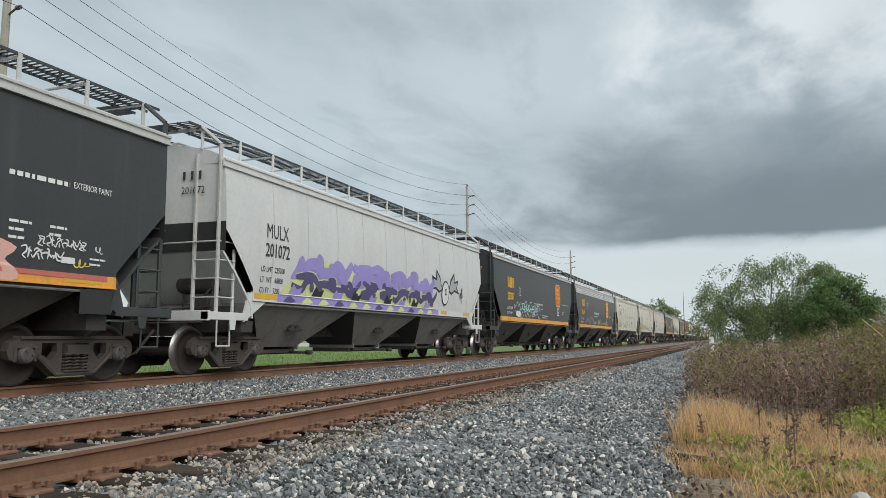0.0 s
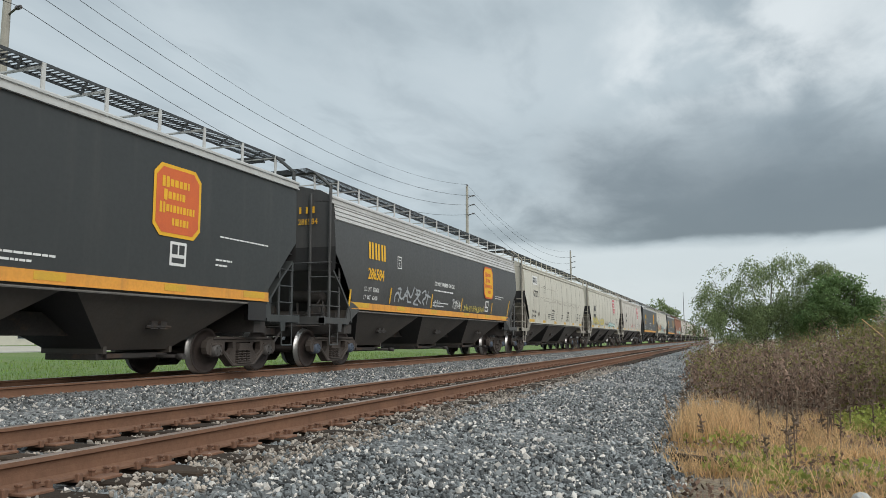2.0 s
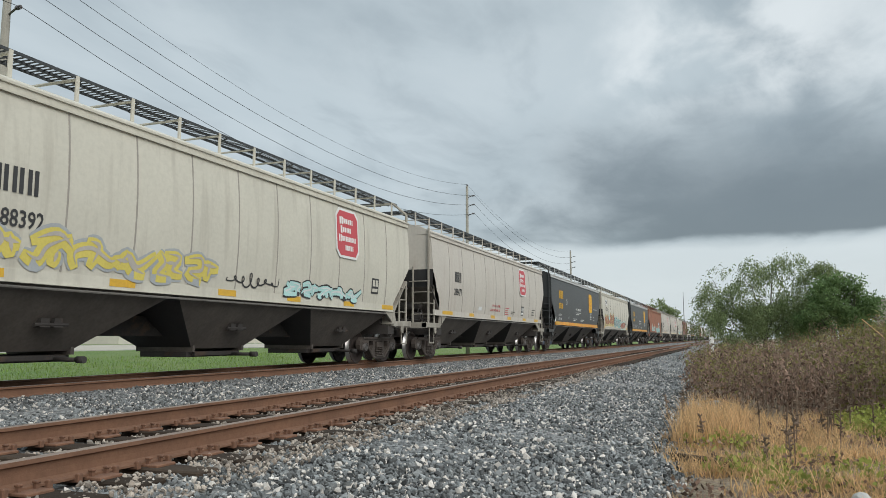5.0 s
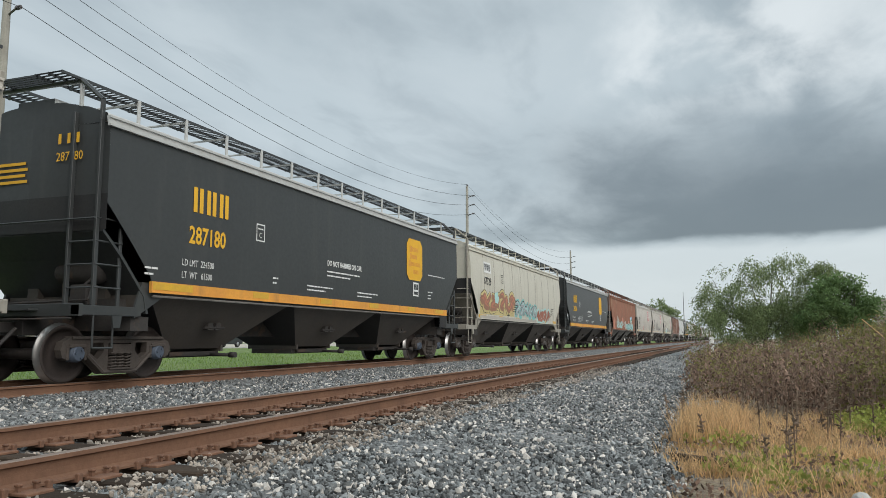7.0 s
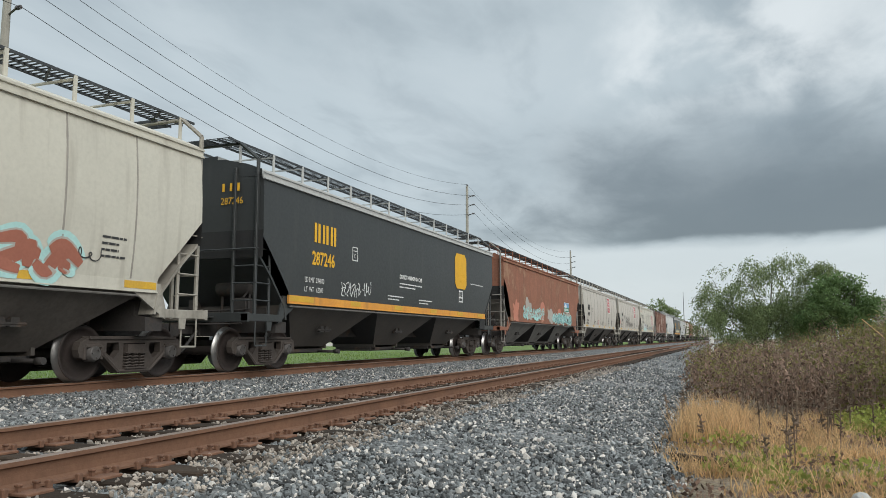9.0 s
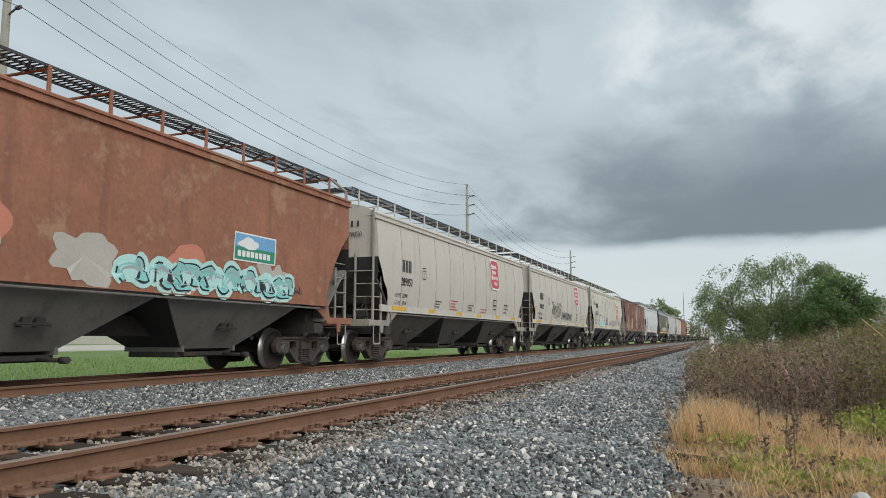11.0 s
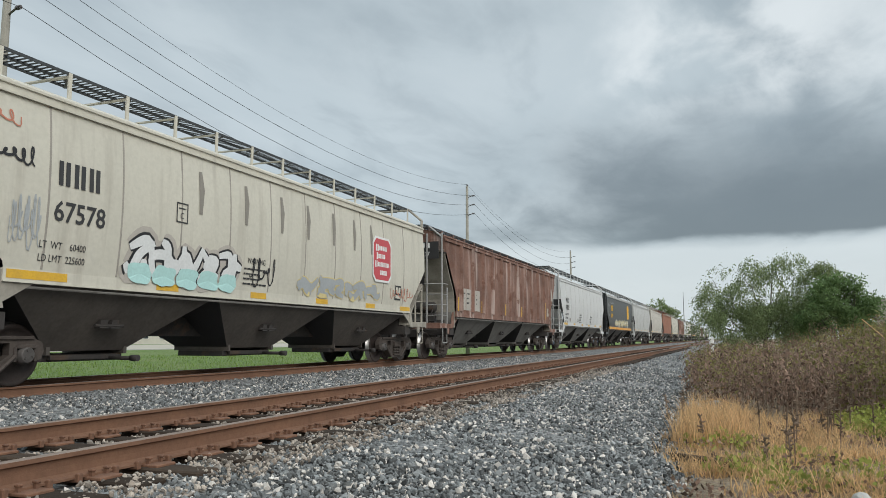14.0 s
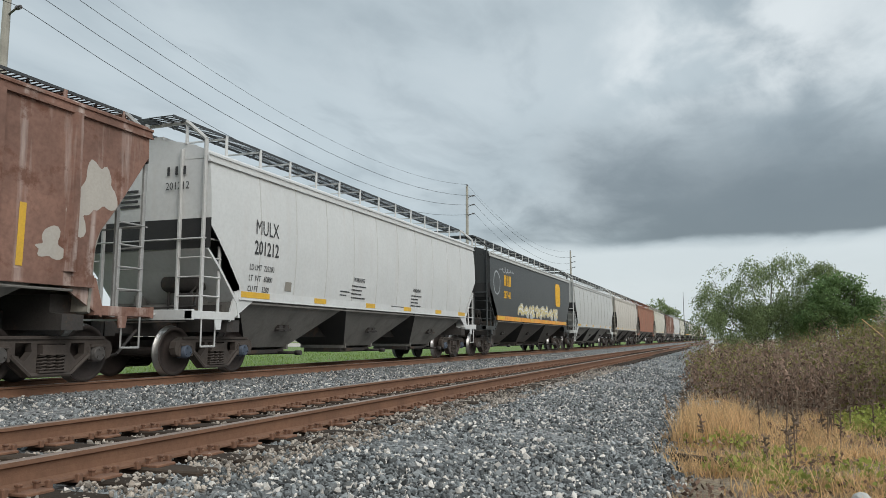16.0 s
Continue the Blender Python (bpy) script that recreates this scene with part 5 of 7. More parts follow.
        for p, q in ((0, 1.0), (0.5, 0.8), (1.0, 0.3)):
            sv += [(x + lx * p * p - dx * q, y + ly * p * p - dy * q, z + h * p), (x + lx * p * p + dx * q, y + ly * p * p + dy * q, z + h * p)]
        sf += [(k, k + 1, k + 3, k + 2), (k + 2, k + 3, k + 5, k + 4)]
        green = noise.noise((x * 0.45, y * 0.45, 12)) + 0.25 * (h - 1.1)
        for j in range(21):
            p = rs.uniform(0.18, 1.0)
            o = rs.normal(0, 0.075, 3)
            pt = (x + lx * p * p + o[0], y + ly * p * p + o[1], z + h * p + o[2] * 0.6)
            (olive if green + rs.normal(0, 0.2) + 0.6 * (p - 0.7) > 0.15 else brown).append(pt)
    tagged(new("thicket_stalks", raw_mesh("thicket_stalks", sv, sf, M["stalk"])), "tangled dry brown stalks of a weedy thicket", "thicket", kind="stuff")
    v, f = leaves(brown, 0.078, rs, 0.5, 0.4)
    tagged(new("thicket_withered_leaves", raw_mesh("thicket_withered_leaves", v, f, M["leaf_brown"])), "withered purple-brown leaves of the thicket", "thicket", kind="stuff")
    v, f = leaves(olive, 0.070, rs, 0.2, 0.5)
    tagged(new("thicket_olive_leaves", raw_mesh("thicket_olive_leaves", v, f, M["leaf_olive"])), "olive-green leaves among the brown thicket", "thicket", kind="stuff")
    # a long bare cane leaning out of the thicket, and a fallen twig
    for a, b, r in (((12.6, -2.75, -0.1), (14.4, -2.1, 1.02), 0.011), ((16.2, 0.75, -0.5), (15.2, -0.2, -0.18), 0.009), ((14.2, 0.55, -0.42), (13.4, -0.1, -0.40), 0.012)):
        bm = bmesh.new()
        a, b = Vector(a), Vector(b)
        mid = a.lerp(b, 0.5) + Vector((0, 0, 0.09))
        bar(bm, a, mid, r, 6)
        bar(bm, mid, b, r * 0.7, 6)
        tagged(part("bare_cane", fixed(bm), M["grass_dry"]), "bare dry cane leaning in the thicket", "cane")


verge()


def rubble():
    """A pale lump of concrete and bits of litter in the verge."""
    rs = random.Random(3)
    for (x, y, r, mt, lab) in ((6.35, -0.84, 0.085, "concrete", "pale broken concrete lump in the grass"), (12.4, 0.25, 0.06, "white_post", "small white scrap lying in the grass"), (5.6, 0.95, 0.045, "concrete", "pale flat stone on the ballast edge"), (14.2, 0.62, 0.1, "concrete", "pale flat stone beside the thicket"), (15.0, 0.3, 0.09, "concrete", "pale flat stone beside the thicket")):
        bm = bmesh.new()
        bmesh.ops.create_icosphere(bm, subdivisions=2, radius=r)
        for v in bm.verts:
            v.co = Vector((v.co.x * 1.2, v.co.y, v.co.z * 0.75)) * (1 + 0.45 * noise.noise(v.co * 7 + Vector((x, y, 0))))
        tagged(part("rubble", bm, M[mt], m=pose(x, y, (ground_z(x, y) if y < shore(x) else bed_z(y)) + r * 0.35)), lab, "rubble")
    # a rotten plank at the edge of the ballast
    bm = bmesh.new()
    box(bm, (-0.3, -0.05, -0.035), (0.3, 0.05, 0.035), 0.01)
    for v in bm.verts:
        v.co += Vector((0, noise.noise(v.co * 5), noise.noise(v.co * 6 + Vector((3, 0, 0))))) * 0.03
    tagged(part("plank", fixed(bm), M["tie"], m=pose(7.75, 0.30, -0.44, 2, 0, 68)), "rotten dark timber offcut on the ground", "plank")


rubble()


# ---- trees ----
def tree(name, base, lobes, n, leaf, mt, label, seed, droop=0.6, trunk_r=0.16, mt2=None):
    """Tapered trunk, limbs to each lobe, and a crown of small leaves with an uneven outline and gaps."""
    rs = np.random.RandomState(seed)
    t = empty(name, pose(*base))
    tagged(t, label, "tree", "trees beside the railway")
    b = Vector(base)
    bm = bmesh.new()

    def limb(p, q, r0, r1, kinks=4):
        prev, pr = p, r0
        for i in range(1, kinks + 1):
            u = i / kinks
            c = p.lerp(q, u) + Vector(rs.normal(0, 0.06 * (q - p).length * (1 - u) + 0.01, 3))
            r = r0 + (r1 - r0) * u
            quat = (c - prev).to_track_quat("Z", "Y").to_matrix()
            rings = []
            for o, rr in ((prev, pr), (c, r)):
                rings.append([bm.verts.new(o + quat @ Vector((rr * math.cos(k * 1.0472), rr * math.sin(k * 1.0472), 0))) for k in range(6)])
            for k in range(6):
                bm.faces.new((rings[0][k], rings[0][(k + 1) % 6], rings[1][(k + 1) % 6], rings[1][k]))
            prev, pr = c, r
        return prev

    fork = Vector((rs.normal(0, 0.1), rs.normal(0, 0.1), max(0.8, 0.3 * max(l[2] for l in lobes) - 0.2)))
    limb(Vector((0, 0, -0.15)), fork, trunk_r, trunk_r * 0.75, 3)
    for lx, ly, lz, rx, rz in lobes:
        c = Vector((lx, ly, lz)) - b
        e = limb(fork, c, trunk_r * 0.35, trunk_r * 0.12)
        for k in range(5):
            d = Vector(rs.normal(0, 1, 3))
            d.normalize()
            limb(e, e + Vector((d.x * rx, d.y * rx, abs(d.z) * rz)) * 0.8, trunk_r * 0.08, 0.006, 3)
    part("trunk", bm, M["bark"], t)
    pts, pts2 = [], []
    tot = sum(l[3] ** 2 * l[4] for l in lobes)
    for lx, ly, lz, rx, rz in lobes:
        k = int(n * rx * rx * rz / tot)
        # sprays: short hanging strings of leaves
        for i in range(k // 9):
            d = rs.normal(size=3)
            d /= np.linalg.norm(d)
            rr = rs.uniform(0.35, 1.0) ** 0.6 * (1 + 0.28 * noise.noise((d[0] * 2.2 + lx, d[1] * 2.2, d[2] * 2.2 + lz)))
            o = np.array((lx - b.x + d[0] * rx * rr, ly - b.y + d[1] * rx * rr, lz - b.z + d[2] * rz * rr))
            if noise.noise(Vector(o) * 0.95 + Vector((seed, 0, 0))) < -0.02:
                continue
            step = np.array((d[0] * 0.05 + rs.normal(0, 0.02), d[1] * 0.05 + rs.normal(0, 0.02), -0.085 * droop + 0.03 * (1 - droop)))
            for j in range(9):
                (pts2 if mt2 and lz < base[2] + 1.9 and rs.uniform() < 0.6 else pts).append(o + step * j + rs.normal(0, 0.05, 3))
    v, f = leaves(pts, leaf, rs, droop, 0.38)
    part("crown", raw_mesh("crown", v, f, mt), None, t)
    if pts2:
        v, f = leaves(pts2, leaf, rs, droop, 0.5)
        part("crown_underside", raw_mesh("crown_underside", v, f, mt2), None, t)
    return t


tree("willow_tree", (45, -1.9, -0.55), ((45, -2.85, 3.75, 1.45, 1.75), (44.6, -1.3, 3.45, 1.5, 1.7), (45, 0.35, 3.05, 1.3, 1.65), (44, -0.2, 1.5, 1.7, 1.35), (44.5, -2.2, 1.6, 1.8, 1.5), (45, -3.4, 2.0, 1.4, 1.5), (45, 1.25, 1.6, 0.75, 1.15), (45.5, -2.4, 4.7, 0.8, 0.75), (45, 0.9, 2.7, 0.75, 0.9)), 80000, 0.115, M["leaf"], "tall grey-green willow with drooping sprays beside the track", 3, 0.75, 0.16)
tree("willow_tree", (45.5, -4.7, -0.55), ((45.5, -4.6, 3.6, 0.85, 1.4), (45.5, -4.3, 2.2, 1.1, 1.3), (45.2, -4.9, 4.4, 0.55, 0.6)), 24000, 0.115, M["leaf"], "slim willow with pale drooping sprays behind the thicket", 8, 0.7, 0.12)
tree("broadleaf_tree", (42.5, -5.3, -0.55), ((42.5, -5.2, 2.6, 1.15, 1.3), (42.3, -5.9, 2.2, 0.95, 1.2), (42.4, -4.4, 1.6, 1.1, 1.1), (42.5, -6.4, 1.4, 0.8, 0.9), (42.6, -5.6, 3.4, 0.55, 0.55)), 30000, 0.16, M["leaf_dark"], "dense dark green broadleaf tree behind the thicket", 12, 0.1, 0.14, M["leaf_brown"])
tree("scrub_tree", (19, -3.9, -0.55), ((19, -3.75, 0.75, 0.85, 0.75), (18.6, -4.6, 1.0, 0.9, 0.85), (19.5, -3.1, 0.45, 0.7, 0.55)), 7000, 0.10, M["leaf_olive"], "scrubby olive-green bush rising over the thicket", 14, 0.2, 0.07)
tree("distant_tree", (172, 13.4, -0.6), ((172, 14.2, 6.2, 2.9, 3.0), (172, 11.9, 5.0, 2.4, 2.4), (172, 15.8, 4.5, 2.2, 2.4)), 9000, 0.5, M["leaf"], "round green tree far down the line behind the train", 16, 0.2, 0.3)
for i, (x, y, s) in enumerate(((230, -14, 1.3), (250, -22, 1.5), (210, -27, 1.2), (260, -38, 1.4), (190, -34, 1.1), (280, -60, 1.6))):
    tree("distant_tree", (x, y, -0.6), ((x, y, 4.0 * s, 3.2 * s, 2.8 * s), (x, y - 3.2, 3.2 * s, 2.6 * s, 2.4 * s), (x + 1, y + 3, 3.0 * s, 2.4 * s, 2.2 * s)), 2600, 0.7, M["leaf_dark"], "dark green tree in the far treeline", 40 + i, 0.1, 0.3)


# ---- poles and wires ----
def utility_pole(x, y, top, arms, label):
    p = empty("utility_pole", pose(x, y, -0.65))
    tagged(p, label, "utility pole", "utility poles behind the train")
    bm = bmesh.new()
    lathe(bm, [(-0.3, 0.15), (top * 0.5, 0.12), (top + 0.65, 0.095)], "z", 14)
    part("pole", fixed(bm), M["pole_wood"], p)
    for k, z in enumerate(arms):
        bm = bmesh.new()
        zz = z + 0.65
        if k == 0:
            bar(bm, (0, 0, zz - 0.35), (0, 0, zz), 0.02, 6)
            lathe(bm, [(zz - 0.12, 0.03), (zz - 0.08, 0.06), (zz - 0.04, 0.035), (zz, 0.06), (zz + 0.04, 0.025)], "z", 8)
        else:
            bar(bm, (0, -0.1, zz - 0.1), (-0.05, -0.42, zz), 0.03, 6)
            for q in range(3):
                bar(bm, (-0.05 - 0.01 * q, -0.42 - 0.07 * q, zz), (-0.05 - 0.01 * q, -0.46 - 0.07 * q, zz), 0.06, 8)
        part("insulator", fixed(bm), M["insulator"], p)
    return p


def wire(a, b, sag, r):
    a, b = Vector(a), Vector(b)
    bm = bmesh.new()
    n = 14
    prev = None
    for i in range(n + 1):
        u = i / n
        c = a.lerp(b, u) - Vector((0, 0, 4 * sag * u * (1 - u)))
        ring = [bm.verts.new(c + Vector((0, r * math.cos(k * 1.5708), r * math.sin(k * 1.5708)))) for k in range(4)]
        if prev:
            for k in range(4):
                bm.faces.new((prev[k], prev[(k + 1) % 4], ring[(k + 1) % 4], ring[k]))
        prev = ring
    tagged(part("power_line", bm, M["wire"]), "thin dark overhead wire strung between poles", "overhead wire", "overhead wires")


YP = 18.0
POLES = ((14.15, 12.2), (52.9, 12.05), (92.6, 11.4))
ARMS = ((11.85, 10.8, 10.15, 9.52), (12.2, 11.31, 10.63, 9.95), (11.5, 10.75, 10.1, 9.45))
for (x, top), arms in zip(POLES, ARMS):
    utility_pole(x, YP, top, arms, "weathered grey wooden utility pole with insulators")
for i in range(len(POLES) - 1):
    for k in range(4):
        off = 0.0 if k == 0 else -0.6
        wire((POLES[i][0], YP + off, ARMS[i][k]), (POLES[i + 1][0], YP + off, ARMS[i + 1][k]), (1.6, 1.6, 1.7, 1.85)[k], 0.0075 + 0.003 * (k > 0))
    if i == 0:
        for k in range(4):
            off = 0.0 if k == 0 else -0.6
            wire((POLES[0][0], YP + off, ARMS[0][k]), (POLES[0][0] - 38, YP + off, ARMS[0][k]), 0.8, 0.009)

bm = bmesh.new()
lathe(bm, [(-0.6, 0.09), (6, 0.07), (11.2, 0.04)], "z", 8)
tagged(part("mast", fixed(bm), M["wire"], m=pose(180, 9.4, 0)), "thin dark mast far down the line", "mast")
bm = bmesh.new()
box(bm, (-0.05, -0.09, -0.45), (0.05, 0.09, 0.74), 0.015)
tagged(part("marker_post", fixed(bm), M["white_post"], m=pose(35, 0.72, 0)), "small white marker post beside the track", "post")


# ---- beyond the railway: road, house, vehicles ----
def road():
    bm = bmesh.new()
    box(bm, (-600, 43.5, -0.75), (700, 72, -0.17))
    tagged(part("road", fixed(bm), M["road_concrete"]), "broad pale concrete road beyond the lawn", "road", kind="structure")
    for y in (43.25, 72.0):
        bm = bmesh.new()
        box(bm, (-600, y, -0.75), (700, y + 0.25, -0.13), 0.02)
        tagged(part("kerb", fixed(bm), M["concrete"]), "pale concrete kerb along the road", "kerb", kind="structure")


road()


def house(x, y, w, d, hgt, rise, label, rz=0.0):
    hs = empty("house", pose(x, y, -0.62 if y < 0 else -0.24, 0, 0, rz))
    tagged(hs, label, "house", "houses along the road")
    bm = bmesh.new()
    box(bm, (-w / 2, -d / 2, 0), (w / 2, d / 2, hgt))
    part("wall", fixed(bm), M["wall_cream"], hs)
    bm = bmesh.new()
    prism(bm, [(-d / 2 - 0.5, hgt), (d / 2 + 0.5, hgt), (0, hgt + rise)], "x", -w / 2 - 0.5, w / 2 + 0.5)
    part("roof", fixed(bm), M["roof_tan"], hs)
    k = max(2, int(w / 3.5))
    for i in range(k):
        xx = -w / 2 + w * (i + 0.5) / k
        bm = bmesh.new()
        box(bm, (xx - 0.6, -d / 2 - 0.05, 0.9), (xx + 0.6, -d / 2 + 0.02, 2.1), 0.01)
        wn = part("window", fixed(bm), M["glass"], hs)
        bm = bmesh.new()
        box(bm, (xx - 0.7, -d / 2 - 0.08, 0.82), (xx + 0.7, -d / 2 - 0.02, 0.9))
        part("sill", fixed(bm), M["white_post"], wn)
    return hs


for x, y, w, d, hg, rs_, rz in ((100, 92, 20, 10, 3.0, 2.4, 3), (132, 95, 18, 11, 3.0, 2.6, -4), (168, 96, 22, 11, 3.2, 2.6, 0), (205, 94, 17, 10, 3.0, 2.4, 5), (70, 95, 17, 10, 3.0, 2.3, 0), (245, 98, 20, 11, 3.2, 2.7, 0), (92, -21, 12, 13, 3.4, 2.2, 80)):
    house(x, y, w, d, hg, rs_, "low cream house with a tan shingle roof", rz)


def sedan(x, y, paint_key, label, rz):
    c = empty("car", pose(x, y, -0.17, 0, 0, rz))
    tagged(c, label, "car", "cars on the road")
    bm = bmesh.new()
    prism(bm, [(-2.2, 0.3), (2.15, 0.3), (2.25, 0.55), (2.1, 0.8), (1.1, 0.92), (-1.7, 0.98), (-2.2, 0.9), (-2.28, 0.6)], "y", -0.88, 0.88)
    bmesh.ops.bevel(bm, geom=list(bm.edges), offset=0.06, segments=2, affect="EDGES")
    part("body", fixed(bm), M[paint_key], c)
    bm = bmesh.new()
    a = [bm.verts.new(p) for p in ((-1.75, -0.8, 0.95), (1.05, -0.8, 0.9), (1.05, 0.8, 0.9), (-1.75, 0.8, 0.95))]
    b = [bm.verts.new(p) for p in ((-1.1, -0.62, 1.45), (0.25, -0.62, 1.45), (0.25, 0.62, 1.45), (-1.1, 0.62, 1.45))]
    for i in range(4):
        bm.faces.new((a[i], a[(i + 1) % 4], b[(i + 1) % 4], b[i]))
    bm.faces.new(b)
    bm.faces.new(a[::-1])
    part("windows", fixed(bm), M["glass"], c)
    bm = bmesh.new()
    box(bm, (-1.15, -0.63, 1.43), (0.3, 0.63, 1.49), 0.02)
    part("roof_panel", fixed(bm), M[paint_key], c)
    for wx in (-1.35, 1.35):
        for wy in (-0.82, 0.82):
            bm = bmesh.new()
            lathe(bm, [(-0.1, 0.2), (-0.1, 0.31), (-0.07, 0.33), (0.07, 0.33), (0.1, 0.31), (0.1, 0.2)], "y", 18)
            w = part("wheel", fixed(bm), M["tyre"], c, m=pose(wx, wy, 0.33))
            bm = bmesh.new()
            lathe(bm, [(-0.105, 0.03), (-0.105, 0.2), (0.105, 0.2), (0.105, 0.03)], "y", 14)
            part("rim", fixed(bm), M["car_silver"], w)
    return c


M["car_red"] = mat("red_car_paint", (0.35, 0.02, 0.03), None, 0.3, 0.0, 1, 0.3)
M["car_grey"] = mat("dark_grey_car_paint", (0.05, 0.056, 0.06), None, 0.3, 0.3, 1, 0.3)


def van(x, y, label):
    """A panel van: body with a sloping nose, side windows, bumper and wheels."""
    c = empty("van", pose(x, y, -0.17))
    tagged(c, label, "van", "cars on the road")
    bm = bmesh.new()
    prism(bm, [(-2.9, 0.42), (2.85, 0.42), (2.95, 0.75), (2.8, 1.1), (2.0, 1.28), (1.25, 2.2), (1.0, 2.35), (-2.8, 2.4), (-2.92, 2.2)], "y", -0.98, 0.98)
    bmesh.ops.bevel(bm, geom=list(bm.edges), offset=0.07, segments=2, affect="EDGES")
    part("body", fixed(bm), M["car_white"], c)
    for sy in (-0.985, 0.985):
        bm = bmesh.new()
        prism(bm, [(0.35, 1.35), (1.75, 1.35), (1.2, 2.05), (0.35, 2.05)], "y", sy - 0.006, sy + 0.006)
        part("window", fixed(bm), M["glass"], c)
    bm = bmesh.new()
    box(bm, (2.8, -0.95, 0.42), (3.02, 0.95, 0.66), 0.04)
    part("bumper", fixed(bm), M["car_grey"], c)
    for wx in (-1.9, 1.95):
        for wy in (-0.9, 0.9):
            bm = bmesh.new()
            lathe(bm, [(-0.12, 0.2), (-0.12, 0.34), (-0.08, 0.36), (0.08, 0.36), (0.12, 0.34), (0.12, 0.2)], "y", 18)
            w = part("wheel", fixed(bm), M["tyre"], c, m=pose(wx, wy, 0.36))
            bm = bmesh.new()
            lathe(bm, [(-0.125, 0.03), (-0.125, 0.2), (0.125, 0.2), (0.125, 0.03)], "y", 14)
            part("rim", fixed(bm), M["car_silver"], w)
    return c


# thing, place along the road at a moment, lane, speed, that moment
ROAD_CARS = [
    (sedan(60, 46, "car_red", "red sedan driving along the road", 0), 57.3, 46.0, 23.5, 4.0),
    (sedan(60, 46, "car_grey", "dark grey sedan driving along the road", 0), 39.1, 46.0, 21.0, 4.0),
    (sedan(60, 46, "car_grey", "dark grey sedan driving along the road", 0), 61.3, 46.0, 25.0, 7.0),
    (sedan(60, 46, "car_silver", "pale silver sedan driving along the road", 0), 54.8, 46.0, 25.0, 7.4),
    (van(60, 46, "white panel van driving along the road"), 50.2, 46.0, 23.5, 11.8),
]


# ---- lettering and paint on the wagons ----
for key, name, c in (
        ("g_violet", "violet_spray", (0.30, 0.25, 0.55)), ("g_purple", "dark_purple_spray", (0.085, 0.07, 0.17)), ("g_lime", "lime_spray", (0.58, 0.62, 0.26)),
        ("g_black", "black_spray", (0.02, 0.02, 0.022)), ("g_white", "white_spray", (0.66, 0.67, 0.66)), ("g_teal", "teal_spray", (0.22, 0.52, 0.50)),
        ("g_aqua", "pale_aqua_spray", (0.42, 0.66, 0.63)), ("g_silver", "silver_spray", (0.36, 0.38, 0.39)), ("g_rust", "rust_red_spray", (0.36, 0.13, 0.085)),
        ("g_sand", "sand_spray", (0.60, 0.50, 0.24)), ("g_pink", "pink_spray", (0.62, 0.36, 0.30)), ("g_blue", "sky_blue_paint", (0.16, 0.36, 0.58)),
        ("g_green", "deep_green_paint", (0.03, 0.24, 0.15)), ("g_coral", "coral_spray", (0.52, 0.20, 0.13)), ("g_yellow", "yellow_spray", (0.62, 0.52, 0.12)),
        ("stain", "pale_grime_tide_mark", (0.44, 0.41, 0.345)), ("g_umber", "red_brown_spray", (0.34, 0.18, 0.12)), ("g_grime", "grey_brown_stain", (0.24, 0.22, 0.19)), ("g_salmon", "faded_red_paint", (0.50, 0.14, 0.11)), ("g_bone", "bone_white_primer", (0.43, 0.395, 0.35))):
    M[key] = mat(name, c, tuple(x * 0.8 for x in c), 0.6, 0.0, 1.6, 0.6, 0)


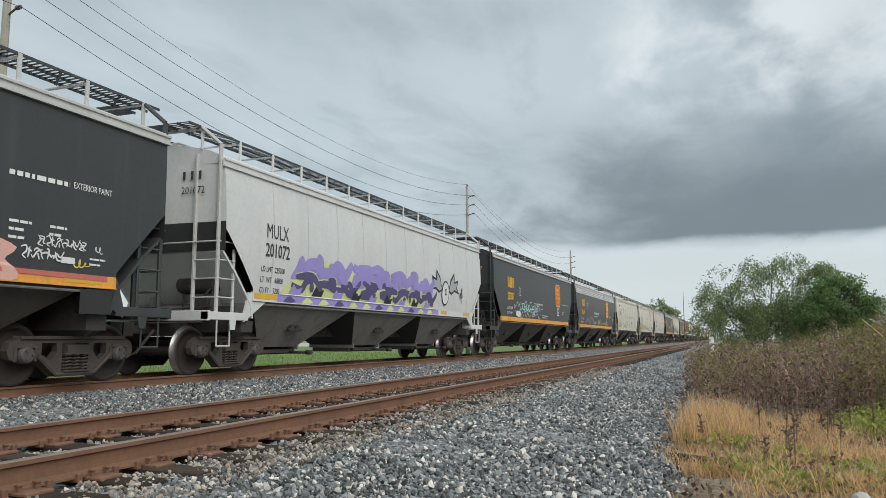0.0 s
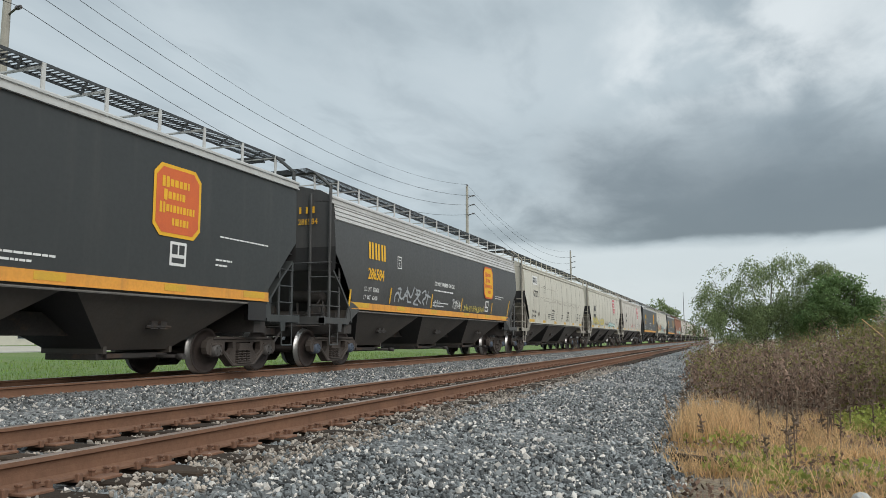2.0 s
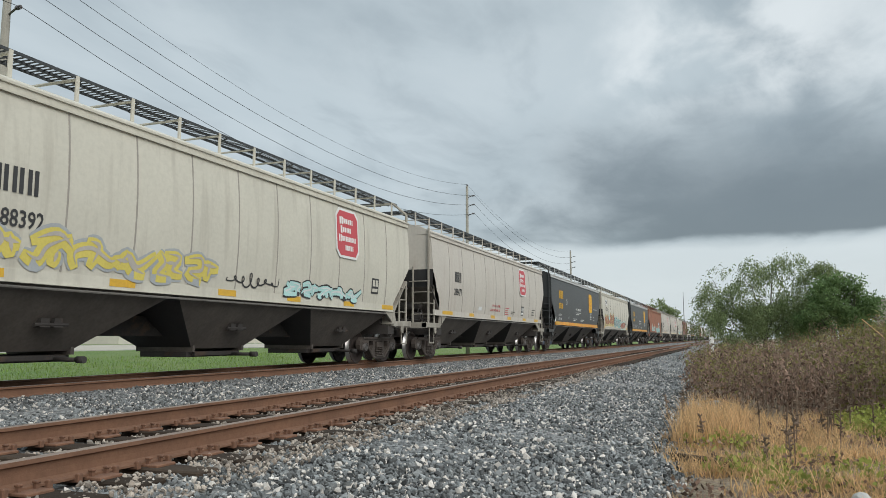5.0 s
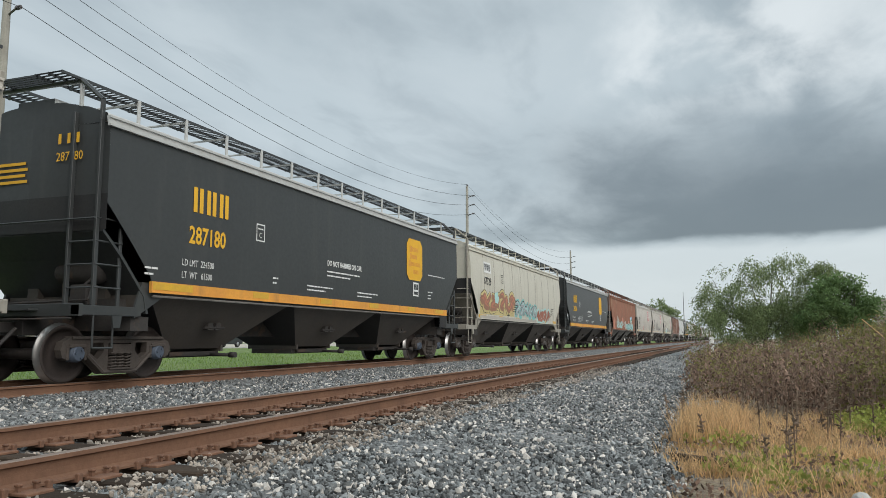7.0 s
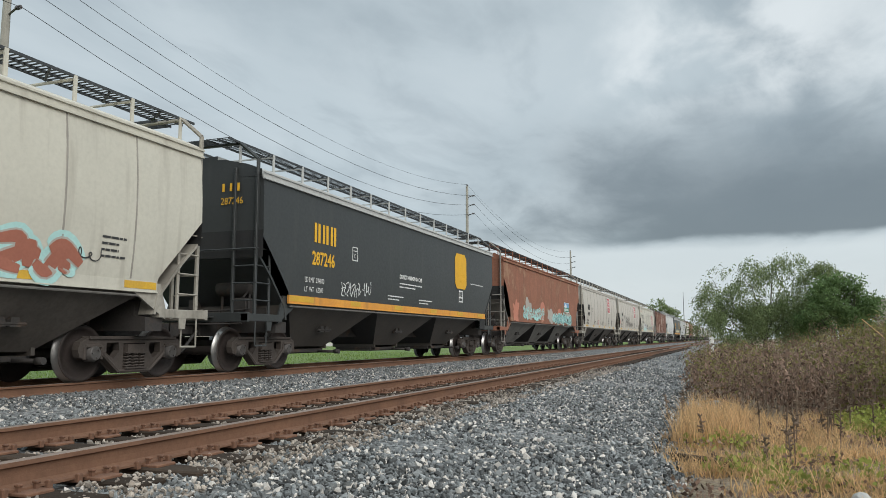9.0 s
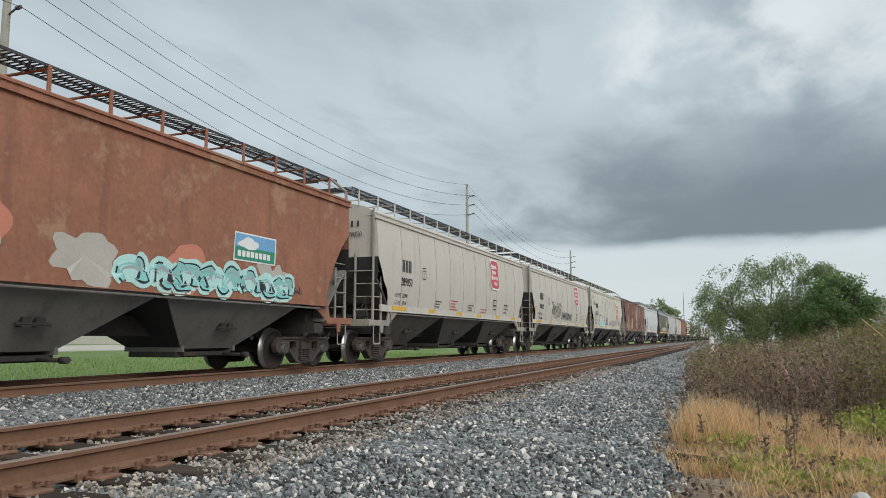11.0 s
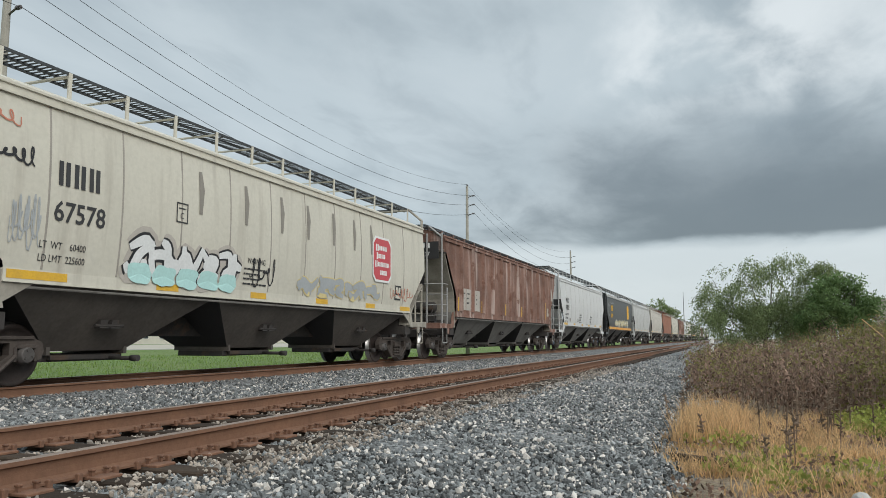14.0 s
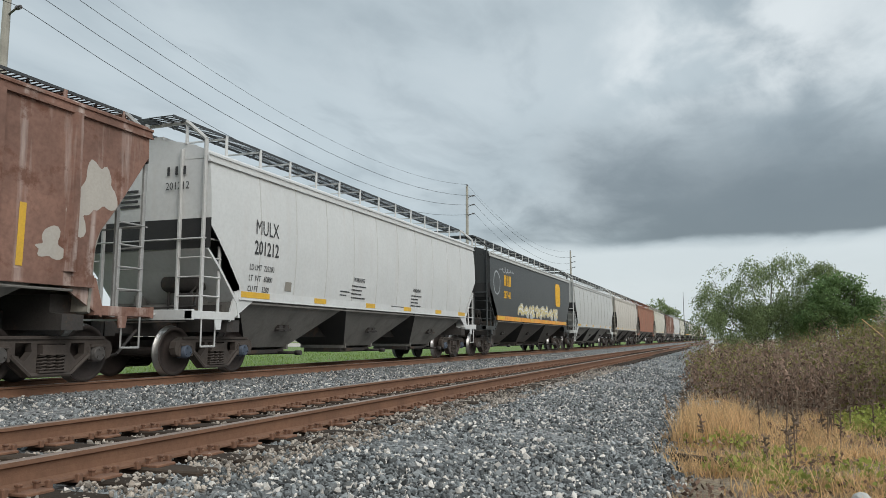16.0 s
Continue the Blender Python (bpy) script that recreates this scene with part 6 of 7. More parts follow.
class Side:
    """The camera's side of one wagon, to lay paint on: x from the leading end, z above the rail."""

    def __init__(self, i, dx=0.0):
        self.dx = dx
        self.car, self.L, self.bulge = TRAIN_CARS[i]
        self.rnd = random.Random(100 + i)

    def at(self, x, z, off):
        y = side_y(max(z, 1.4), self.bulge) + off
        if z < 1.655:
            y = max(y, side_y(1.5, self.bulge) + 0.028 + off)
        return (-self.L / 2 + x + self.dx, -y, z)

    def shape(self, pts, ink, off, name="paint_shape", parent=None):
        """A flat patch of paint with the given outline."""
        bm = bmesh.new()
        cx = sum(p[0] for p in pts) / len(pts)
        cz = sum(p[1] for p in pts) / len(pts)
        vs = [bm.verts.new(self.at(x, z, off)) for x, z in pts]
        c = bm.verts.new(self.at(cx, cz, off))
        for i in range(len(vs)):
            bm.faces.new((vs[i], vs[(i + 1) % len(vs)], c))
        return part(name, mesh_of(bm, name, M[ink]), None, parent or self.car)

    def blob(self, cx, cz, rx, rz, ink, off, wild=0.3, corner=3.0, parent=None, seed=0):
        pts = []
        for k in range(36):
            a = 2 * math.pi * k / 36
            ca, sa = math.cos(a), math.sin(a)
            r = (abs(ca) ** corner + abs(sa) ** corner) ** (-1 / corner)
            r *= 1 + wild * noise.noise((ca * 1.6 + seed * 3.1, sa * 1.6 + seed, cx))
            pts.append((cx + rx * r * ca, max(cz + rz * r * sa, 1.47)))
        return self.shape(pts, ink, off, "paint_shape", parent)

    def stroke(self, pts, w, ink, off, parent=None, name="paint_stroke", taper=False):
        """A ribbon of paint along a line."""
        bm = bmesh.new()
        prev = None
        n = len(pts)
        for i in range(n):
            a, b = pts[max(i - 1, 0)], pts[min(i + 1, n - 1)]
            dx, dz = b[0] - a[0], b[1] - a[1]
            d = math.hypot(dx, dz) or 1
            ww = w * (0.12 + 1.25 * math.sin(math.pi * i / (n - 1)) if taper else 0.65 + 0.5 * math.sin(math.pi * i / (n - 1)))
            nx, nz = -dz / d * ww / 2, dx / d * ww / 2
            x, z = pts[i]
            row = (bm.verts.new(self.at(x + nx, z + nz, off)), bm.verts.new(self.at(x - nx, z - nz, off)))
            if prev:
                bm.faces.new((prev[0], prev[1], row[1], row[0]))
            prev = row
        return part(name, mesh_of(bm, name, M[ink]), None, parent or self.car)

    def scribble(self, x0, x1, z0, z1, ink, w=0.04, loops=5, off=0.012, parent=None, strokes=1):
        """A looping hand-sprayed line."""
        r = self.rnd
        for q in range(strokes):
            pts = []
            n = loops * 14
            p1, p2 = r.uniform(0, 6), r.uniform(0, 6)
            for i in range(n + 1):
                u = i / n
                a = u * loops * 2 * math.pi + p1
                amp = 0.5 * (z1 - z0) * (0.55 + 0.4 * math.sin(u * 9 + p2))
                x = x0 + (x1 - x0) * u + 0.35 * (x1 - x0) / loops * math.cos(a)
                z = (z0 + z1) / 2 + amp * math.sin(a) + 0.1 * (z1 - z0) * math.sin(u * 23 + p2)
                pts.append((min(max(x, x0), x1), min(max(z, z0), z1)))
            self.stroke(pts, w, ink, off + 0.001 * q, parent)

    def letters(self, x0, x1, z0, z1, n, fill, edge, glow=None, inner=None, wild=0.35, edge_w=0.06, halo=0.17, thin=1.0):
        """A row of fat hooked strokes with an outline, a halo and a highlight, as sprayed work that cannot be read."""
        root = None
        r = self.rnd
        step, hgt = (x1 - x0) / n, z1 - z0
        fat = min(step * 0.26, hgt * 0.26) * thin
        bones = (
            (((0.0, 0.15), (0.3, 0.75), (0.75, 0.35), (1.1, 0.95)), ((0.15, 0.9), (0.5, 0.2), (0.95, 0.05)), ((-0.1, 0.5), (0.35, 0.45))),
            (((-0.1, 0.85), (0.35, 1.0), (0.55, 0.55), (0.2, 0.3), (0.6, 0.0)), ((0.5, 0.75), (1.15, 0.6)), ((0.75, 1.0), (0.85, 0.1))),
            (((0.1, 0.0), (-0.05, 0.5), (0.4, 0.65), (0.9, 0.3), (1.1, 0.5)), ((0.3, 1.0), (0.65, 0.85), (0.6, 0.1))),
            (((0.0, 0.95), (0.45, 0.5), (0.1, 0.1), (0.8, 0.0)), ((0.35, 0.9), (0.9, 0.75), (0.7, 0.35), (1.1, 0.15)), ((0.2, 0.55), (0.75, 0.6))),
            (((-0.1, 0.3), (0.25, 0.1), (0.5, 0.6), (0.95, 0.9)), ((0.1, 0.75), (0.6, 0.95), (1.05, 0.45)), ((0.65, 0.5), (0.75, 0.0))),
        )

        def curve(pts):
            out = []
            for k in range(len(pts) - 1):
                p0, p1, p2, p3 = pts[max(k - 1, 0)], pts[k], pts[k + 1], pts[min(k + 2, len(pts) - 1)]
                for q in range(5):
                    t = q / 5
                    out.append(tuple(0.5 * (2 * p1[c] + (p2[c] - p0[c]) * t + (2 * p0[c] - 5 * p1[c] + 4 * p2[c] - p3[c]) * t * t + (3 * p1[c] - p0[c] - 3 * p2[c] + p3[c]) * t ** 3) for c in (0, 1)))
            return out + [pts[-1]]
        m_ = fat * 0.5 + edge_w
        for i in range(n):
            cx = x0 + step * i
            lift = r.uniform(0.0, 0.10 + 0.2 * wild)
            lines = []
            for bone in bones[(i * 3 + int(x0 * 7)) % 5]:
                j_ = [(px + r.uniform(-0.08, 0.08) * (1 + wild), min(max(pz * (1 - lift) + r.uniform(-0.06, 0.06), 0), 1)) for px, pz in bone]
                lines.append([(cx + step * (0.06 + 0.88 * px) + 0.12 * step * (pz - 0.5), z0 + m_ + (hgt - 2 * m_) * pz) for px, pz in curve(j_)])
            d = 0.0014 * (i % 2)
            for k, ln in enumerate(lines):
                if glow:
                    g = self.stroke(ln, fat + 2 * edge_w + halo, glow, 0.005 + d + 0.0004 * k, root)
                    root = root or g
                if edge_w > 0:
                    e = self.stroke(ln, fat + 2 * edge_w, edge, 0.0095 + d + 0.0004 * k, root)
                    root = root or e
            for k, ln in enumerate(lines):
                e = self.stroke(ln, fat, fill, 0.014 + d + 0.0004 * k, root)
                root = root or e
                if inner:
                    self.stroke([(x + fat * 0.16, z + fat * 0.14) for x, z in ln[1:-1]], fat * 0.24, inner, 0.0185 + d, root, taper=True)
        root["label"] = "sprayed graffiti on the wagon's side"
        root.name = "graffiti"
        return root

    def strip(self, x0, x1, lo, hi, ink, off, parent=None, n=80):
        """A long patch of paint between two wavering edges."""
        bm = bmesh.new()
        prev = None
        for i in range(n + 1):
            x = x0 + (x1 - x0) * i / n
            a, b = lo(x), hi(x)
            row = [bm.verts.new(self.at(x, a + (b - a) * k / 3, off)) for k in range(4)]
            if prev:
                for k in range(3):
                    bm.faces.new((prev[k], row[k], row[k + 1], prev[k + 1]))
            prev = row
        return part("paint_shape", mesh_of(bm, "paint_shape", M[ink]), None, parent or self.car)

    def text(self, body, x, z, size, ink, bold=0.0, sq=0.85):
        letter(self.car, self.L, self.bulge, body, x + self.dx, z, size, ink, bold, "lettering", sq)

    def bars(self, x, z, w, h, n, ink):
        mark_bars(self.car, self.L, self.bulge, x + self.dx, z, w, h, n, ink)

    def mark(self, x, z, h, w, ink, count=3, backing=None):
        owner_mark(self.car, self.L, self.bulge, x + self.dx, z, h, w, ink, count, backing)

    def emblem(self, x, z, ring, fill, bars, w=1.22, h=1.26):
        emblem(self.car, self.L, self.bulge, x + self.dx, z, w, h, ring, fill, bars)

    def plate(self, x, z, ink, w=0.30, h=0.36):
        """A small framed square with a letter."""
        for pts in (((0, 0), (w, 0), (w, 0.025), (0, 0.025)), ((0, h - 0.025), (w, h - 0.025), (w, h), (0, h)), ((0, 0), (0.025, 0), (0.025, h), (0, h)), ((w - 0.025, 0), (w, 0), (w, h), (w - 0.025, h))):
            self.shape([(x + a, z + b) for a, b in pts], ink, 0.009, "stencil_frame")
        self.text("C", x + w * 0.32, z + h * 0.2, h * 0.45, ink, 0.004)
        self.bars(x + 0.06, z + h * 0.68, w * 0.6, 0.07, 1, ink)

    def panel(self, x, z, ink, back):
        """A consolidated stencil: a dark square with pale fields."""
        self.shape([(x, z), (x + 0.42, z), (x + 0.42, z + 0.42), (x, z + 0.42)], ink, 0.009, "stencil_panel")
        for a, b, c, d in ((0.05, 0.2, 0.19, 0.37), (0.23, 0.2, 0.37, 0.37), (0.05, 0.05, 0.37, 0.14)):
            self.shape([(x + a, z + b), (x + c, z + b), (x + c, z + d), (x + a, z + d)], back, 0.0115, "stencil_field")

    def end_number(self, body, ink):
        """Number and bars on the leading end sheet."""
        me = text_mesh(body, 0.21, 0.003).copy()
        m = Matrix.Translation((-self.L / 2 + 0.915, -0.55, 3.52)) @ Euler((radians(90), 0, radians(-90))).to_matrix().to_4x4() @ Matrix.Diagonal((0.9, 1, 1, 1))
        me.transform(m)
        me.materials.clear()
        me.materials.append(M[ink])
        part("lettering", me, None, self.car)
        for k in range(3):
            bm = bmesh.new()
            x = -self.L / 2 + 0.918
            y0 = -0.58 - 0.19 * k
            box(bm, (x - 0.002, y0 - 0.06, 3.80), (x, y0, 3.97))
            part("mark_block", mesh_of(bm, "mark_block", M[ink]), None, self.car)
        for k in range(4):
            bm = bmesh.new()
            box(bm, (x - 0.002, 0.1 - 0.05 * (k % 2), 3.52 - 0.1 * k), (x, 0.75, 3.57 - 0.1 * k))
            part("stencil_bar", mesh_of(bm, "stencil_bar", M[ink]), None, self.car)


def weights(s, x, z, ink, a, b, c=None):
    s.text("LD LMT  " + a, x, z, 0.17, ink, 0.002, 0.75)
    s.text("LT  WT   " + b, x, z - 0.22, 0.17, ink, 0.002, 0.75)
    if c:
        s.text("CU FT    " + c, x, z - 0.44, 0.17, ink, 0.002, 0.75)


def warning(s, x, z, ink, word="WARNING"):
    s.text(word, x + 0.1, z, 0.16, ink, 0.002, 0.8)
    s.bars(x, z - 0.13, 0.8, 0.1, 4, ink)


def lettering():
    # the leading charcoal wagon
    s = Side(0)
    s.text("EXTERIOR PAINT", 15.32, 2.9, 0.135, "ink_white", 0.004, 0.72)
    s.bars(14.25, 2.9, 1.0, 0.2, 1, "ink_white")
    s.bars(14.3, 2.26, 0.35, 0.11, 3, "ink_white")
    s.bars(14.95, 2.26, 0.3, 0.11, 2, "ink_white")
    s.blob(13.6, 1.75, 0.85, 0.3, "g_pink", 0.009, 0.4)
    s.letters(14.5, 15.2, 1.78, 1.98, 4, "g_white", "g_white", None, None, 0.5, 0.0, thin=0.5)
    s.letters(14.75, 15.62, 1.98, 2.16, 6, "g_white", "g_white", None, None, 0.5, 0.0, thin=0.5)
    s.scribble(15.3, 15.7, 1.72, 1.86, "g_yellow", 0.02, 4)
    s.scribble(15.78, 15.93, 1.95, 2.1, "g_white", 0.015, 2)
    s.shape([(15.18, 1.78), (15.42, 1.78), (15.42, 1.87), (15.18, 1.87)], "g_white", 0.016, "sticker")
    s.shape([(12.5, 1.60), (16.05, 1.56), (16.05, 1.645), (12.5, 1.645)], "g_salmon", 0.003, "paint_shape")
    s.bars(15.7, 1.87, 0.3, 0.08, 2, "ink_white")
    # pale grey wagon with violet lettering
    s = Side(1)
    s.text("MULX", 2.34, 2.80, 0.44, "ink_black", 0.003, 0.72)
    s.text("201072", 2.32, 2.41, 0.40, "ink_black", 0.006, 0.78)
    weights(s, 2.2, 2.08, "ink_black", "225200", "60800", "5200")
    s.end_number("201072", "ink_black")
    def spiky(base, amp, f, seed):
        return lambda x: base + amp * noise.noise((x * f, seed, 0)) + 0.5 * amp * noise.noise((x * f * 3.3, seed, 7))
    env = lambda x: min(1.0, (x - 2.95) / 1.0, (12.35 - x) / 1.6)
    lime_top, violet_top = spiky(2.42, 0.26, 0.9, 3), spiky(2.36, 0.42, 1.15, 8)
    s.strip(2.95, 12.35, lambda x: 1.655, lambda x: 1.66 + (lime_top(x) - 1.66) * max(env(x), 0.02), "g_lime", 0.004)
    s.letters(3.9, 12.0, 1.95, 2.78, 7, "g_violet", "g_violet", None, None, 0.5, 0.04)
    for k in range(9):
        cx = 3.7 + 0.95 * k
        s.strip(cx - 0.36, cx + 0.36, lambda x: 2.0, lambda x, c=cx: 2.02 + max(0.02, (violet_top(x) - 2.02) * (1 - ((x - c) / 0.37) ** 2)), "g_violet", 0.0062 + 0.0006 * (k % 2), n=14)
    s.letters(3.5, 12.1, 1.66, 2.30, 8, "g_purple", "g_lime", None, None, 0.8, 0.022)
    for k in range(9):
        cx = 3.6 + 0.98 * k
        s.shape([(cx - 0.3, 1.67), (cx - 0.12, 1.9 + 0.05 * math.sin(k * 3)), (cx + 0.02, 1.78), (cx + 0.26, 1.84), (cx + 0.16, 1.67)], "g_black" if k % 2 else "g_violet", 0.0215)
    s.strip(2.9, 12.5, lambda x: 1.475, lambda x: 1.645, "g_violet", 0.003)
    for k in range(12):
        cx = 3.1 + 0.76 * k
        s.shape([(cx, 1.48), (cx + 0.16, 1.60), (cx + 0.30, 1.62), (cx + 0.52, 1.52), (cx + 0.34, 1.48)], "g_lime" if k % 3 else "g_purple", 0.0075)
    s.stroke([(3.0 + 0.4 * k, 1.648 + 0.004 * (k % 2)) for k in range(24)], 0.022, "g_white", 0.026)
    for sx, cx in ((-1, 12.75), (1, 13.35)):
        s.shape([(cx, 2.30), (cx + sx * 0.2, 2.72), (cx + sx * 0.55, 2.98), (cx + sx * 0.62, 2.66), (cx + sx * 0.98, 2.75), (cx + sx * 0.85, 2.45), (cx + sx * 1.1, 2.25), (cx + sx * 0.6, 2.32), (cx + sx * 0.3, 2.2)], "g_black", 0.009, "paint_shape")
        s.shape([(cx + sx * 0.06, 2.34), (cx + sx * 0.24, 2.66), (cx + sx * 0.5, 2.86), (cx + sx * 0.56, 2.6), (cx + sx * 0.86, 2.65), (cx + sx * 0.76, 2.44), (cx + sx * 0.9, 2.33), (cx + sx * 0.6, 2.38), (cx + sx * 0.3, 2.27)], "g_silver", 0.013, "paint_shape")
    s.blob(13.05, 2.22, 0.36, 0.42, "g_black", 0.016, 0.0, 2.0)
    s.blob(13.05, 2.22, 0.31, 0.37, "g_white", 0.019, 0.0, 2.0)
    s.blob(13.07, 2.26, 0.1, 0.12, "g_black", 0.022, 0.0, 2.0)
    s.blob(13.07, 2.26, 0.055, 0.07, "g_white", 0.025, 0.0, 2.0)
    s.scribble(14.5, 14.85, 1.95, 2.5, "ink_black", 0.018, 6)
    # charcoal wagon with an outlined tag
    s = Side(2)
    s.mark(3.04, 2.93, 0.46, 1.14, "ink_yellow")
    s.text("287007", 3.02, 2.40, 0.46, "ink_yellow", 0.010, 0.80)
    weights(s, 2.95, 1.98, "ink_white", "224200", "61800")
    s.plate(4.95, 2.66, "ink_white")
    s.end_number("287007", "ink_yellow")
    s.letters(4.3, 9.1, 1.62, 2.50, 6, "p_dark", "g_white", None, None, 0.3, 0.035)
    s.scribble(5.3, 8.6, 1.95, 2.3, "g_aqua", 0.05, 9, 0.022, strokes=2)
    s.scribble(5.2, 8.9, 1.9, 2.35, "g_teal", 0.03, 8, 0.024)
    s.blob(4.75, 1.80, 0.5, 0.13, "g_white", 0.026, 0.5, 2.0)
    s.scribble(4.05, 4.8, 1.95, 2.3, "g_white", 0.02, 4)
    s.text("DO NOT HAMMER ON CAR", 8.0, 2.33, 0.17, "ink_white", 0.004, 0.8)
    s.bars(8.2, 2.17, 1.5, 0.11, 1, "ink_white")
    s.bars(7.0, 1.86, 1.2, 0.1, 2, "ink_white")
    s.bars(9.6, 1.84, 1.3, 0.1, 2, "ink_white")
    s.emblem(13.4, 3.07, "ink_yellow", "ink_orange", "ink_yellow")
    s.bars(14.6, 2.6, 1.6, 0.08, 1, "ink_white")
    s.panel(13.25, 1.95, "ink_white", "p_dark")
    s.bars(14.5, 2.15, 0.5, 0.1, 2, "ink_white")
    # round-sided charcoal wagon
    s = Side(3)
    s.mark(2.8, 2.83, 0.46, 1.16, "ink_yellow")
    s.text("286584", 2.8, 2.29, 0.42, "ink_yellow", 0.009, 0.80)
    weights(s, 2.65, 1.95, "ink_white", "223600", "62400")
    s.plate(4.7, 2.72, "ink_white")
    s.end_number("286584", "ink_yellow")
    for x, z in ((1.82, 1.5), (4.28, 1.68), (7.5, 1.68), (10.45, 1.68), (14.15, 1.68)):
        s.shape([(x, z), (x + 0.09, z), (x + 0.09 + 0.02, z + 0.45), (x + 0.02, z + 0.45)], "yellow", 0.009, "reflector")
    x = s.L - 1.98
    s.shape([(x, 1.66), (x + 0.12, 1.66), (x + 0.30, 2.32), (x + 0.18, 2.32)], "yellow", 0.009, "reflector")
    s.letters(4.6, 7.3, 1.70, 2.30, 4, "g_silver", "g_silver", None, None, 0.5, 0.0, thin=0.4)
    s.scribble(7.7, 8.3, 1.72, 2.0, "g_silver", 0.06, 3)
    s.letters(9.5, 10.4, 1.7, 2.1, 4, "g_white", "g_white", None, None, 0.5, 0.0, thin=0.5)
    s.letters(10.7, 13.2, 1.68, 1.94, 12, "g_yellow", "g_yellow", None, None, 0.5, 0.0, thin=0.45)
    s.text("DO NOT HAMMER ON CAR", 7.7, 2.42, 0.19, "ink_white", 0.005, 0.8)
    s.bars(7.7, 2.24, 1.8, 0.13, 1, "ink_white")
    s.bars(7.7, 1.85, 1.4, 0.1, 2, "ink_white")
    s.emblem(13.63, 2.9, "ink_orange", "ink_yellow", "ink_orange")
    s.panel(13.3, 1.75, "ink_white", "p_dark2")
    s.bars(14.6, 2.4, 1.2, 0.08, 2, "ink_white")
    # cream wagon with a white panel
    s = Side(4)
    s.mark(2.68, 3.44, 0.28, 0.80, "ink_black", 3, "ink_white")
    s.text("67272", 2.66, 2.77, 0.43, "ink_black", 0.006, 0.92)
    s.text("LT  WT    60200", 2.4, 1.97, 0.16, "ink_black", 0.002, 0.8)
    s.text("LD LMT  225800", 2.4, 1.75, 0.16, "ink_black", 0.002, 0.8)
    s.plate(4.95, 3.05, "ink_black")
    s.end_number("67272", "ink_black")
    warning(s, 6.8, 2.15, "ink_black")
    warning(s, 10.9, 2.15, "ink_black")
    s.bars(6.0, 1.95, 0.6, 0.09, 3, "ink_black")
    s.bars(9.4, 2.0, 0.5, 0.09, 3, "ink_black")
    s.text("VENT CAR WHEN UNLOADING", 8.6, 1.53, 0.11, "ink_black", 0.001, 0.75)
    s.panel(14.1, 1.80, "ink_black", "p_cream")
    s.bars(14.8, 2.15, 0.4, 0.09, 3, "ink_black")
    s.shape([(3.75, 1.86), (4.0, 1.86), (4.0, 2.02), (3.75, 2.02)], "g_grime", 0.02, "card_holder")
    for q, (xa, xb, z, w) in enumerate(((4.2, 15.2, 2.78, 0.05), (5.0, 14.8, 2.62, 0.16), (3.2, 8.5, 3.3, 0.04))):
        tide = lambda x, z=z, q=q: z + 0.13 * noise.noise((x * 1.5, q, 0)) + 0.07 * noise.noise((x * 4.7, q, 3))
        s.strip(xa, xb, tide, lambda x, w=w, q=q: tide(x) + 0.012 + w * max(0.0, 0.35 + noise.noise((x * 2.3, q, 9))), "stain", 0.004 + 0.0008 * q, n=120)
    # cream wagon with yellow and aqua tags
    s = Side(5)
    s.mark(2.78, 2.66, 0.36, 0.72, "ink_black")
    s.text("288392", 2.75, 2.2, 0.34, "ink_black", 0.005, 0.82)
    s.end_number("288392", "ink_black")
    s.letters(2.4, 7.4, 1.56, 2.35, 6, "g_yellow", "g_silver", None, "g_bone", 0.45, 0.05)
    s.scribble(7.8, 9.6, 1.7, 2.0, "ink_black", 0.03, 7)
    s.letters(9.8, 13.4, 1.56, 2.05, 5, "g_aqua", "ink_black", None, "g_white", 0.45, 0.035)
    s.emblem(12.65, 3.33, "ink_white", "ink_red", "ink_white")
    s.panel(14.1, 1.9, "ink_black", "p_cream")
    # warm grey wagon with a red emblem
    s = Side(6)
    s.mark(3.1, 2.68, 0.36, 0.72, "ink_black")
    s.text("288471", 3.05, 2.22, 0.34, "ink_black", 0.005, 0.82)
    s.emblem(12.48, 3.28, "ink_white", "ink_red", "ink_white")
    s.text("OPEN HATCH COVERS", 7.7, 1.98, 0.14, "ink_red", 0.002, 0.8)
    s.text("BEFORE UNLOADING CAR", 7.5, 1.8, 0.14, "ink_red", 0.002, 0.8)
    s.bars(9.6, 1.98, 0.6, 0.09, 4, "ink_red")
    s.bars(10.6, 1.85, 0.6, 0.08, 2, "ink_black")
    s.panel(12.3, 1.75, "ink_black", "ink_white")
    s.bars(14.3, 2.05, 0.6, 0.12, 3, "ink_black")
    s.shape([(5.9, 1.78), (6.3, 1.78), (6.3, 1.92), (5.9, 1.92)], "g_white", 0.012, "sticker")
    # charcoal wagon
    s = Side(7)
    s.mark(2.97, 2.97, 0.46, 1.12, "ink_yellow")
    s.text("287180", 2.9, 2.40, 0.44, "ink_yellow", 0.010, 0.80)
    weights(s, 2.75, 1.98, "ink_white", "224500", "61500")
    s.plate(4.95, 2.68, "ink_white")
    s.end_number("287180", "ink_yellow")
    s.text("DO NOT HAMMER ON CAR", 7.9, 2.44, 0.18, "ink_white", 0.005, 0.8)
    s.bars(7.9, 2.28, 1.7, 0.1, 2, "ink_white")
    s.bars(7.0, 1.88, 1.2, 0.09, 2, "ink_white")
    s.bars(9.5, 1.86, 1.2, 0.09, 2, "ink_white")
    s.bars(5.6, 1.95, 0.2, 0.1, 2, "ink_white")
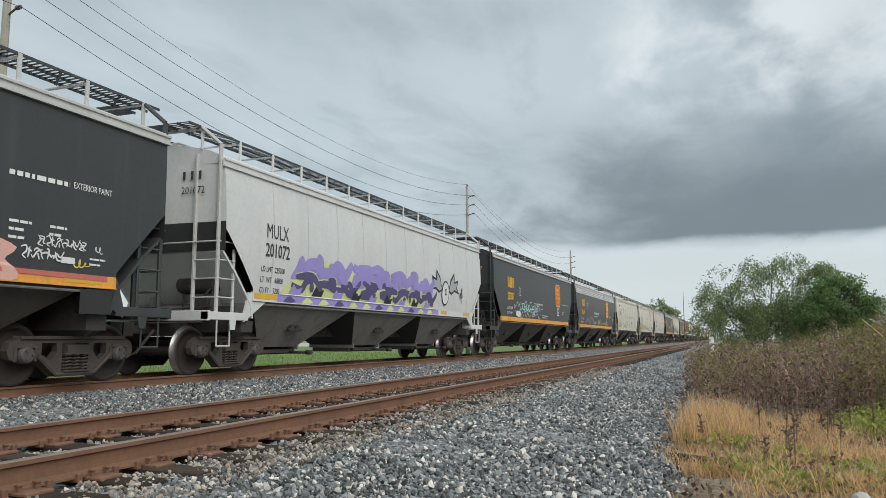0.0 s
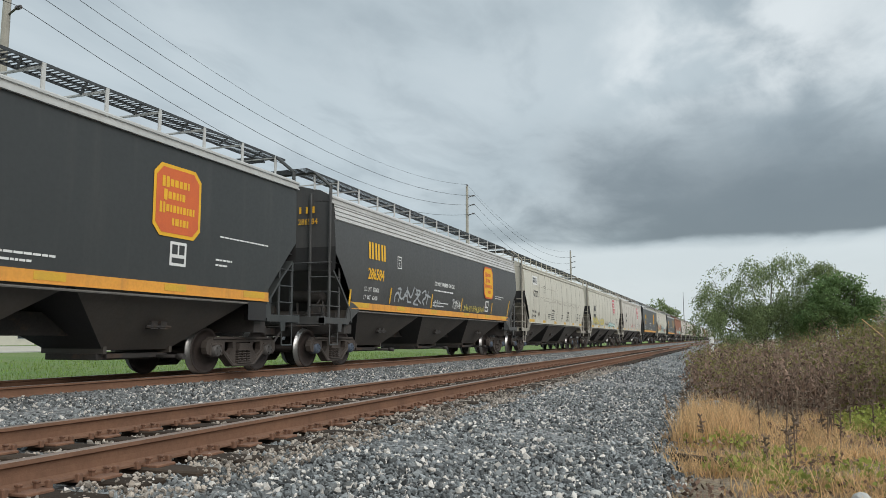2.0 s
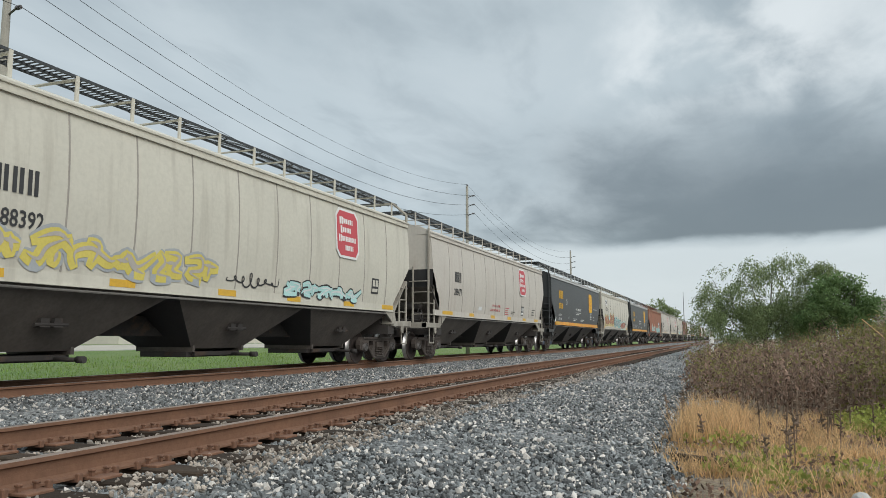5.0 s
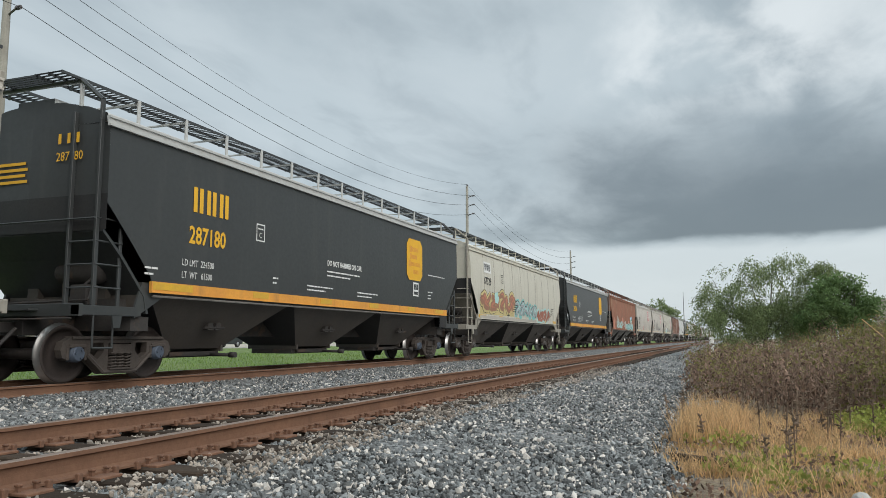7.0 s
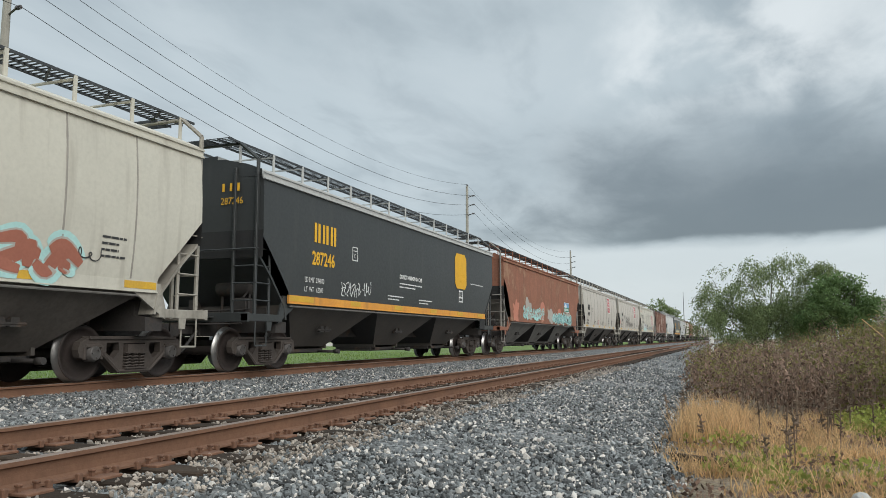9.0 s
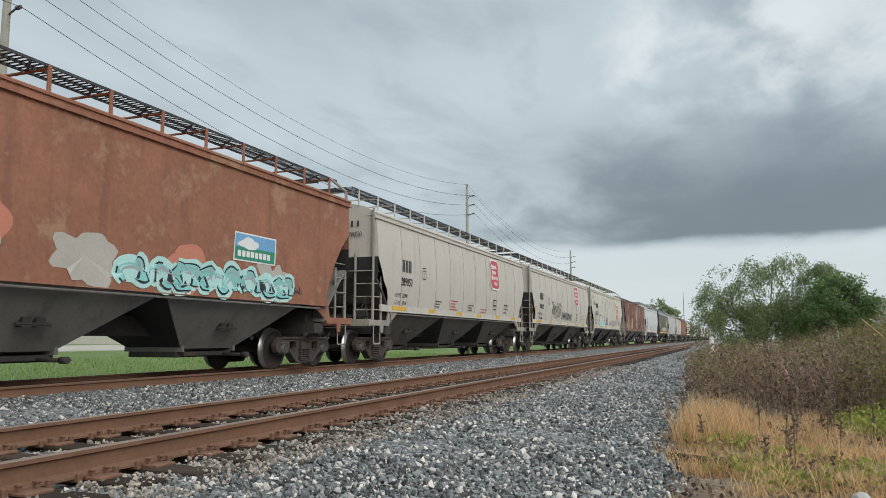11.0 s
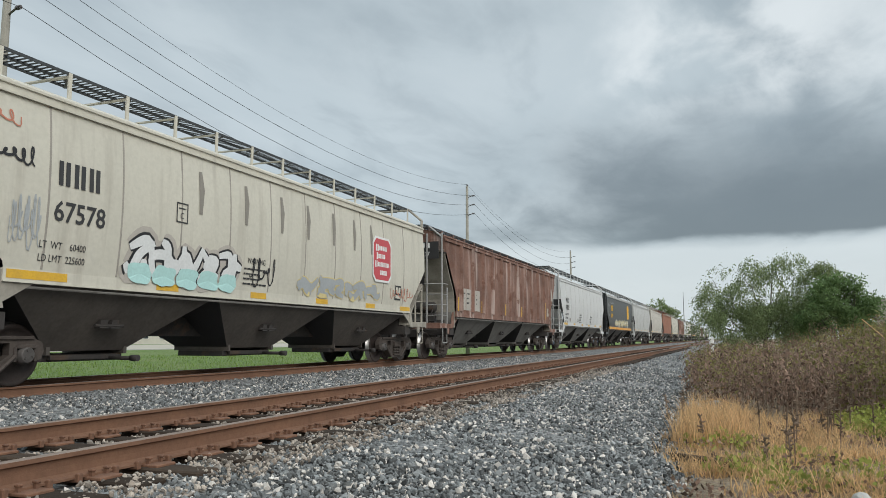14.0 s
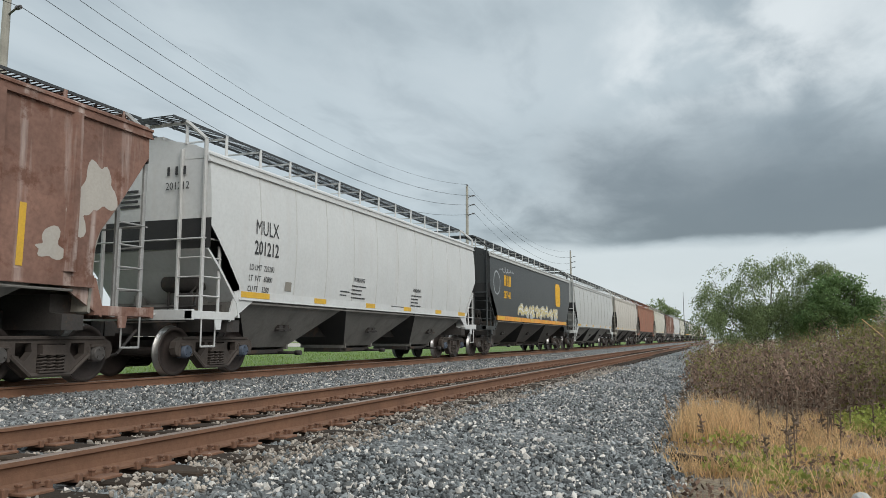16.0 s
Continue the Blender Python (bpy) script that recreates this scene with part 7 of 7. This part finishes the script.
    s.bars(1.85, 1.85, 0.3, 0.1, 2, "ink_white")
    s.emblem(13.3, 3.09, "ink_yellow", "ink_yellow", "orange_sill")
    s.bars(14.4, 2.7, 1.5, 0.08, 1, "ink_white")
    s.panel(13.2, 1.98, "ink_white", "p_dark")
    s.bars(14.4, 2.15, 0.4, 0.1, 3, "ink_white")
    # cream wagon with three colourful pieces
    s = Side(8)
    s.mark(2.70, 3.38, 0.28, 0.78, "ink_black", 3, "ink_white")
    s.text("67329", 2.58, 2.83, 0.42, "ink_black", 0.006, 0.92)
    s.end_number("67329", "ink_black")
    s.plate(5.0, 3.02, "ink_black")
    s.strip(2.2, 7.2, lambda x: 1.66, lambda x: 2.2 + 0.25 * noise.noise((x * 1.7, 4, 0)), "g_sand", 0.003)
    s.letters(2.2, 7.2, 1.66, 2.78, 4, "g_umber", "g_sand", "g_black", "g_coral", 0.4, 0.10, 0.05)
    s.strip(2.2, 11.4, lambda x: 1.475, lambda x: 1.60 + 0.04 * noise.noise((x * 3, 1, 0)), "g_bone", 0.0035)
    s.blob(4.25, 2.35, 0.3, 0.25, "g_aqua", 0.022, 0.5, 2.2)
    s.letters(7.4, 11.3, 1.62, 2.48, 5, "g_silver", "g_black", "g_teal", "g_aqua", 0.45, 0.03)
    s.letters(11.5, 14.3, 1.50, 2.25, 4, "g_rust", "g_bone", "g_aqua", None, 0.45, 0.03)
    s.scribble(14.1, 14.7, 1.85, 2.05, "ink_black", 0.02, 3)
    warning(s, 6.95, 2.3, "ink_black")
    s.bars(14.7, 2.25, 0.5, 0.1, 4, "ink_black")
    # charcoal wagon
    s = Side(9, -0.45)
    s.mark(3.47, 2.93, 0.46, 1.14, "ink_yellow")
    s.text("287246", 3.4, 2.41, 0.44, "ink_yellow", 0.010, 0.82)
    weights(s, 3.1, 1.98, "ink_white", "224000", "62000")
    s.plate(5.4, 2.68, "ink_white")
    s.end_number("287246", "ink_yellow")
    s.letters(4.8, 5.9, 1.72, 2.15, 4, "g_white", "g_white", None, None, 0.5, 0.0, thin=0.4)
    s.scribble(6.0, 6.5, 1.8, 2.2, "g_white", 0.025, 4)
    s.text("DO NOT HAMMER ON CAR", 8.4, 2.44, 0.17, "ink_white", 0.005, 0.8)
    s.bars(8.4, 2.28, 1.7, 0.1, 2, "ink_white")
    s.bars(7.6, 1.88, 1.1, 0.09, 2, "ink_white")
    s.bars(9.9, 1.86, 1.1, 0.09, 2, "ink_white")
    s.emblem(13.82, 3.09, "ink_yellow", "ink_yellow", "ink_yellow")
    s.bars(14.9, 2.7, 1.5, 0.08, 1, "ink_white")
    s.panel(13.6, 1.98, "ink_white", "p_dark")
    # rust-red wagon with a blue and green panel
    s = Side(10, -0.3)
    s.shape([(13.84, 2.22), (15.30, 2.22), (15.32, 2.79), (13.88, 2.79)], "ink_white", 0.010, "sign_border")
    s.shape([(13.88, 2.25), (15.26, 2.25), (15.27, 2.50), (13.89, 2.50)], "g_green", 0.014, "sign_field")
    s.shape([(13.89, 2.50), (15.27, 2.50), (15.28, 2.76), (13.90, 2.76)], "g_blue", 0.014, "sign_field")
    s.blob(14.35, 2.57, 0.34, 0.09, "ink_white", 0.017, 0.3, 2.0)
    s.blob(14.32, 2.62, 0.18, 0.09, "ink_white", 0.018, 0.3, 2.0)
    for k in range(8):
        s.shape([(13.97 + 0.145 * k, 2.31), (14.08 + 0.145 * k, 2.31), (14.08 + 0.145 * k, 2.43), (13.97 + 0.145 * k, 2.43)], "ink_white", 0.018, "sign_bar")
    s.letters(11.0, 16.0, 1.5, 2.12, 8, "g_teal", "g_black", "g_aqua", "g_silver", 0.6, 0.035)
    s.letters(4.5, 8.8, 1.55, 2.3, 7, "g_aqua", "g_teal", None, "g_rust", 0.6, 0.03)
    s.scribble(16.0, 16.4, 1.65, 1.85, "ink_black", 0.02, 4)
    for k, x in enumerate((3.2, 5.5, 8.4, 10.2, 12.4, 15.2)):
        s.blob(x, 1.95 + 0.1 * math.sin(k), 0.55, 0.45, "g_bone" if k % 2 else "g_coral", 0.004, 0.9, 2.0, None, k)
    # lifting plates under the sills of the charcoal wagons
    for k in (0, 2, 3, 7, 9, 16):
        s = Side(k)
        x = s.L - 2.72 + GROW.get(k, 0.0)
        s.shape([(x, 1.06), (x + 0.62, 1.06), (x + 0.62, 1.43), (x, 1.43)], "black", 0.004, "lifting_plate")
        s.text("LIFT AND", x + 0.07, 1.22, 0.10, "ink_white", 0, 0.8)
        s.text("JACK HERE", x + 0.07, 1.10, 0.10, "ink_white", 0, 0.8)
    # warm grey wagons
    s = Side(11, -1.1)
    s.mark(3.72, 2.66, 0.36, 0.72, "ink_black")
    s.text("289050", 3.65, 2.26, 0.33, "ink_black", 0.005, 0.86)
    weights(s, 3.3, 1.9, "ink_black", "223900", "62100")
    s.end_number("289050", "ink_black")
    s.plate(5.3, 2.55, "ink_black")
    for x in (6.5, 9.9):
        s.bars(x, 1.9, 0.6, 0.09, 3, "ink_black")
    s.bars(8.0, 1.98, 0.7, 0.1, 4, "ink_red")
    s.bars(11.4, 1.8, 0.8, 0.1, 2, "ink_red")
    s.emblem(13.2, 3.3, "ink_white", "ink_red", "ink_white")
    s.text("EXW 10-8 H  9-3", 14.6, 2.05, 0.12, "ink_black", 0.001, 0.8)
    s.text("EW   9-2 H 15-0", 14.6, 1.9, 0.12, "ink_black", 0.001, 0.8)
    s.text("CU FT 5201", 14.6, 1.75, 0.12, "ink_black", 0.001, 0.8)
    s.panel(13.0, 1.85, "ink_black", "p_tan")
    s = Side(12, -0.5)
    s.mark(3.16, 2.69, 0.34, 0.72, "ink_black")
    s.text("288625", 3.1, 2.23, 0.34, "ink_black", 0.005, 0.86)
    weights(s, 2.8, 1.9, "ink_black", "224100", "61900")
    s.end_number("288625", "ink_black")
    s.plate(4.95, 2.5, "ink_black")
    s.letters(6.0, 8.3, 1.78, 2.72, 6, "g_black", "g_black", None, None, 0.7, 0.0, thin=0.42)
    s.stroke([(5.75, 2.78), (6.0, 2.6), (6.5, 2.72), (6.1, 2.3), (6.0, 2.05)], 0.05, "g_black", 0.012)
    s.stroke([(7.5, 2.5), (7.8, 2.62), (8.0, 2.75), (8.2, 2.55), (8.5, 2.5)], 0.035, "g_black", 0.012)
    s.letters(8.5, 11.4, 1.74, 2.30, 9, "g_black", "g_black", None, None, 0.7, 0.0, thin=0.5)
    s.emblem(13.0, 3.33, "ink_white", "ink_red", "ink_white")
    s.panel(12.9, 1.8, "ink_black", "p_tan")
    s.bars(14.8, 2.1, 0.5, 0.1, 3, "ink_black")
    s.blob(2.2, 2.15, 0.16, 0.14, "g_pink", 0.009, 0.2, 4)
    # cream wagon with an aqua and white piece
    s = Side(13)
    s.mark(2.73, 2.9, 0.36, 0.84, "ink_black")
    s.text("67578", 2.69, 2.38, 0.42, "ink_black", 0.006, 0.92)
    s.text("LT  WT    60400", 2.5, 1.97, 0.15, "ink_black", 0.002, 0.8)
    s.text("LD LMT  225600", 2.5, 1.78, 0.15, "ink_black", 0.002, 0.8)
    s.end_number("67578", "ink_black")
    s.plate(5.25, 2.72, "ink_black")
    s.scribble(1.15, 2.1, 3.55, 3.85, "g_coral", 0.03, 5)
    s.scribble(1.5, 2.35, 3.05, 3.35, "g_black", 0.035, 6)
    s.scribble(2.0, 2.5, 1.9, 2.75, "g_silver", 0.02, 5, strokes=2)
    s.letters(4.15, 7.1, 1.60, 2.48, 5, "g_white", "g_black", "g_bone", None, 0.35, 0.045)
    for k in range(5):
        s.blob(4.45 + 0.59 * k, 1.75, 0.27, 0.17, "g_aqua", 0.021, 0.25, 3, None, k)
    s.scribble(7.5, 8.4, 1.75, 2.35, "g_black", 0.035, 5)
    s.letters(9.3, 13.6, 1.62, 2.25, 5, "g_silver", "g_sand", None, None, 0.4, 0.03)
    warning(s, 7.3, 2.2, "ink_black")
    s.emblem(13.66, 2.87, "ink_white", "ink_red", "ink_white")
    s.panel(14.6, 1.8, "ink_black", "p_cream")
    s.scribble(14.3, 15.9, 1.8, 2.2, "g_coral", 0.025, 8)
    for k, x in enumerate((5.9, 7.3, 8.6, 9.7, 10.9, 12.0, 13.0)):
        s.stroke([(x, 3.75), (x + 0.03, 3.4), (x, 2.95)], 0.13, "g_grime", 0.009)
    # rust-brown ribbed wagon
    s = Side(14)
    for k, (x, c) in enumerate(((2.55, "ink_black"), (3.1, "g_bone"), (3.7, "g_bone"), (4.2, "g_bone"))):
        s.shape([(x, 1.72), (x + 0.5, 1.72), (x + 0.5, 2.5), (x, 2.5)], "g_bone", 0.009 + 0.0005 * k, "primer_patch")
        s.bars(x + 0.06, 2.3, 0.36, 0.17, 3, "ink_black")
    for x in (2.2, 4.95, 8.3, 11.0, 15.9):
        s.shape([(x, 1.68), (x + 0.11, 1.68), (x + 0.11, 2.15 + 0.4 * (x > 15)), (x, 2.15 + 0.4 * (x > 15))], "yellow", 0.009, "reflector")
    for k, (x, z, rx, rz) in enumerate(((17.3, 3.0, 0.3, 0.35), (16.4, 2.0, 0.3, 0.2), (16.9, 2.6, 0.22, 0.25))):
        s.blob(x, z, rx, rz, "g_bone", 0.004, 0.9, 2.0, None, k)
    bm = bmesh.new()
    box(bm, (-s.L / 2 + 0.921, -1.35, 3.42), (-s.L / 2 + 0.925, -0.45, 4.02))
    part("number_panel", mesh_of(bm, "number_panel", M["black"]), None, s.car)
    s.end_number("84237", "ink_white")
    # pale grey wagon
    s = Side(15, -0.4)
    s.text("MULX", 2.80, 2.82, 0.44, "ink_black", 0.003, 0.72)
    s.text("201212", 2.78, 2.41, 0.40, "ink_black", 0.006, 0.74)
    weights(s, 2.65, 2.08, "ink_black", "225200", "60800", "5200")
    s.shape([(4.0, 1.72), (4.25, 1.72), (4.25, 1.92), (4.0, 1.92)], "g_grime", 0.012, "card_holder")
    s.end_number("201212", "ink_black")
    warning(s, 7.1, 2.15, "ink_black")
    warning(s, 11.0, 2.1, "ink_black")
    s.bars(6.5, 1.85, 0.5, 0.09, 2, "ink_black")
    s.text("DO NOT HAMMER ON CAR", 6.0, 1.53, 0.11, "ink_black", 0.001, 0.8)
    s.bars(9.6, 1.6, 1.2, 0.08, 1, "ink_black")
    # charcoal wagon, tagged along its foot
    s = Side(16)
    s.mark(3.0, 2.95, 0.46, 1.14, "ink_yellow")
    s.text("287148", 2.95, 2.42, 0.44, "ink_yellow", 0.010, 0.8)
    s.blob(1.9, 3.0, 0.5, 0.5, "g_silver", 0.009, 0.1, 2)
    s.blob(1.9, 3.0, 0.43, 0.43, "p_dark", 0.012, 0.1, 2)
    s.scribble(2.2, 4.6, 3.5, 3.75, "g_silver", 0.04, 6)
    s.letters(5.3, 13.8, 1.6, 2.45, 8, "g_sand", "g_silver", None, "g_white", 0.7, 0.05)
    s.emblem(13.9, 3.1, "ink_yellow", "ink_yellow", "ink_yellow")


lettering()


sleepers()
motions()
